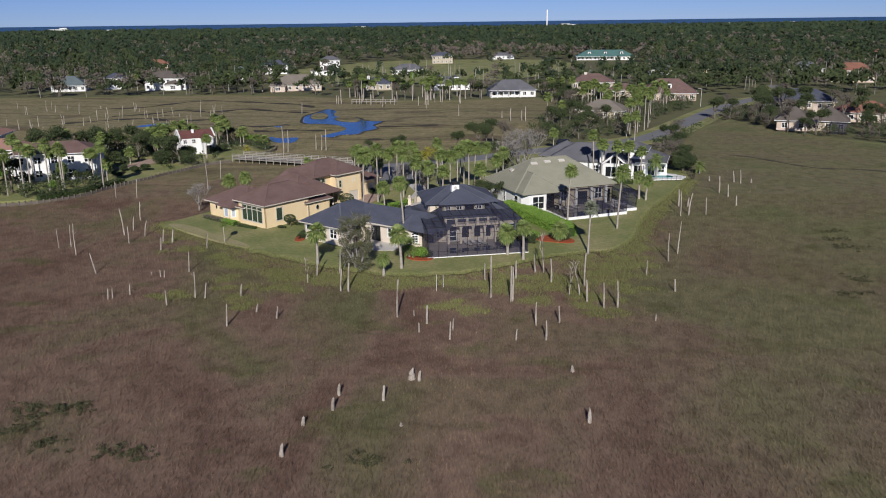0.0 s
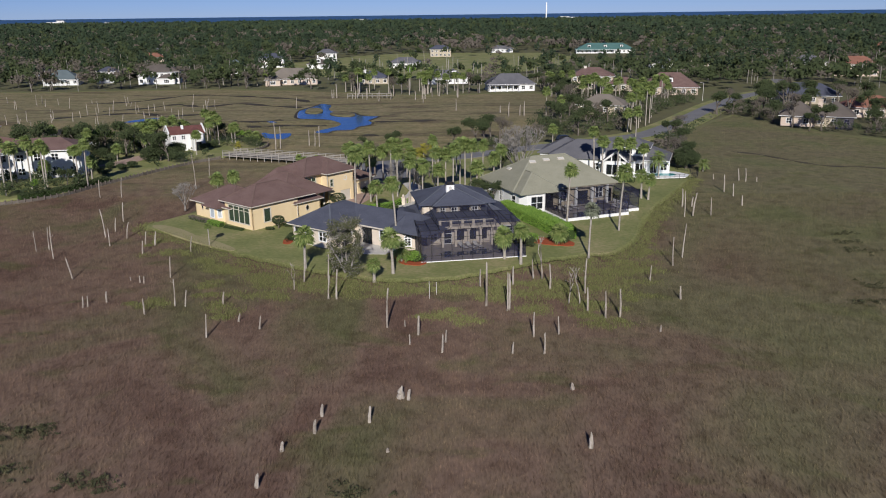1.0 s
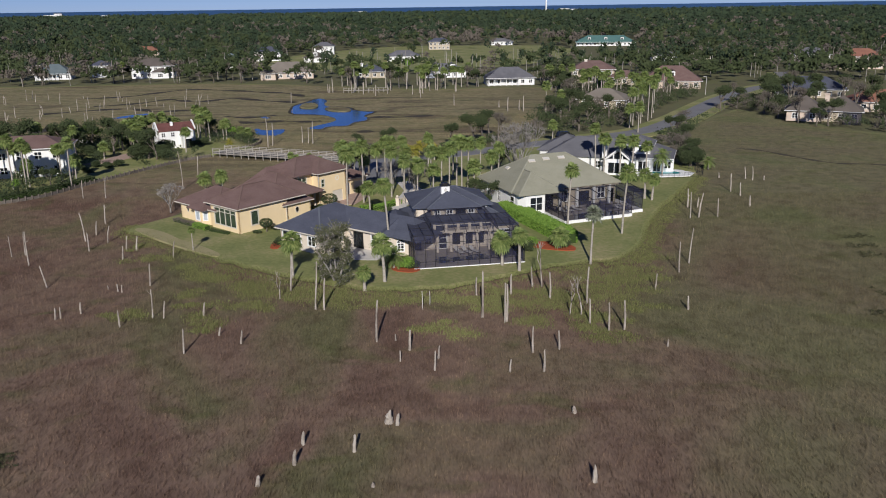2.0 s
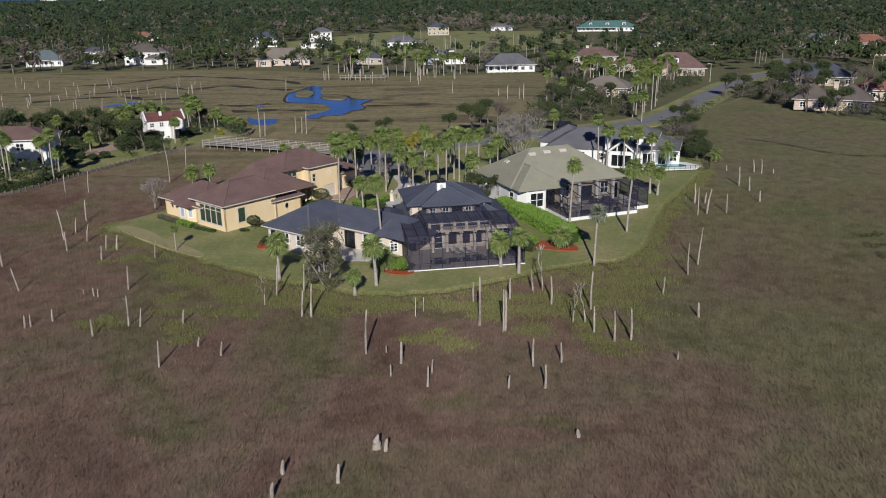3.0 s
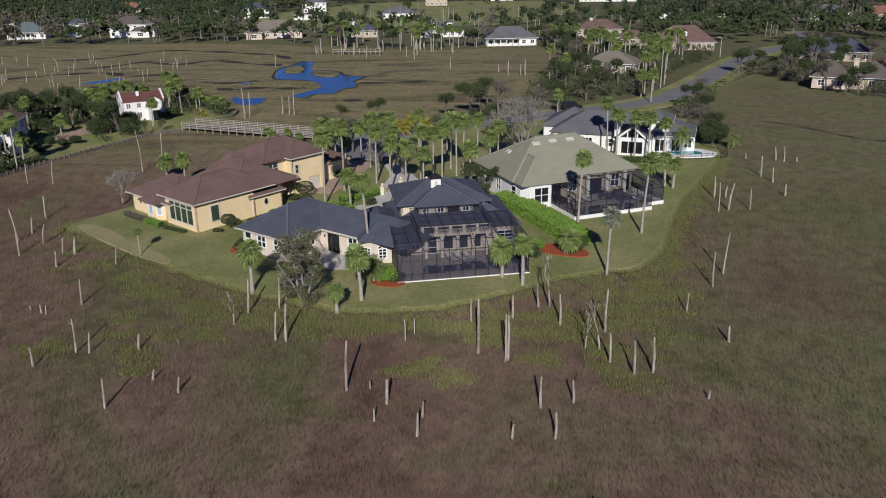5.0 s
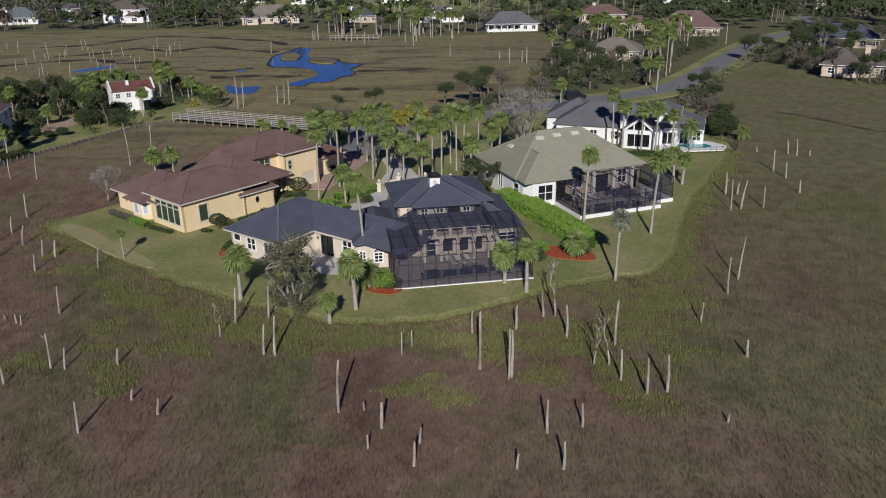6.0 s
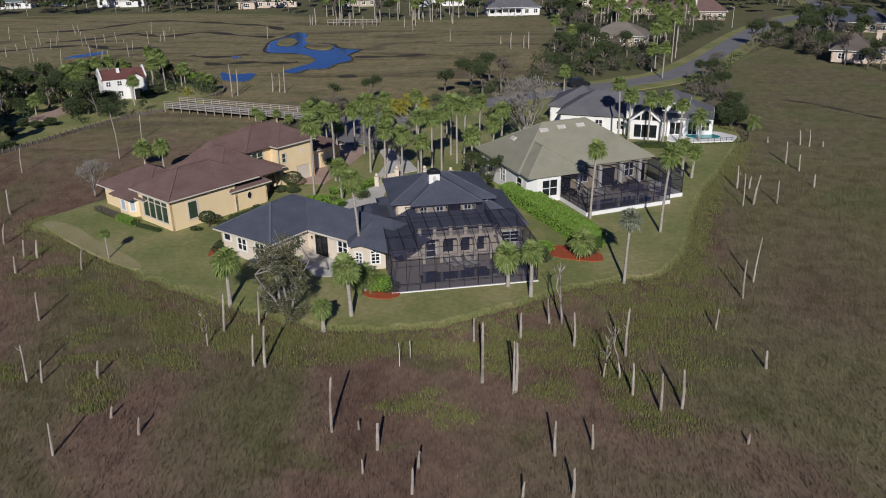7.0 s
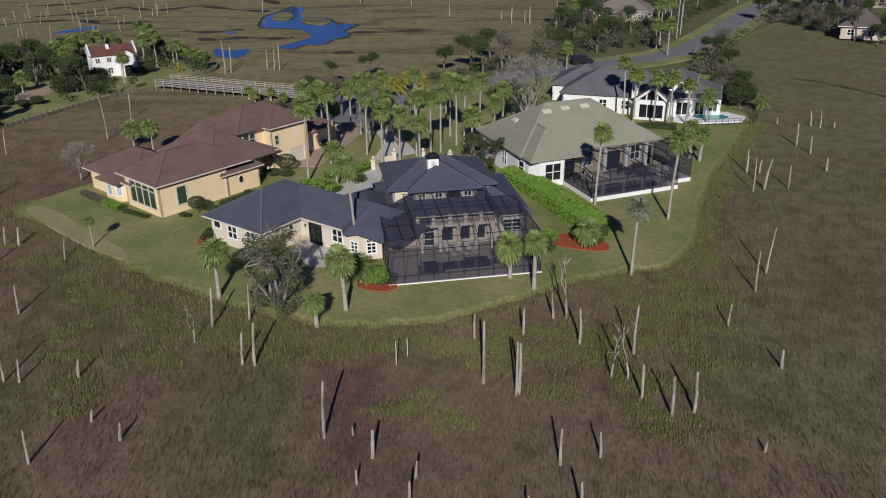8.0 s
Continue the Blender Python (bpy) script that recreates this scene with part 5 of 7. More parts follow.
def snag(x, y, h, lean=0.0, r=0.1, z=-0.1, label="bleached dead palm trunk standing in the marsh", wide=1.0):
    """A dead trunk: bent a little, ragged at the top."""
    b = Build()
    k = snag_rnd.uniform(-0.02, 0.02) * h
    r = r * snag_rnd.uniform(0.75, 1.2) * wide
    ly = snag_rnd.uniform(-0.03, 0.05) * h
    n = max(4, min(9, int(h * 2)))
    pts, rad = [], []
    for i in range(n + 1):
        u = i / n
        pts.append((lean * u ** 1.4 + k * math.sin(u * 3.1) + snag_rnd.uniform(-0.14, 0.14) * r, ly * u ** 1.4 + snag_rnd.uniform(-0.14, 0.14) * r, h * u))
        rad.append(r * (1.25 - 0.45 * u) * snag_rnd.uniform(0.88, 1.12))
    pts.append((lean + snag_rnd.uniform(-0.6, 0.6) * r, ly, h + snag_rnd.uniform(0.6, 2.2) * r))
    rad.append(r * 0.18)
    b.tube(pts, rad, 8)
    if h > 3 and snag_rnd.random() < 0.35:
        u = snag_rnd.uniform(0.6, 0.9)
        a = snag_rnd.choice((-1, 1))
        p = Vector((lean * u ** 1.4, ly * u ** 1.4, h * u))
        b.tube([p, p + Vector((a * 0.25, 0, 0.12)), p + Vector((a * 0.45, 0.05, 0.4))], [r * 0.4, r * 0.3, r * 0.1], 5)
    ob = single("snag", b, M_SNAG, label, "dead tree", "dead trunks in the marsh", smooth=False)
    ob.location = (x, y, z)
    return ob


SNAGS_FRONT = [(-8.4, 83.8, 4.6, 0.2), (-6.5, 84.1, 0.8, 0.0), (-4.9, 81.7, 2.2, 0.1), (-5.6, 79.1, 1.1, -0.0), (-2.2, 77.1, 2.0, 0.1), (-1.9, 79.7, 1.4, 0.1), (2.0, 96.9, 2.5, 0.0), (2.6, 90.5, 5.3, 0.0), (5.0, 88.9, 4.6, -0.0), (5.2, 89.1, 4.5, 0.0), (6.1, 97.7, 2.5, 0.0), (8.9, 100.6, 2.6, -0.2), (10.6, 96.2, 3.3, -0.1), (7.4, 81.1, 2.8, 0.0), (10.1, 81.9, 2.1, -0.1), (8.1, 76.8, 2.2, -0.0), (4.9, 76.7, 1.4, 0.1), (-16.4, 93.0, 2.9, 0.2), (-15.4, 92.9, 3.8, 0.2), (-20.5, 98.8, 3.8, 0.3), (-17.6, 100.1, 3.5, 0.2)]
SNAGS_RIGHT = [(14.7, 94.6, 4.6, 0.0), (14.1, 88.5, 3.0, -0.1), (15.8, 86.4, 3.3, -0.1), (17.5, 86.9, 3.3, -0.1), (21.0, 82.5, 0.8, -0.0), (25.7, 92.7, 1.7, -0.1), (23.5, 99.2, 2.1, 0.1), (28.0, 105.8, 4.0, -0.1), (30.2, 109.4, 4.9, 0.2), (36.5, 132.5, 4.3, -0.1), (38.0, 133.0, 3.9, 0.4), (41.1, 133.4, 3.0, -0.1), (37.9, 139.5, 3.2, -0.1), (39.6, 139.6, 1.8, 0.1), (50.3, 163.4, 1.1, -0.1), (58.1, 160.9, 0.9, 0.0), (48.8, 151.4, 3.3, -0.2), (49.3, 147.6, 2.4, -0.2), (54.9, 161.9, 2.4, -0.3), (55.9, 160.8, 2.7, -0.2), (48.4, 140.0, 1.9, -0.1)]
SNAGS_LEFT = [(-27.5, 80.9, 2.7, 0.2), (-33.0, 90.4, 2.1, 0.3), (-34.3, 90.5, 3.5, 0.2), (-38.7, 101.3, 2.9, 0.2), (-28.7, 91.1, 1.6, 0.2), (-25.3, 85.5, 1.0, 0.2), (-22.4, 83.4, 1.4, 0.2), (-47.9, 116.3, 2.2, 0.3), (-46.4, 116.3, 2.2, 0.3), (-46.7, 112.2, 1.9, 0.2), (-39.9, 113.0, 2.4, 0.3), (-53.5, 156.7, 7.3, -0.2), (-54.5, 168.7, 4.2, 0.3)]
SNAGS_WEST = [(-58.4, 109.4, 4.9, 0.1), (-61.5, 114.3, 3.5, 0.2), (-63.0, 113.4, 3.2, 0.0), (-57.2, 130.7, 3.3, 0.2), (-56.0, 121.0, 4.5, -0.3), (-53.2, 116.1, 2.7, 0.0), (-69.4, 149.1, 3.4, 0.2), (-65.2, 149.1, 3.9, 0.3), (-41.9, 99.2, 1.0, 0.0), (-41.3, 98.9, 1.0, 0.1), (-43.4, 100.0, 0.5, -0.1), (-36.9, 87.8, 1.9, 0.0), (-43.1, 91.9, 1.4, 0.1), (-45.1, 90.0, 1.4, 0.1), (-44.7, 90.4, 1.4, 0.1), (-52.3, 120.2, 2.7, 0.5), (-55.9, 124.4, 2.3, 0.3), (-51.4, 100.5, 2.9, -0.5)]
SNAGS_BACK = [(-3.4, 285.5, 3.8, 0.0), (14.2, 268.3, 4.4, 0.1), (18.0, 270.5, 3.4, 0.1), (19.2, 267.9, 4.7, 0.0), (-48.4, 204.2, 6.8, -0.2), (-47.6, 205.6, 5.7, 0.2), (-40.9, 209.6, 4.0, 0.0), (-39.2, 208.8, 4.1, 0.1), (-37.9, 208.0, 5.5, 0.1), (-16.2, 309.5, 3.0, 0.0), (11.8, 278.8, 2.2, 0.0), (-62, 296, 4, 0.2), (-20, 322, 3.6, 0.0), (-34, 318, 4.2, 0.2), (-30, 325, 3.6, 0.1)]
STUMPS = [(-7.9, 62.7, 1.5, 0.1), (-12.1, 63.7, 1.1, 0.1), (-12.2, 60.8, 1.2, 0.1), (-14.3, 58.0, 0.8, 0.1), (-15.0, 53.0, 1.1, 0.1), (-4.9, 66.8, 1.0, 0.1), (10.1, 58.7, 1.1, 0.0), (9.9, 68.9, 0.6, 0.0), (-5.9, 58.0, 0.3, 0.0)]
for row in SNAGS_FRONT + SNAGS_RIGHT + SNAGS_LEFT:
    snag(*row)
for row in SNAGS_WEST:
    snag(*row, r=0.09)
for row in SNAGS_BACK:
    snag(*row, r=0.14, label="pale dead trunk in the far marsh")
for row in STUMPS:
    snag(*row, r=0.15, label="short broken stump in the marsh grass")
snag(-5.6, 67.2, 0.7, 0.0, 0.3, label="wide broken stump in the marsh grass")
far_rnd = random.Random(21)
for i in range(64):
    y = far_rnd.uniform(245, 330)
    x = -92 - far_rnd.random() ** 1.3 * (y * 0.62 - 92) * 1.0
    snag(x, y, far_rnd.uniform(1.2, 4.2), far_rnd.uniform(-0.3, 0.5), 0.1, label="grey dead trunk in the far marsh")
for i in range(16):
    snag(far_rnd.uniform(-55, 0), far_rnd.uniform(322, 340), far_rnd.uniform(3, 6.5), far_rnd.uniform(-0.2, 0.2), 0.16, label="pale dead trunk at the wood's edge")

# palms by the houses
PALMS_FRONT = [(-21.3, 103.9, 4.6, 0.1, 1.05), (-9.3, 101.4, 4.9, -0.3, 1.05), (-11.5, 99.0, 2.2, 0.0, 0.8), (5.5, 107.8, 3.4, -0.1, 1.05), (7.6, 105.6, 4.7, 0.0, 0.9), (32.8, 143.4, 3.8, 0.2, 1.0), (31.8, 144.6, 4.4, -0.2, 0.9), (-9.7, 112.6, 9.7, -0.6, 0.95), (23.8, 122.5, 9.3, 0.5, 1.05), (16.4, 127.2, 8.7, 0.4, 0.95)]
for x, y, h, l, s in PALMS_FRONT:
    palm(x, y, h, l, size=s, r=0.21 if h < 6 else 0.15)
palm(17.2, 109.0, 6.6, 0.2, CROWN_SILVER, 1.0, label="tall palm with a rounded silvery crown on the lawn")
palm(13.8, 115.3, 1.9, 0.0, None, 1.15, 0.28, label="short stout palm in red mulch")
palm(-8.6, 106.6, 2.0, 0.0, CROWN_FEATHER[0], 0.75, label="low feathery palm beside the patio")
palm(-37.8, 115.2, 3.0, 0.0, None, 0.45, 0.08, label="thin young palm on the lawn")
PALMS_YARD = [(-18.7, 135.5, 10.0, 0.2), (-14.8, 133.8, 4.7, -0.2), (-17.0, 143.0, 9.9, 0.0), (-16.5, 160.5, 6.4, 0.0), (-13.8, 158.4, 8.0, 0.3), (-7.7, 144.5, 6.4, 0.1), (-5.5, 146.1, 8.4, 0.2), (-3.6, 147.8, 7.8, 0.1), (-2.2, 147.8, 8.6, 0.1), (0.0, 151.3, 9.2, 0.0), (1.1, 150.2, 9.0, 0.2), (2.2, 147.7, 5.4, 0.0), (5.2, 147.6, 7.1, 0.2), (-14.6, 157.2, 8.2, 0.1), (-20.5, 158, 7.0, -0.2), (-10.5, 152, 7.4, 0.1), (-1, 156, 8.4, 0.1), (3.5, 160, 7.6, 0.1), (-67.3, 215, 7.2, 0.1), (-65, 211, 6.6, -0.1), (-69.8, 216.5, 7.6, 0.0)]
for x, y, h, l in PALMS_YARD:
    palm(x, y, h, l, size=1.05)
for x, y, h in ((-12.5, 147, 8.2), (-9.8, 141.5, 7.6), (-4.8, 141, 6.2), (-21.5, 150.5, 8.6), (-23, 156, 7.8), (-12, 165, 7.2), (-6.5, 160, 8.6), (6.8, 155, 7.4), (-1.8, 164, 7.0), (-17.8, 150.8, 6.0)):
    palm(x, y, h, 0.1, size=0.95)
PALMS_EAST = [(26.0, 162.9, 9.6, -0.3), (27.8, 163.7, 7.5, 0.0), (30.6, 162.0, 7.4, 0.0), (32.8, 161.2, 7.5, 0.1), (35.5, 161.5, 6.4, 0.1), (22.0, 204.4, 4.5, 0.0), (25.5, 258.6, 6.7, 0.0), (30.3, 260.6, 4.5, 0.0), (45.1, 226.9, 4.2, 0.0), (45.7, 218.4, 5.4, 0.0), (50, 236, 7.3, 0.1), (53, 240.5, 8.9, 0.0), (55.5, 247, 7.6, 0.0), (53.5, 250, 7.3, 0.0), (58.5, 258.0, 7.9, 0.0), (55.4, 270.9, 7.6, 0.0), (51, 246, 8.0, 0.1), (48, 240, 6.5, 0), (56, 262, 8.4, 0), (47, 232, 7.0, 0.1)]
for x, y, h, l in PALMS_EAST:
    palm(x, y, h * (1.3 if y > 210 else 1.0), l, size=1.15 if y > 210 else 1.0)
palm(39.0, 162.6, 4.6, -0.2, CROWN_FEATHER[1], 1.0, label="broad feathery palm beside the pool terrace")
palm(-47.6, 152.1, 2.6, 0.0, None, 1.1, label="palm behind the yellow house")
palm(-43.1, 147.9, 4.0, -0.1, None, 1.1, label="palm behind the yellow house")
PALMS_WEST = [(-79.4, 161.7, 6.7, 0.2), (-75.5, 157.5, 8.5, 0.2), (-97.7, 199.6, 4.1, 0.2), (-81.8, 186.5, 3.0, 0.1), (-84.2, 213.3, 5.4, 0.1), (-88.0, 213.0, 4.1, 0.2), (-77.1, 192.3, 4.3, 0.1), (-65.8, 195.0, 4.9, 0.2), (-62.5, 214.3, 3.8, 0.1), (-61.3, 213.2, 4.4, 0.1), (-57.5, 213.0, 2.4, 0.0), (-54.4, 208.8, 2.6, 0.0), (-76.0, 214.9, 5.2, 0.1), (-74.4, 212.4, 5.0, 0.2), (-84, 158, 7.5, 0.1), (-87.5, 160, 7.0, 0.0), (-90, 156, 8.2, 0.2), (-93, 163, 7.2, 0.1), (-82, 166, 6.0, 0.0), (-96, 170, 6.6, 0.1)]
for x, y, h, l in PALMS_WEST:
    palm(x, y, h, l)
for x, y, h in ((-12.1, 181.0, 2.6), (-9.6, 183.7, 3.2), (-7.6, 183.6, 3.6), (-10.8, 182.6, 2.2), (-6.2, 182.2, 2.8)):
    palm(x, y, h, 0.0, CROWN_YELLOW, 0.8, label="yellowing feathery palm beside the turning circle", skirt=False)
palm(-58.5, 205.5, 0.8, 0.0, CROWN_YELLOW, 0.6, label="low yellow-green palm beside the boardwalk", skirt=False)
for x, y in ((-37.9, 181.8), (-33.6, 180.6), (-36, 178.5), (-30.5, 176.5)):
    palm(x, y, 1.6, 0.0, None, 0.7, label="small palm beside the boardwalk", z=0.2)

# trees near the houses
tree(GREYOAK, -15.5, 102.0, 1.05, label="gnarled grey-green oak, thinly leaved, on the lawn", zs=1.05)
tree(BARE_T, 10.8, 160.5, 1.15, label="leafless pale grey tree behind the green roof")

# ---- island villas, boardwalk, far houses ----
def villa(x, y, rz, w, d, storeys, wall_mat, roof_mat, label, pitch=0.5, porch=False, chimney=None, dormers=0, screen=False, base=0.35, wing=None, frame_mat=None):
    """A detached house: walls with windows, hip roof, and what else it has."""
    h = thing("house", x, y, base, rz, label, "house", "houses across the marsh")
    H = 2.9 * storeys
    nw = max(2, int(w / 3.2))

    def row(length, n):
        out = []
        for i in range(n):
            c = length * (i + 0.5) / n
            out.append((c - 0.75, c + 0.75, 0.8, 2.3, 2, 2, "w"))
        return out

    for s in range(storeys):
        z = 2.9 * s
        for p, q, n in (((-w / 2, -d / 2), (w / 2, -d / 2), nw), ((w / 2, -d / 2), (w / 2, d / 2), max(1, nw // 2)), ((w / 2, d / 2), (-w / 2, d / 2), 0), ((-w / 2, d / 2), (-w / 2, -d / 2), max(1, nw // 2))):
            length = (Vector(q) - Vector(p)).length
            wall(h, p, q, z, z + 2.9, wall_mat, [(a, b_, c + z, e + z, i, j, k) for a, b_, c, e, i, j, k in row(length, n)], frame_mat=frame_mat)
    hip_roof(h, -w / 2, -d / 2, w / 2, d / 2, H + 0.1, pitch, roof_mat, 0.7, M_WHITE, caps=False)
    if wing:
        wx, ww, wd = wing
        rect_walls(h, wx - ww / 2, -d / 2 - wd, wx + ww / 2, -d / 2, 0, 2.9, wall_mat, front=[(ww / 2 - 1.2, ww / 2 + 1.2, 0.7, 2.3, 3, 2, "w")])
        hip_roof(h, wx - ww / 2, -d / 2 - wd, wx + ww / 2, d / 2 - 2, 3.0, pitch, roof_mat, 0.6, M_WHITE, caps=False)
    if porch:
        b = Build()
        b.box(-w / 2, -d / 2 - 2.6, 2.6, w / 2 * 0.3, -d / 2, 2.85)
        part("porch_roof", b, roof_mat, h)
        for i in range(6):
            px = -w / 2 + 0.3 + (w * 0.65 - 0.6) * i / 5
            b = Build()
            b.box(px - 0.15, -d / 2 - 2.5, 0, px + 0.15, -d / 2 - 2.2, 2.6)
            part("column", b, M_WHITE, h)
    if screen:
        b = Build()
        b.box(w * 0.05, -d / 2 - 4.5, 0, w / 2, -d / 2 - 0.1, 3.0)
        part("screen_porch", b, M_SCREEN, h, "dark screened porch")
        for i in range(5):
            px = w * 0.05 + w * 0.45 * i / 4
            b = Build()
            b.beam((px, -d / 2 - 4.55, 0), (px, -d / 2 - 4.55, 3.0), 0.12)
            part("post", b, M_BRONZE, h)
    if chimney:
        b = Build()
        cx, cm = chimney
        b.box(cx - 0.6, -1.0, H, cx + 0.6, 0.0, H + d / 2 * pitch + 0.7)
        b.box(cx - 0.72, -1.12, H + d / 2 * pitch + 0.7, cx + 0.72, 0.12, H + d / 2 * pitch + 0.95)
        part("chimney", b, cm, h)
    for i in range(dormers):
        dx = (i - (dormers - 1) / 2) * w / (dormers + 0.6)
        b = Build()
        b.box(dx - 1.2, -d / 4 - 1.6, H + 0.4, dx + 1.2, 0, H + d / 8 * pitch + 2.4)
        do = part("dormer", b, M_WHITE, h)
        g = Build()
        g.box(dx - 0.7, -d / 4 - 1.66, H + 0.9 + d / 16 * pitch, dx + 0.7, -d / 4 - 1.6, H + d / 8 * pitch + 1.9)
        part("pane", g, M_GLASS, do)
        g = Build()
        g.gable(dx - 1.2, -d / 4 - 1.6, dx + 1.2, 0, H + d / 8 * pitch + 2.4, 0.6, 0.25)
        part("dormer_roof", g, roof_mat, do)
    return h


# red-roofed villa on the hammock
def red_villa():
    """Two-storey villa: a long gabled range with parapet ends and a gabled front wing."""
    h = thing("house", -71.5, 204.0, 0.35, 32, "white two-storey villa with red tile gable roofs", "house")
    w, d, H = 4.4, 2.8, 4.3
    two = lambda c: [(c - 0.5, c + 0.5, 0.6, 1.9, 2, 2, "w"), (c - 0.5, c + 0.5, 2.8, 3.9, 2, 2, "w")]
    rect_walls(h, -w, -d, w, d, 0, H, M_WHITE, front=two(1.2) + two(3.4), left=two(1.6) + two(4.0), right=two(2.8))
    b = Build()
    b.gable(-w, -d, w, d, H, 0.55, 0.1, axis="x")
    part("roof", b, M_REDTILE, h)
    for x in (-w - 0.05, w + 0.05):
        b = Build()
        for y in (-d, d):
            b.beam((x, y * 1.04, H + 0.05), (x, 0, H + d * 0.55 + 0.3), 0.3, 0.45)
        b.face((x, -d, H - 0.1), (x, d, H - 0.1), (x, 0, H + d * 0.55))
        part("parapet", b, M_WHITE, h)
    rect_walls(h, 0.8, -d - 1.8, 3.6, -d, 0, 4.3, M_WHITE, front=[(0.7, 2.1, 0.0, 2.2, 2, 1, "door"), (0.9, 1.9, 2.8, 3.9, 2, 2, "w")])
    b = Build()
    b.gable(0.8, -d - 1.8, 3.6, 0, 4.3, 0.75, 0.3)
    part("wing_roof", b, M_REDTILE, h)
    b = Build()
    b.face((0.8, -d - 1.75, 4.3), (3.6, -d - 1.75, 4.3), (2.2, -d - 1.75, 5.25))
    part("wing_gable", b, M_WHITE, h)
    b = Build()
    b.box(-1.0, -1.2, 4.8, -0.4, -0.6, 6.2)
    part("chimney", b, M_WHITE, h)


red_villa()
bush(-73.4, 187.0, 3.2, 4.6, M_LEAF, label="large rounded evergreen before the red-roofed villa", leaves=3600)
for x, y, hh in ((-79.5, 203.5, 6.2), (-77.8, 206.5, 6.8), (-80.5, 208, 6.0), (-82.2, 204.5, 5.4), (-79, 199.5, 5.2), (-76.5, 209.5, 6.6), (-66.5, 208.5, 6.2), (-83.5, 199, 4.4)):
    palm(x, y, hh, 0.1, size=1.05, label="cabbage palm close beside the red-roofed villa")
for x, y, r in ((-76.8, 199.5, 1.8), (-80.8, 201.5, 2.2), (-65.6, 201.5, 1.6), (-64.6, 204.6, 1.8), (-84.5, 196, 2.2), (-87.2, 191, 2.4), (-83.8, 188, 1.6), (-79.6, 177.5, 1.3), (-76.4, 176.2, 1.2), (-74.6, 177.8, 1.4)):
    bush(x, y, r, r * 1.3, M_LEAF, label="rounded evergreen shrub on the hammock", leaves=900)
bush(-70.4, 193.0, 2.5, 4.0, M_LEAF, label="large evergreen against the villa wall", leaves=2600)
bush(-69.4, 188.2, 2.4, 3.4, M_LEAF, label="dense evergreen before the red-roofed villa", leaves=2400)
villa(-91, 171, 14, 17, 9, 2, M_WHITE, M_BROWNROOF, "white two-storey house with brown roof behind palms", 0.4)
villa(-106, 176, 14, 10, 9, 2, M_WHITE, M_PINKROOF, "white house with pale red roof behind palms", 0.4)
villa(-128, 200, 10, 16, 10, 2, M_WHITE, M_PINKROOF, "white house with pale red roof among trees", 0.4)

FAR_HOUSES = [
    (19, 357, 6, 20, 12, 1, M_WHITE, M_GREYROOF, "white house with grey hip roof and columned porch", dict(porch=True, pitch=0.62)),
    (55, 360, -8, 18, 12, 2, M_TAN, M_BROWNROOF, "two-storey tan house with brown roof", dict(chimney=(-3, M_TRIM), screen=True)),
    (67, 352, -8, 12, 9, 1, M_TAN, M_BROWNROOF, "low tan house wing with brown roof", {}),
    (83, 337, -12, 22, 14, 1, M_PINK, M_BROWNROOF, "broad cream house with brown hip roof", dict(pitch=0.7, dormers=1)),
    (46, 274, -20, 15, 11, 1, M_TAN, M_TANROOF, "house with a grey-tan roof among trees", {}),
    (97.5, 241, -24, 9, 9, 1, M_PINK, M_GREYBROWN, "cream house with grey-brown roof at the marsh edge", dict(pitch=0.75)),
    (107, 239, -24, 10, 10, 1, M_TAN, M_GREYBROWN, "tan house with grey-brown roof and screened porch", dict(screen=True, pitch=0.7, chimney=(-4, M_PINK))),
    (122, 300, -20, 24, 13, 1, M_TAN, M_DARKROOF, "house with a dark blue-grey roof among trees", dict(pitch=0.55)),
    (127, 260, -26, 17, 12, 1, M_PINK, M_TERRA, "cream house with terracotta roof among trees", {}),
    (196, 420, -20, 20, 13, 2, M_PINK, M_TERRA, "cream two-storey house with terracotta roof", {}),
    (180, 440, -16, 17, 12, 2, M_WHITE, M_GREYROOF, "white two-storey house with grey roof", dict(screen=True)),
    (114, 490, -8, 18, 12, 1, M_WHITE, M_GREYROOF, "white house with grey roof among trees", dict(dormers=1)),
    (142, 486, -10, 18, 12, 1, M_TAN, M_GREYROOF, "house with grey roof among trees", {}),
    (-10, 396, 8, 20, 12, 1, M_WHITE, M_GREYROOF, "white house with grey roof and dormers", dict(dormers=2)),
    (-45, 398, 8, 14, 11, 1, M_TAN, M_DARKROOF, "house with a dark roof and white chimney", dict(chimney=(-4, M_WHITE))),
    (-38, 515, 4, 20, 12, 1, M_WHITE, M_GREYROOF, "white house with grey roof beyond the trees", {})]
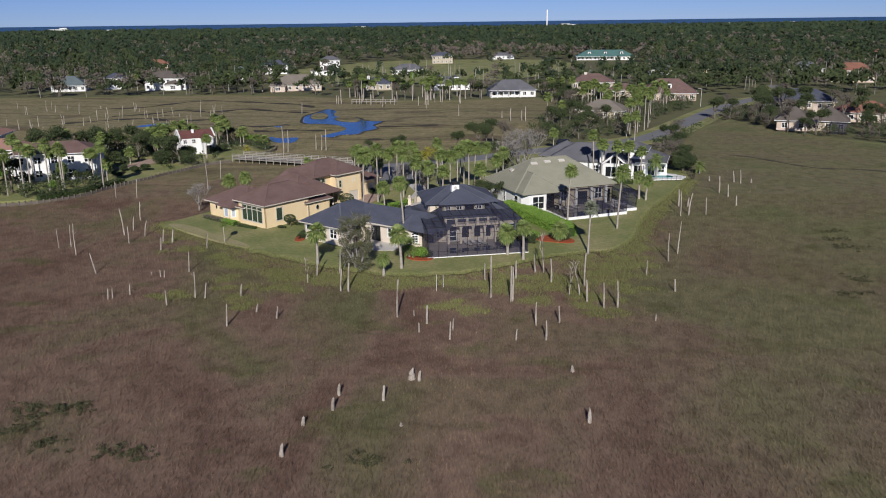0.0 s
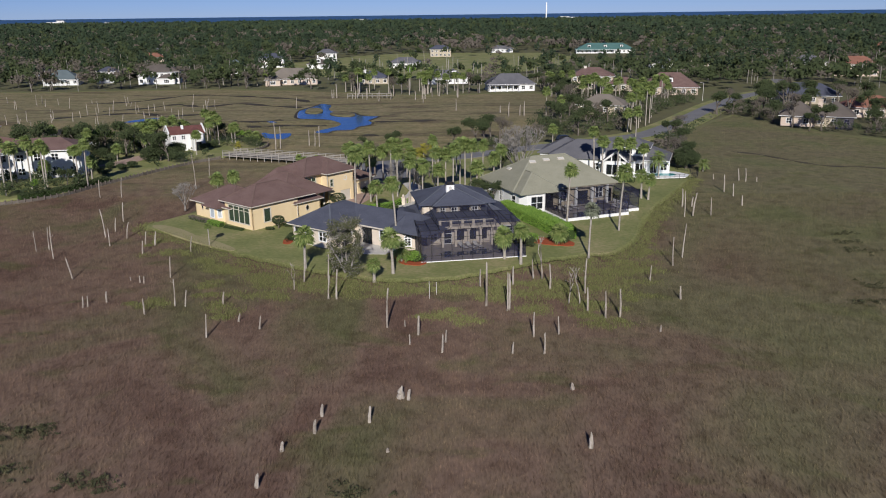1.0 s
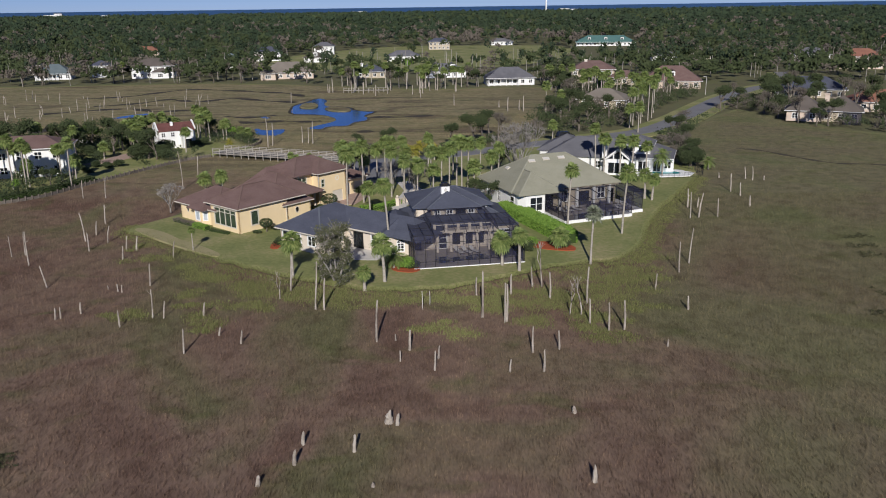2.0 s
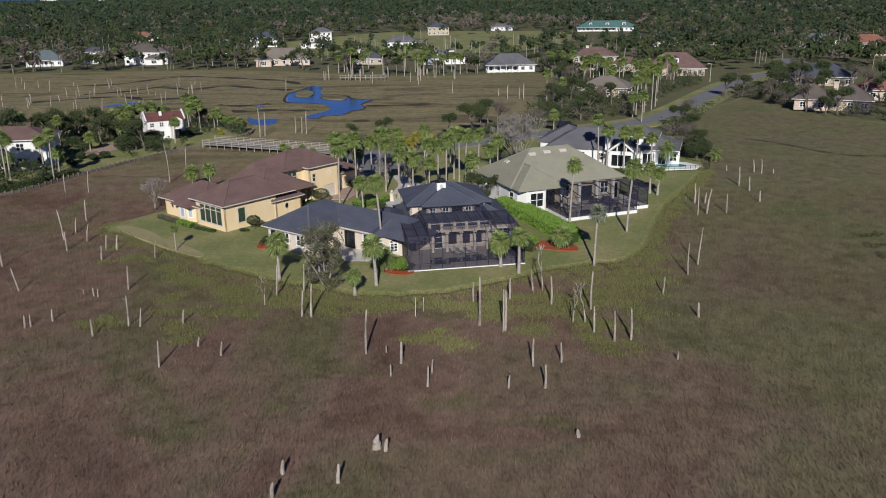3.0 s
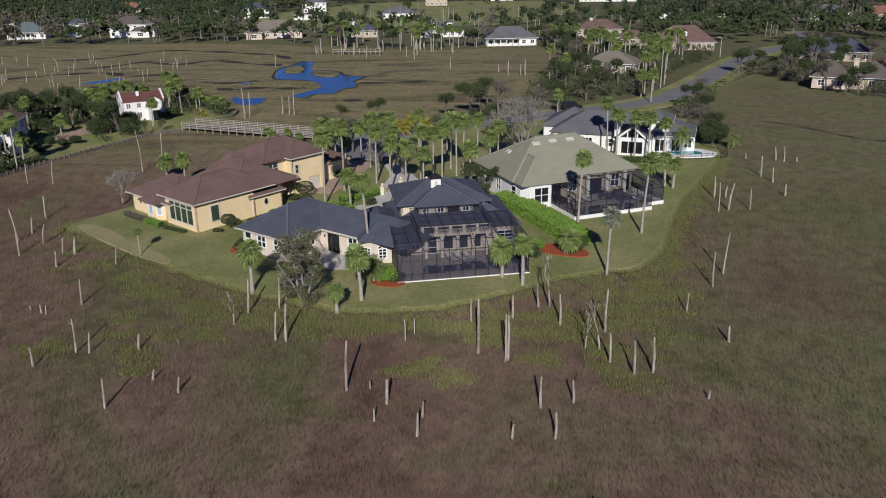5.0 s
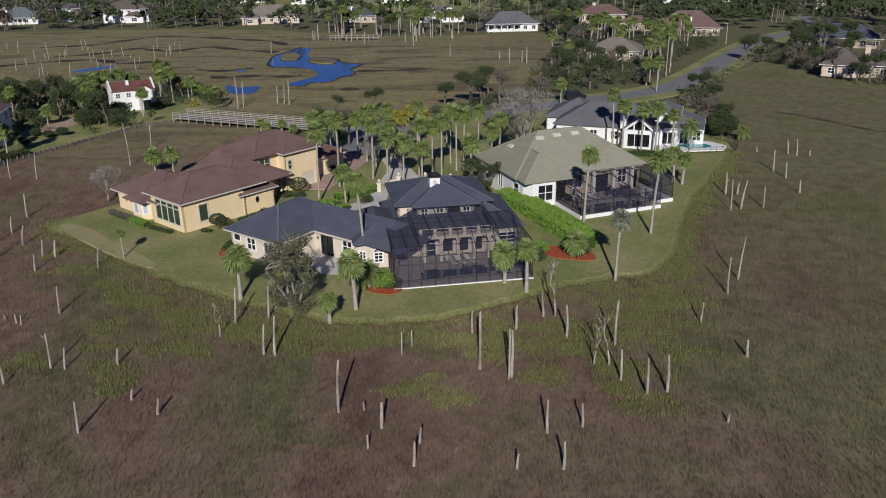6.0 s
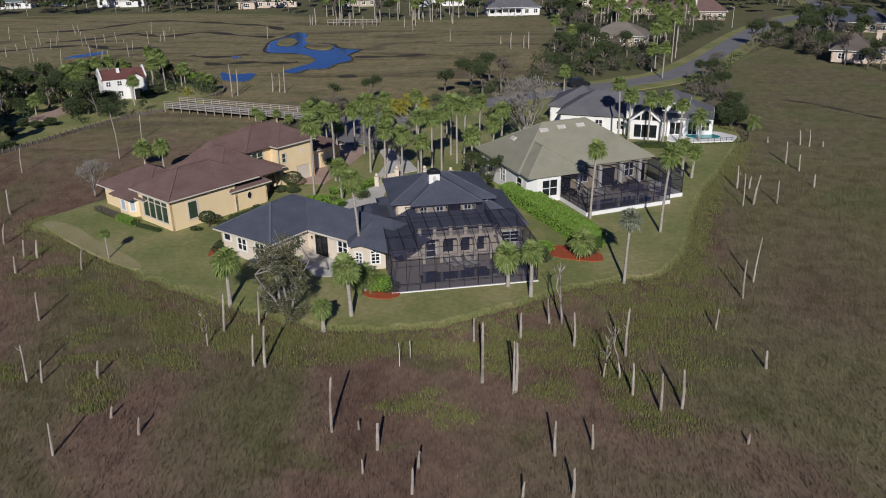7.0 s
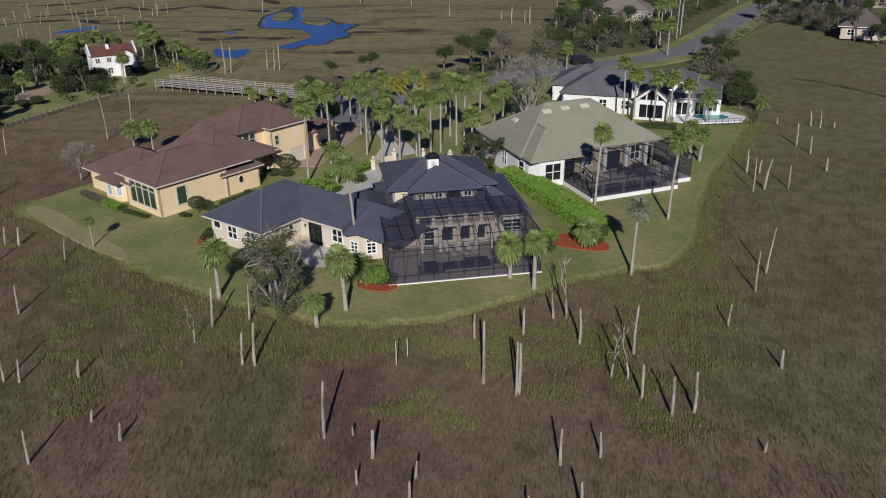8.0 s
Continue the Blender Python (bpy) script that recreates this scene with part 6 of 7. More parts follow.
FAR_HOUSES_WEST = [
    (-85, 400, 10, 24, 14, 1, M_PINK, M_TANROOF, "stone house with tan-grey hip roof", dict(pitch=0.6, wing=(-9, 7, 4))),
    (-155, 412, 12, 20, 12, 2, M_WHITE, M_GREYBROWN, "white two-storey house with brown roof", dict(wing=(4, 8, 3))),
    (-203, 408, 14, 16, 12, 1, M_WHITE, M_SLATEROOF, "white columned house with blue-grey roof", dict(porch=True, pitch=0.65)),
    (-184, 418, 10, 9, 8, 2, M_WHITE, M_DARKROOF, "narrow white house with dark roof", {}),
    (-126, 530, 10, 16, 11, 2, M_WHITE, M_DARKROOF, "white two-storey house with dark roof", dict(chimney=(6, M_WHITE))),
    (-132, 468, 10, 9, 9, 2, M_WHITE, M_SLATEROOF, "white house with blue-green roof", {}),
    (-92, 512, 8, 14, 10, 1, M_WHITE, M_GREYBROWN, "house with brown roof and white gable", dict(dormers=1)),
    (-100, 590, 8, 14, 10, 2, M_WHITE, M_GREYROOF, "white house far in the woods", {}),
    (-215, 560, 10, 16, 10, 2, M_PINK, M_TERRA, "tan house with reddish roof in the woods", {}),
    (-250, 470, 12, 14, 10, 1, M_WHITE, M_GREYROOF, "white house half hidden in the woods", {}),
    (-240, 640, 10, 14, 10, 2, M_WHITE, M_GREYROOF, "pale house far in the woods", {}),
    (-20, 640, 4, 16, 10, 2, M_TAN, M_DARKROOF, "dark-roofed house beyond the fairway", {}),
    (30, 700, 4, 18, 10, 1, M_WHITE, M_GREYROOF, "white house beyond the fairway", {}),
    (300, 600, -10, 18, 12, 2, M_PINK, M_TERRA, "house with red roof far in the woods", {}),
    (250, 700, -10, 18, 12, 2, M_WHITE, M_GREYROOF, "white house far in the woods", {})]
for x, y, rz, w, d, st, wm, rm, label, extra in FAR_HOUSES + FAR_HOUSES_WEST:
    villa(x, y, rz, w, d, st, wm, rm, label, **extra)
h = villa(112, 672, -6, 46, 18, 1, M_WHITE, M_TEALROOF, "long white clubhouse with a teal roof", 0.5, dormers=3, porch=True)

# hotel blocks and a mast near the sea
for x, y, w, hgt in ((-1290, 2560, 40, 18), (-1265, 2562, 24, 22), (-1110, 2540, 16, 15), (-330, 2570, 50, 16), (300, 2570, 30, 17), (330, 2575, 40, 15), (560, 2560, 26, 15), (800, 2570, 30, 15), (-700, 2560, 30, 15), (980, 2570, 40, 15)):
    t = thing("hotel_block", x, y, 0.3, 0, "white hotel block far off beside the sea", "building", "blocks by the sea")
    b = Build()
    b.box(-w / 2, -6, 0, w / 2, 6, hgt)
    part("wall", b, M_WHITE, t)
    b = Build()
    b.box(-w / 2 - 0.5, -6.5, hgt, w / 2 + 0.5, 6.5, hgt + 0.8)
    part("roof", b, M_TRIM, t)
    for k in range(int(hgt // 4)):
        b = Build()
        b.box(-w / 2 + 1, -6.1, 2 + 4 * k, w / 2 - 1, -6.0, 3.4 + 4 * k)
        part("window_band", b, M_GLASS, t)
b = Build()
b.tube([(0, 0, 0), (0, 0, 30), (0, 0, 58)], [2.6, 2.2, 1.8], 10)
m = single("mast", b, M_WHITE, "tall white mast standing over the far woods", "mast", smooth=True)
m.location = (229, 2400, 0)

# boardwalk over the inlet
bw = thing("boardwalk", 0, 0, 0, 0, "weathered grey timber boardwalk on posts with rails", "footbridge")
A0, A1 = Vector((-57.2, 192.6)), Vector((-25.8, 180.6))
d = (A1 - A0).normalized()
s = Vector((-d.y, d.x))
length = (A1 - A0).length
b = Build()
nb = 110
for i in range(nb):
    c = A0 + d * (length * (i + 0.5) / nb)
    b.beam((*(c - s * 2.3), 1.0 + 0.006 * (i % 3)), (*(c + s * 2.3), 1.0 + 0.006 * (i % 3)), length / nb * 0.94, 0.06)
tagged(part("deck", b, M_WOOD, bw), kind="stuff")
for side in (-2.25, 2.25):
    for i in range(18):
        c = A0 + d * (length * i / 17) + s * side
        b = Build()
        b.beam((*c, -0.4), (*c, 2.05), 0.15)
        part("post", b, M_WOOD, bw)
        if i:
            p = A0 + d * (length * (i - 1) / 17) + s * side
            for z in (1.35, 1.7, 2.05):
                b = Build()
                b.beam((*p, z), (*c, z), 0.16 if z > 2 else 0.09, 0.07 if z > 2 else 0.13)
                part("rail", b, M_WOOD, bw)
    b = Build()
    b.beam((*(A0 + s * side * 0.9), 0.85), (*(A1 + s * side * 0.9), 0.85), 0.12, 0.25)
    part("stringer", b, M_WOOD, bw)
# second small boardwalk far off
bw = thing("boardwalk", 0, 0, 0, 0, "distant timber boardwalk on posts at the wood's edge", "footbridge")
b = Build()
b.box(-48, 330, 0.9, -30, 332, 1.05)
part("deck", b, M_WOOD, bw)
for i in range(10):
    b = Build()
    b.beam((-48 + 2 * i, 330, -0.2), (-48 + 2 * i, 330, 1.9), 0.2)
    part("post", b, M_WOOD, bw)
b = Build()
b.beam((-48, 330, 1.9), (-30, 330, 1.9), 0.14)
part("rail", b, M_WOOD, bw)

# timber bulkhead along the hammock
fe = thing("bulkhead", 0, 0, 0, 0, "low timber retaining fence along the marsh edge", "fence")
pts = curve_line([(-92, 141.5), (-84.5, 143.5), (-77.8, 149.5), (-74, 160), (-70.6, 168.4), (-66.6, 178), (-62.4, 186.2), (-58.5, 190.2)], 8)
for i, p in enumerate(pts):
    b = Build()
    b.beam((*p, -0.3), (*p, 0.85), 0.24)
    part("post", b, M_BARK, fe)
    if i:
        b = Build()
        b.beam((*pts[i - 1], 0.3), (*p, 0.3), 0.1, 0.6)
        part("plank", b, M_BARK, fe)
fe = thing("bulkhead", 0, 0, 0, 0, "low timber retaining fence behind the boardwalk", "fence")
pts = curve_line([(-57, 196.5), (-53.4, 202), (-51.6, 208), (-52.5, 213)], 6)
for i, p in enumerate(pts):
    b = Build()
    b.beam((*p, -0.3), (*p, 0.85), 0.2)
    part("post", b, M_BARK, fe)
    if i:
        b = Build()
        b.beam((*pts[i - 1], 0.3), (*p, 0.3), 0.1, 0.5)
        part("plank", b, M_BARK, fe)


# parked vehicles
def car(x, y, rz, material, label, boxy=True):
    c = thing("car", x, y, 0.5, rz, label, "car", "parked cars")
    b = Build()
    prof = [(-2.3, 0.35), (-2.35, 0.85), (-2.1, 1.0), (-1.9, 1.75), (-1.7, 1.85), (0.5, 1.85), (0.75, 1.7), (1.15, 1.1), (2.2, 0.95), (2.35, 0.7), (2.3, 0.35)]
    n = len(prof)
    b.v += [(px, -0.92 if pz < 1.1 else -0.78, pz) for px, pz in prof] + [(px, 0.92 if pz < 1.1 else 0.78, pz) for px, pz in prof]
    b.f += [(i, (i + 1) % n, n + (i + 1) % n, n + i) for i in range(n)] + [tuple(range(n)), tuple(range(n, 2 * n))]
    part("body", b, material, c)
    for sx in (-1.4, 1.45):
        for sy in (-0.85, 0.85):
            b = Build()
            b.tube([(sx, sy - 0.11, 0.34), (sx, sy + 0.11, 0.34)], [0.34, 0.34], 14)
            part("wheel", b, M_RUBBER, c)
    for sy in (-0.86, 0.86):
        b = Build()
        k = 0.008 if sy > 0 else -0.008
        b.face((-1.75, sy * 0.95 + k, 1.15), (0.95, sy * 0.95 + k, 1.15), (0.55, sy * 0.91 + k, 1.7), (-1.7, sy * 0.91 + k, 1.7))
        part("side_window", b, M_GLASS, c)
    b = Build()
    b.face((1.13, -0.7, 1.14), (1.13, 0.7, 1.14), (0.78, 0.66, 1.68), (0.78, -0.66, 1.68))
    part("windscreen", b, M_GLASS, c)
    return c


car(25.7, 209.3, 16, M_DARKCARPANE, "black estate car parked on the street")

# ---- planting ----
YARD_OAKS = [(7.1, 163.4, 0.8), (4.7, 198, 0.9), (2.3, 206, 0.9), (8.5, 203, 1.0), (-3.0, 203, 0.7), (6.5, 214, 0.9), (-17.7, 198, 0.6), (-24.7, 191, 0.55), (-20.5, 163.5, 0.95), (-19, 168, 0.8), (27.9, 237.6, 0.9), (32.3, 240, 1.0), (34.6, 232.4, 0.9), (38.3, 241.9, 0.9), (33.5, 264.5, 0.9), (30.7, 222, 0.8), (27.1, 255, 0.8), (42.9, 246.8, 0.9), (37, 290, 1.0), (41, 305, 0.9), (40, 325, 1.0), (33, 300, 0.8), (62, 300, 1.0), (66, 318, 1.0), (48, 330, 1.1), (6.5, 150.5, 0.55), (99, 228, 0.9), (114, 230, 0.8), (94, 236, 0.9), (-78.5, 194.5, 0.7), (-82.5, 193, 0.8)]
for i, (x, y, sc) in enumerate(YARD_OAKS):
    tree(OAKS[i % 4] if i % 5 != 3 else BROWNS[i % 2], x, y, sc * 1.15, label="dark green oak in a yard" if i % 5 != 3 else "twiggy grey-brown winter tree in a yard", group="yard trees")
THICKET = [(46.5, 181.8, 0.62), (48.3, 178, 0.6), (47.6, 173.8, 0.5), (50.2, 187, 0.6), (52.5, 196, 0.65), (52.9, 210.5, 0.65), (57.2, 216, 0.7), (81.5, 266, 0.9), (86.5, 266, 0.8), (91, 254, 0.8), (92, 246, 0.75), (96, 228.9, 0.6), (100, 252, 0.9), (98, 270, 1.0), (108, 280, 1.0), (90, 283, 0.8), (112, 224, 0.7), (118, 216, 0.8), (126, 224, 0.9), (135, 235, 1.0), (140, 215, 0.9)]
for i, (x, y, sc) in enumerate(THICKET):
    tree(OAKS[(i + 1) % 4] if i % 3 else BROWNS[i % 2], x, y, sc * 1.25, label="dark evergreen tree at the marsh edge" if i % 3 else "brown-green scrub tree at the marsh edge", group="trees at the marsh edge")
ISLE = [(-71.8, 187.2, 0.72), (-69.6, 186.2, 0.66), (-73.8, 188.4, 0.7), (-82.7, 198.9, 0.7), (-88, 206, 0.8), (-92, 203, 0.8), (-96, 197, 0.8), (-80.3, 208, 0.7), (-84, 212, 0.7), (-64, 214.5, 0.5), (-68, 217, 0.6), (-60, 214.2, 0.45), (-95.1, 184.1, 0.75), (-100, 190, 0.9), (-104, 196, 0.8), (-89, 182, 0.6), (-76, 216, 0.6), (-98, 158, 0.6), (-104, 150, 0.7), (-110, 160, 0.9), (-118, 172, 0.9), (-78, 163.5, 0.4), (-80, 158, 0.4), (-83, 152, 0.4)]
for i, (x, y, sc) in enumerate(ISLE):
    tree(OAKS[(i * 3) % 4] if i % 6 != 5 else BRIGHTS[i % 2], x, y, sc * 1.35, label="dense green tree on the hammock", group="trees on the hammock")
for x, y, sc in ((-28.5, 425, 1.3), (4, 380, 0.9), (-32, 392, 1.0)):
    tree(BRIGHTS[0], x, y, sc, label="bright green tree among the far houses", group="yard trees")
tree(BROWNS[0], -10.2, 158, 0.55, label="low pinkish bare tree in the yard")
tree(BARE_T, -49.0, 137.5, 0.5, label="small leafless tree behind the yellow house")
isle = random.Random(44)
for i in range(110):
    x, y = isle.uniform(-150, -76), isle.uniform(128, 222)
    if not inside(np.array([x]), np.array([y]), ISLAND)[0] or (-84 < x < -62 and 176 < y < 212) or (y > 160 and y < 184 and -104 < x < -80):
        continue
    if isle.random() < 0.5:
        palm(x, y, isle.uniform(4, 8.5), 0.1, label="cabbage palm on the hammock", group="palms")
    else:
        tree(OAKS[i % 4], x, y, isle.uniform(0.7, 1.15), label="dense green tree on the hammock", group="trees on the hammock")
for x, y in ((-96, 154), (-92, 151), (-88, 150), (-85.5, 155), (-99, 157), (-102, 153), (-106, 158), (-81.5, 152.5), (-109, 152), (-94, 158.5)):
    palm(x, y, isle.uniform(7.5, 10.5), 0.1, label="cabbage palm before the white houses", group="palms")
far_palm = random.Random(14)
for i in range(20):
    x = far_palm.uniform(-52, 2)
    palm(x, far_palm.uniform(338, 366), far_palm.uniform(6, 10), 0.0, r=0.2, label="cabbage palm at the wood's edge", size=1.15, group="far palms")
for i in range(30):
    palm(far_palm.uniform(40, 75), far_palm.uniform(285, 330), far_palm.uniform(5, 10), 0.0, r=0.2, label="cabbage palm among far yards", size=1.1, group="far palms")

for x, y, sc in ((4.6, 139.8, 0.62), (2.4, 143.5, 0.6), (3.8, 136.6, 0.45), (-22.2, 162.5, 0.9), (-24.5, 171.5, 0.8), (-7.5, 165.5, 0.5)):
    tree(OAKS[int(x * 10) % 4], x, y, sc, label="dark green tree between the houses", group="yard trees")
for i, (x, y) in enumerate(((104, 256), (110, 264), (116, 251), (123, 252), (112, 286), (118, 283), (126, 281), (133, 275), (104, 291), (97, 263), (129, 246), (135, 251), (121, 242), (140, 262), (114, 292), (130, 290))):
    tree(OAKS[i % 4] if i % 4 != 2 else BROWNS[i % 2], x, y, 1.15 + 0.1 * (i % 3), label="large dark tree before the far houses", group="yard trees")
# topiary and beds by the yellow house
bush(-29.6, 124.6, 1.0, 1.35, trunk=0.75, clipped=True, label="clipped round topiary on a short stem")
bush(-24.3, 128.3, 1.0, 1.5, trunk=0.3)
bush(-22.4, 139.6, 1.4, 1.7, trunk=0.7, clipped=True, label="clipped round topiary beside the garage")
bush(-23.8, 138.2, 0.9, 0.9, clipped=True)
bush(-22.0, 138.0, 0.9, 0.8, clipped=True)
bush(-28.2, 125.6, 0.9, 0.7)
bush(-30.8, 123.6, 0.8, 0.6)


def hedge(name, line, width, height, material, label, n, z=0.35, size=0.13, top=1.0):
    """A clipped hedge of small leaves along a line."""
    rnd = random.Random(len(line) + n)
    v, f = [], []
    P = [Vector(p) for p in curve_line(line, 8)]
    for _ in range(n):
        i = rnd.randrange(len(P) - 1)
        c = P[i].lerp(P[i + 1], rnd.random())
        dd = (P[i + 1] - P[i]).normalized()
        u, w = rnd.uniform(-1, 1), rnd.random()
        k = rnd.random()
        if k < 0.55:
            w = 1.0 - 0.08 * rnd.random() - 0.12 * u * u
        else:
            u = math.copysign(1.0 - 0.1 * rnd.random(), u)
        q = c + Vector((-dd.y, dd.x)) * (u * width / 2)
        leaf_points(v, f, rnd, (q.x, q.y, w * height + rnd.gauss(0, 0.04)), 0.1, 1, size)
    t = thing(name, 0, 0, z, 0, label, "hedge")
    o = new("foliage", fast_mesh("foliage", v, f, material))
    o.parent = t
    b = Build()
    for i in range(len(P) - 1):
        b.beam((*P[i], height * 0.42), (*P[i + 1], height * 0.42), width * 0.86, height * 0.84)
    part("core", b, M_LEAFCORE, t)
    return t


hedge("hedge", [(7.0, 136.6), (9.6, 131.5), (12.2, 125.8), (14.6, 120.2), (15.0, 117.6)], 3.2, 1.7, M_LEAFBRIGHT, "broad bright green clipped hedge between the houses", 20000, size=0.13)
hedge("hedge", [(-46.0, 131.3), (-43.5, 129.2), (-41.6, 127.9)], 0.9, 0.6, M_LEAFBROWN, "low russet hedge along the yellow wall", 1300, size=0.09)
hedge("hedge", [(-41.6, 127.6), (-39.0, 125.6)], 1.0, 0.75, M_LEAFBRIGHT, "low bright green hedge along the yellow wall", 1500, size=0.09)
hedge("hedge", [(-38.4, 125.2), (-35.0, 123.2)], 0.6, 0.4, M_LEAF, "low dark planting below the tall windows", 700, size=0.09)
hedge("hedge", [(-27.4, 126.4), (-24.6, 130.2)], 0.9, 0.8, M_LEAF, "clipped green hedge along the side wall", 1300, size=0.09)
hedge("hedge", [(-20.5, 131.6), (-17.6, 133.6), (-14.5, 131.4)], 1.6, 1.0, M_LEAFBRIGHT, "green hedge behind the dark roof", 2200, size=0.12)
hedge("hedge", [(-16.8, 137.0), (-13.5, 138.4), (-10.8, 142.0)], 1.4, 0.9, M_LEAFBRIGHT, "green hedge beside the driveway", 1800, size=0.12)
bush(47.0, 172.5, 2.8, 4.0, M_LEAF, label="dark evergreen thicket beside the pool terrace", leaves=3000)
bush(49.4, 177.0, 2.6, 4.4, M_LEAF, label="dark evergreen thicket beside the pool terrace", leaves=3000)
bush(44.6, 176.5, 2.4, 4.4, M_LEAFBROWN, label="russet winter thicket beside the pool terrace", leaves=2600)
palm(50.4, 171.2, 1.6, 0.0, CROWN_FEATHER[0], 0.8, label="low feathery palm beside the thicket", skirt=False)
bush(20.0, 151.5, 1.6, 2.4, M_LEAF, label="dense shrub behind the green roof", leaves=1000)
hedge("hedge", [(24.5, 156.0), (29.0, 160.0), (33.5, 159.0)], 1.6, 0.8, M_LEAF, "dark hedge before the white house", 1800, size=0.12)
hedge("hedge", [(-83.5, 146.5), (-78.2, 153.5), (-74.2, 163.5)], 1.8, 1.0, M_LEAF, "dark green hedge along the bulkhead", 3000, size=0.14)
bush(-7.3, 107.0, 1.5, 1.6, M_LEAFBRIGHT, label="dense green shrub in red mulch", leaves=600)
bush(-6.2, 106.6, 1.1, 1.2, M_LEAF, label="dense green shrub in red mulch", leaves=400)
bush(-25.8, 117.0, 1.1, 1.6, M_LEAF, label="dark shrub at the corner of the wing", leaves=400)
bush(9.2, 113.8, 1.3, 1.8, M_LEAF, label="shrub beside the screened pool", leaves=500)
bush(10.0, 116.4, 1.2, 1.5, M_LEAFBRIGHT, label="shrub beside the screened pool", leaves=400)
bush(14.6, 115.9, 1.2, 1.3, M_LEAF, label="shrub under the stout palm", leaves=400)
for x, y in ((-15.6, 132.6), (-12.0, 135.0), (-18.8, 150.2), (-3.2, 130.5), (2.2, 132.5), (4.5, 137.5), (5.6, 143.0), (-1.0, 143.5), (-79, 171), (-77, 169), (-81, 174)):
    bush(x, y, 1.1, 1.4, M_LEAF, label="round green shrub in the yard", leaves=260)
flat("mulch_bed", smooth_outline([(-9.6, 109.0), (-9.3, 107.2), (-8.4, 105.5), (-7.0, 104.9), (-5.7, 105.0), (-5.2, 106.4), (-7.0, 108.6)], 4, 0.05), 0.5, M_MULCH, "red mulch bed round shrubs", "flower bed")
flat("mulch_bed", smooth_outline([(10.2, 116.0), (11.6, 114.8), (14.2, 113.9), (15.9, 114.2), (15.6, 116.4), (12.4, 118.2), (10.6, 118.0)], 4, 0.05), 0.5, M_MULCH, "red mulch bed beneath the hedge and palm", "flower bed")
flat("mulch_bed", smooth_outline([(-27.2, 118.6), (-27.0, 115.9), (-26.0, 115.4), (-25.7, 117.0), (-26.4, 118.8)], 4, 0.05), 0.5, M_MULCH, "red mulch bed at the wing's corner", "flower bed")

# leafless snags with limbs
for x, y, sz in ((12.3, 91.1, 0.34), (13.5, 90.9, 0.36), (10.0, 100.5, 0.44), (-21.3, 96.4, 0.3)):
    t = tree(DEADLIMB, x, y, sz, -0.1, "dead pale tree with bare forked limbs in the marsh", "dead trunks in the marsh", "dead_tree")
# white marker pipes
for x, y, hh in ((-4.2, 93.0, 2.2), (-3.4, 94.3, 1.7)):
    b = Build()
    b.tube([(0, 0, -0.2), (0.03, 0, hh * 0.6), (0.0, 0, hh)], [0.045, 0.04, 0.035], 6)
    o = single("marker_pole", b, M_CONC, "thin white marker pole in the marsh", "pole")
    o.location = (x, y, 0)
# loungers and tables on the screened decks
def lounger(x, y, rz, z=0.43):
    t = thing("sun_lounger", x, y, z, rz, "dark-framed sun lounger with a pale sling on the pool deck", "lounger", "loungers by the pool")
    b = Build()
    b.box(-0.32, -0.95, 0.28, 0.32, 0.4, 0.34)
    part("seat", b, M_CONC, t)
    b = Build()
    b.beam((0, 0.38, 0.32), (0, 0.98, 0.75), 0.62, 0.05)
    part("backrest", b, M_CONC, t)
    for lx in (-0.28, 0.28):
        for ly in (-0.85, 0.35):
            b = Build()
            b.beam((lx, ly, 0), (lx, ly, 0.3), 0.05)
            part("leg", b, M_BRONZE, t)


def patio_table(x, y, z=0.43):
    t = thing("patio_table", x, y, z, 0, "round dark patio table on the pool deck", "table")
    b = Build()
    b.tube([(0, 0, 0.7), (0, 0, 0.74)], [0.6, 0.6], 16)
    part("tabletop", b, M_BRONZE, t)
    b = Build()
    b.tube([(0, 0, 0.0), (0, 0, 0.06), (0, 0, 0.7)], [0.3, 0.06, 0.05], 10)
    part("pedestal", b, M_BRONZE, t)
    for k in range(4):
        a = k * math.pi / 2 + 0.4
        c = thing("patio_chair", x + 0.95 * math.cos(a), y + 0.95 * math.sin(a), z, math.degrees(a) - 90, "dark metal patio chair beside the table", "chair", "patio chairs")
        b = Build()
        b.box(-0.25, -0.25, 0.4, 0.25, 0.25, 0.45)
        part("seat", b, M_BRONZE, c)
        b = Build()
        b.box(-0.25, 0.21, 0.45, 0.25, 0.25, 0.95)
        part("backrest", b, M_BRONZE, c)
        for lx in (-0.22, 0.22):
            for ly in (-0.22, 0.22):
                b = Build()
                b.beam((lx, ly, 0), (lx, ly, 0.4), 0.04)
                part("leg", b, M_BRONZE, c)


gh = pose(16.0, 127.8, 0, 0, 0, 22.5)
for lx, ly in ((3.2, 6.6), (4.6, 6.8), (6.0, 6.9), (12.9, 4.4), (13.8, 5.2)):
    p = gh @ Vector((lx, ly, 0))
    lounger(p.x, p.y, 22.5 + lx * 3)
for lx, ly in ((9.4, 7.2), (2.4, 8.0)):
    p = gh @ Vector((lx, ly, 0))
    patio_table(p.x, p.y)
dh = pose(-6.5, 114.4, 0, 0, 0, 11.5)
for lx, ly in ((5.9, -2.6), (7.0, -2.7), (8.1, -2.6)):
    p = dh @ Vector((lx, ly, 0))
    lounger(p.x, p.y, 10 + lx * 4)
p = dh @ Vector((11.6, -2.2, 0))
patio_table(p.x, p.y)

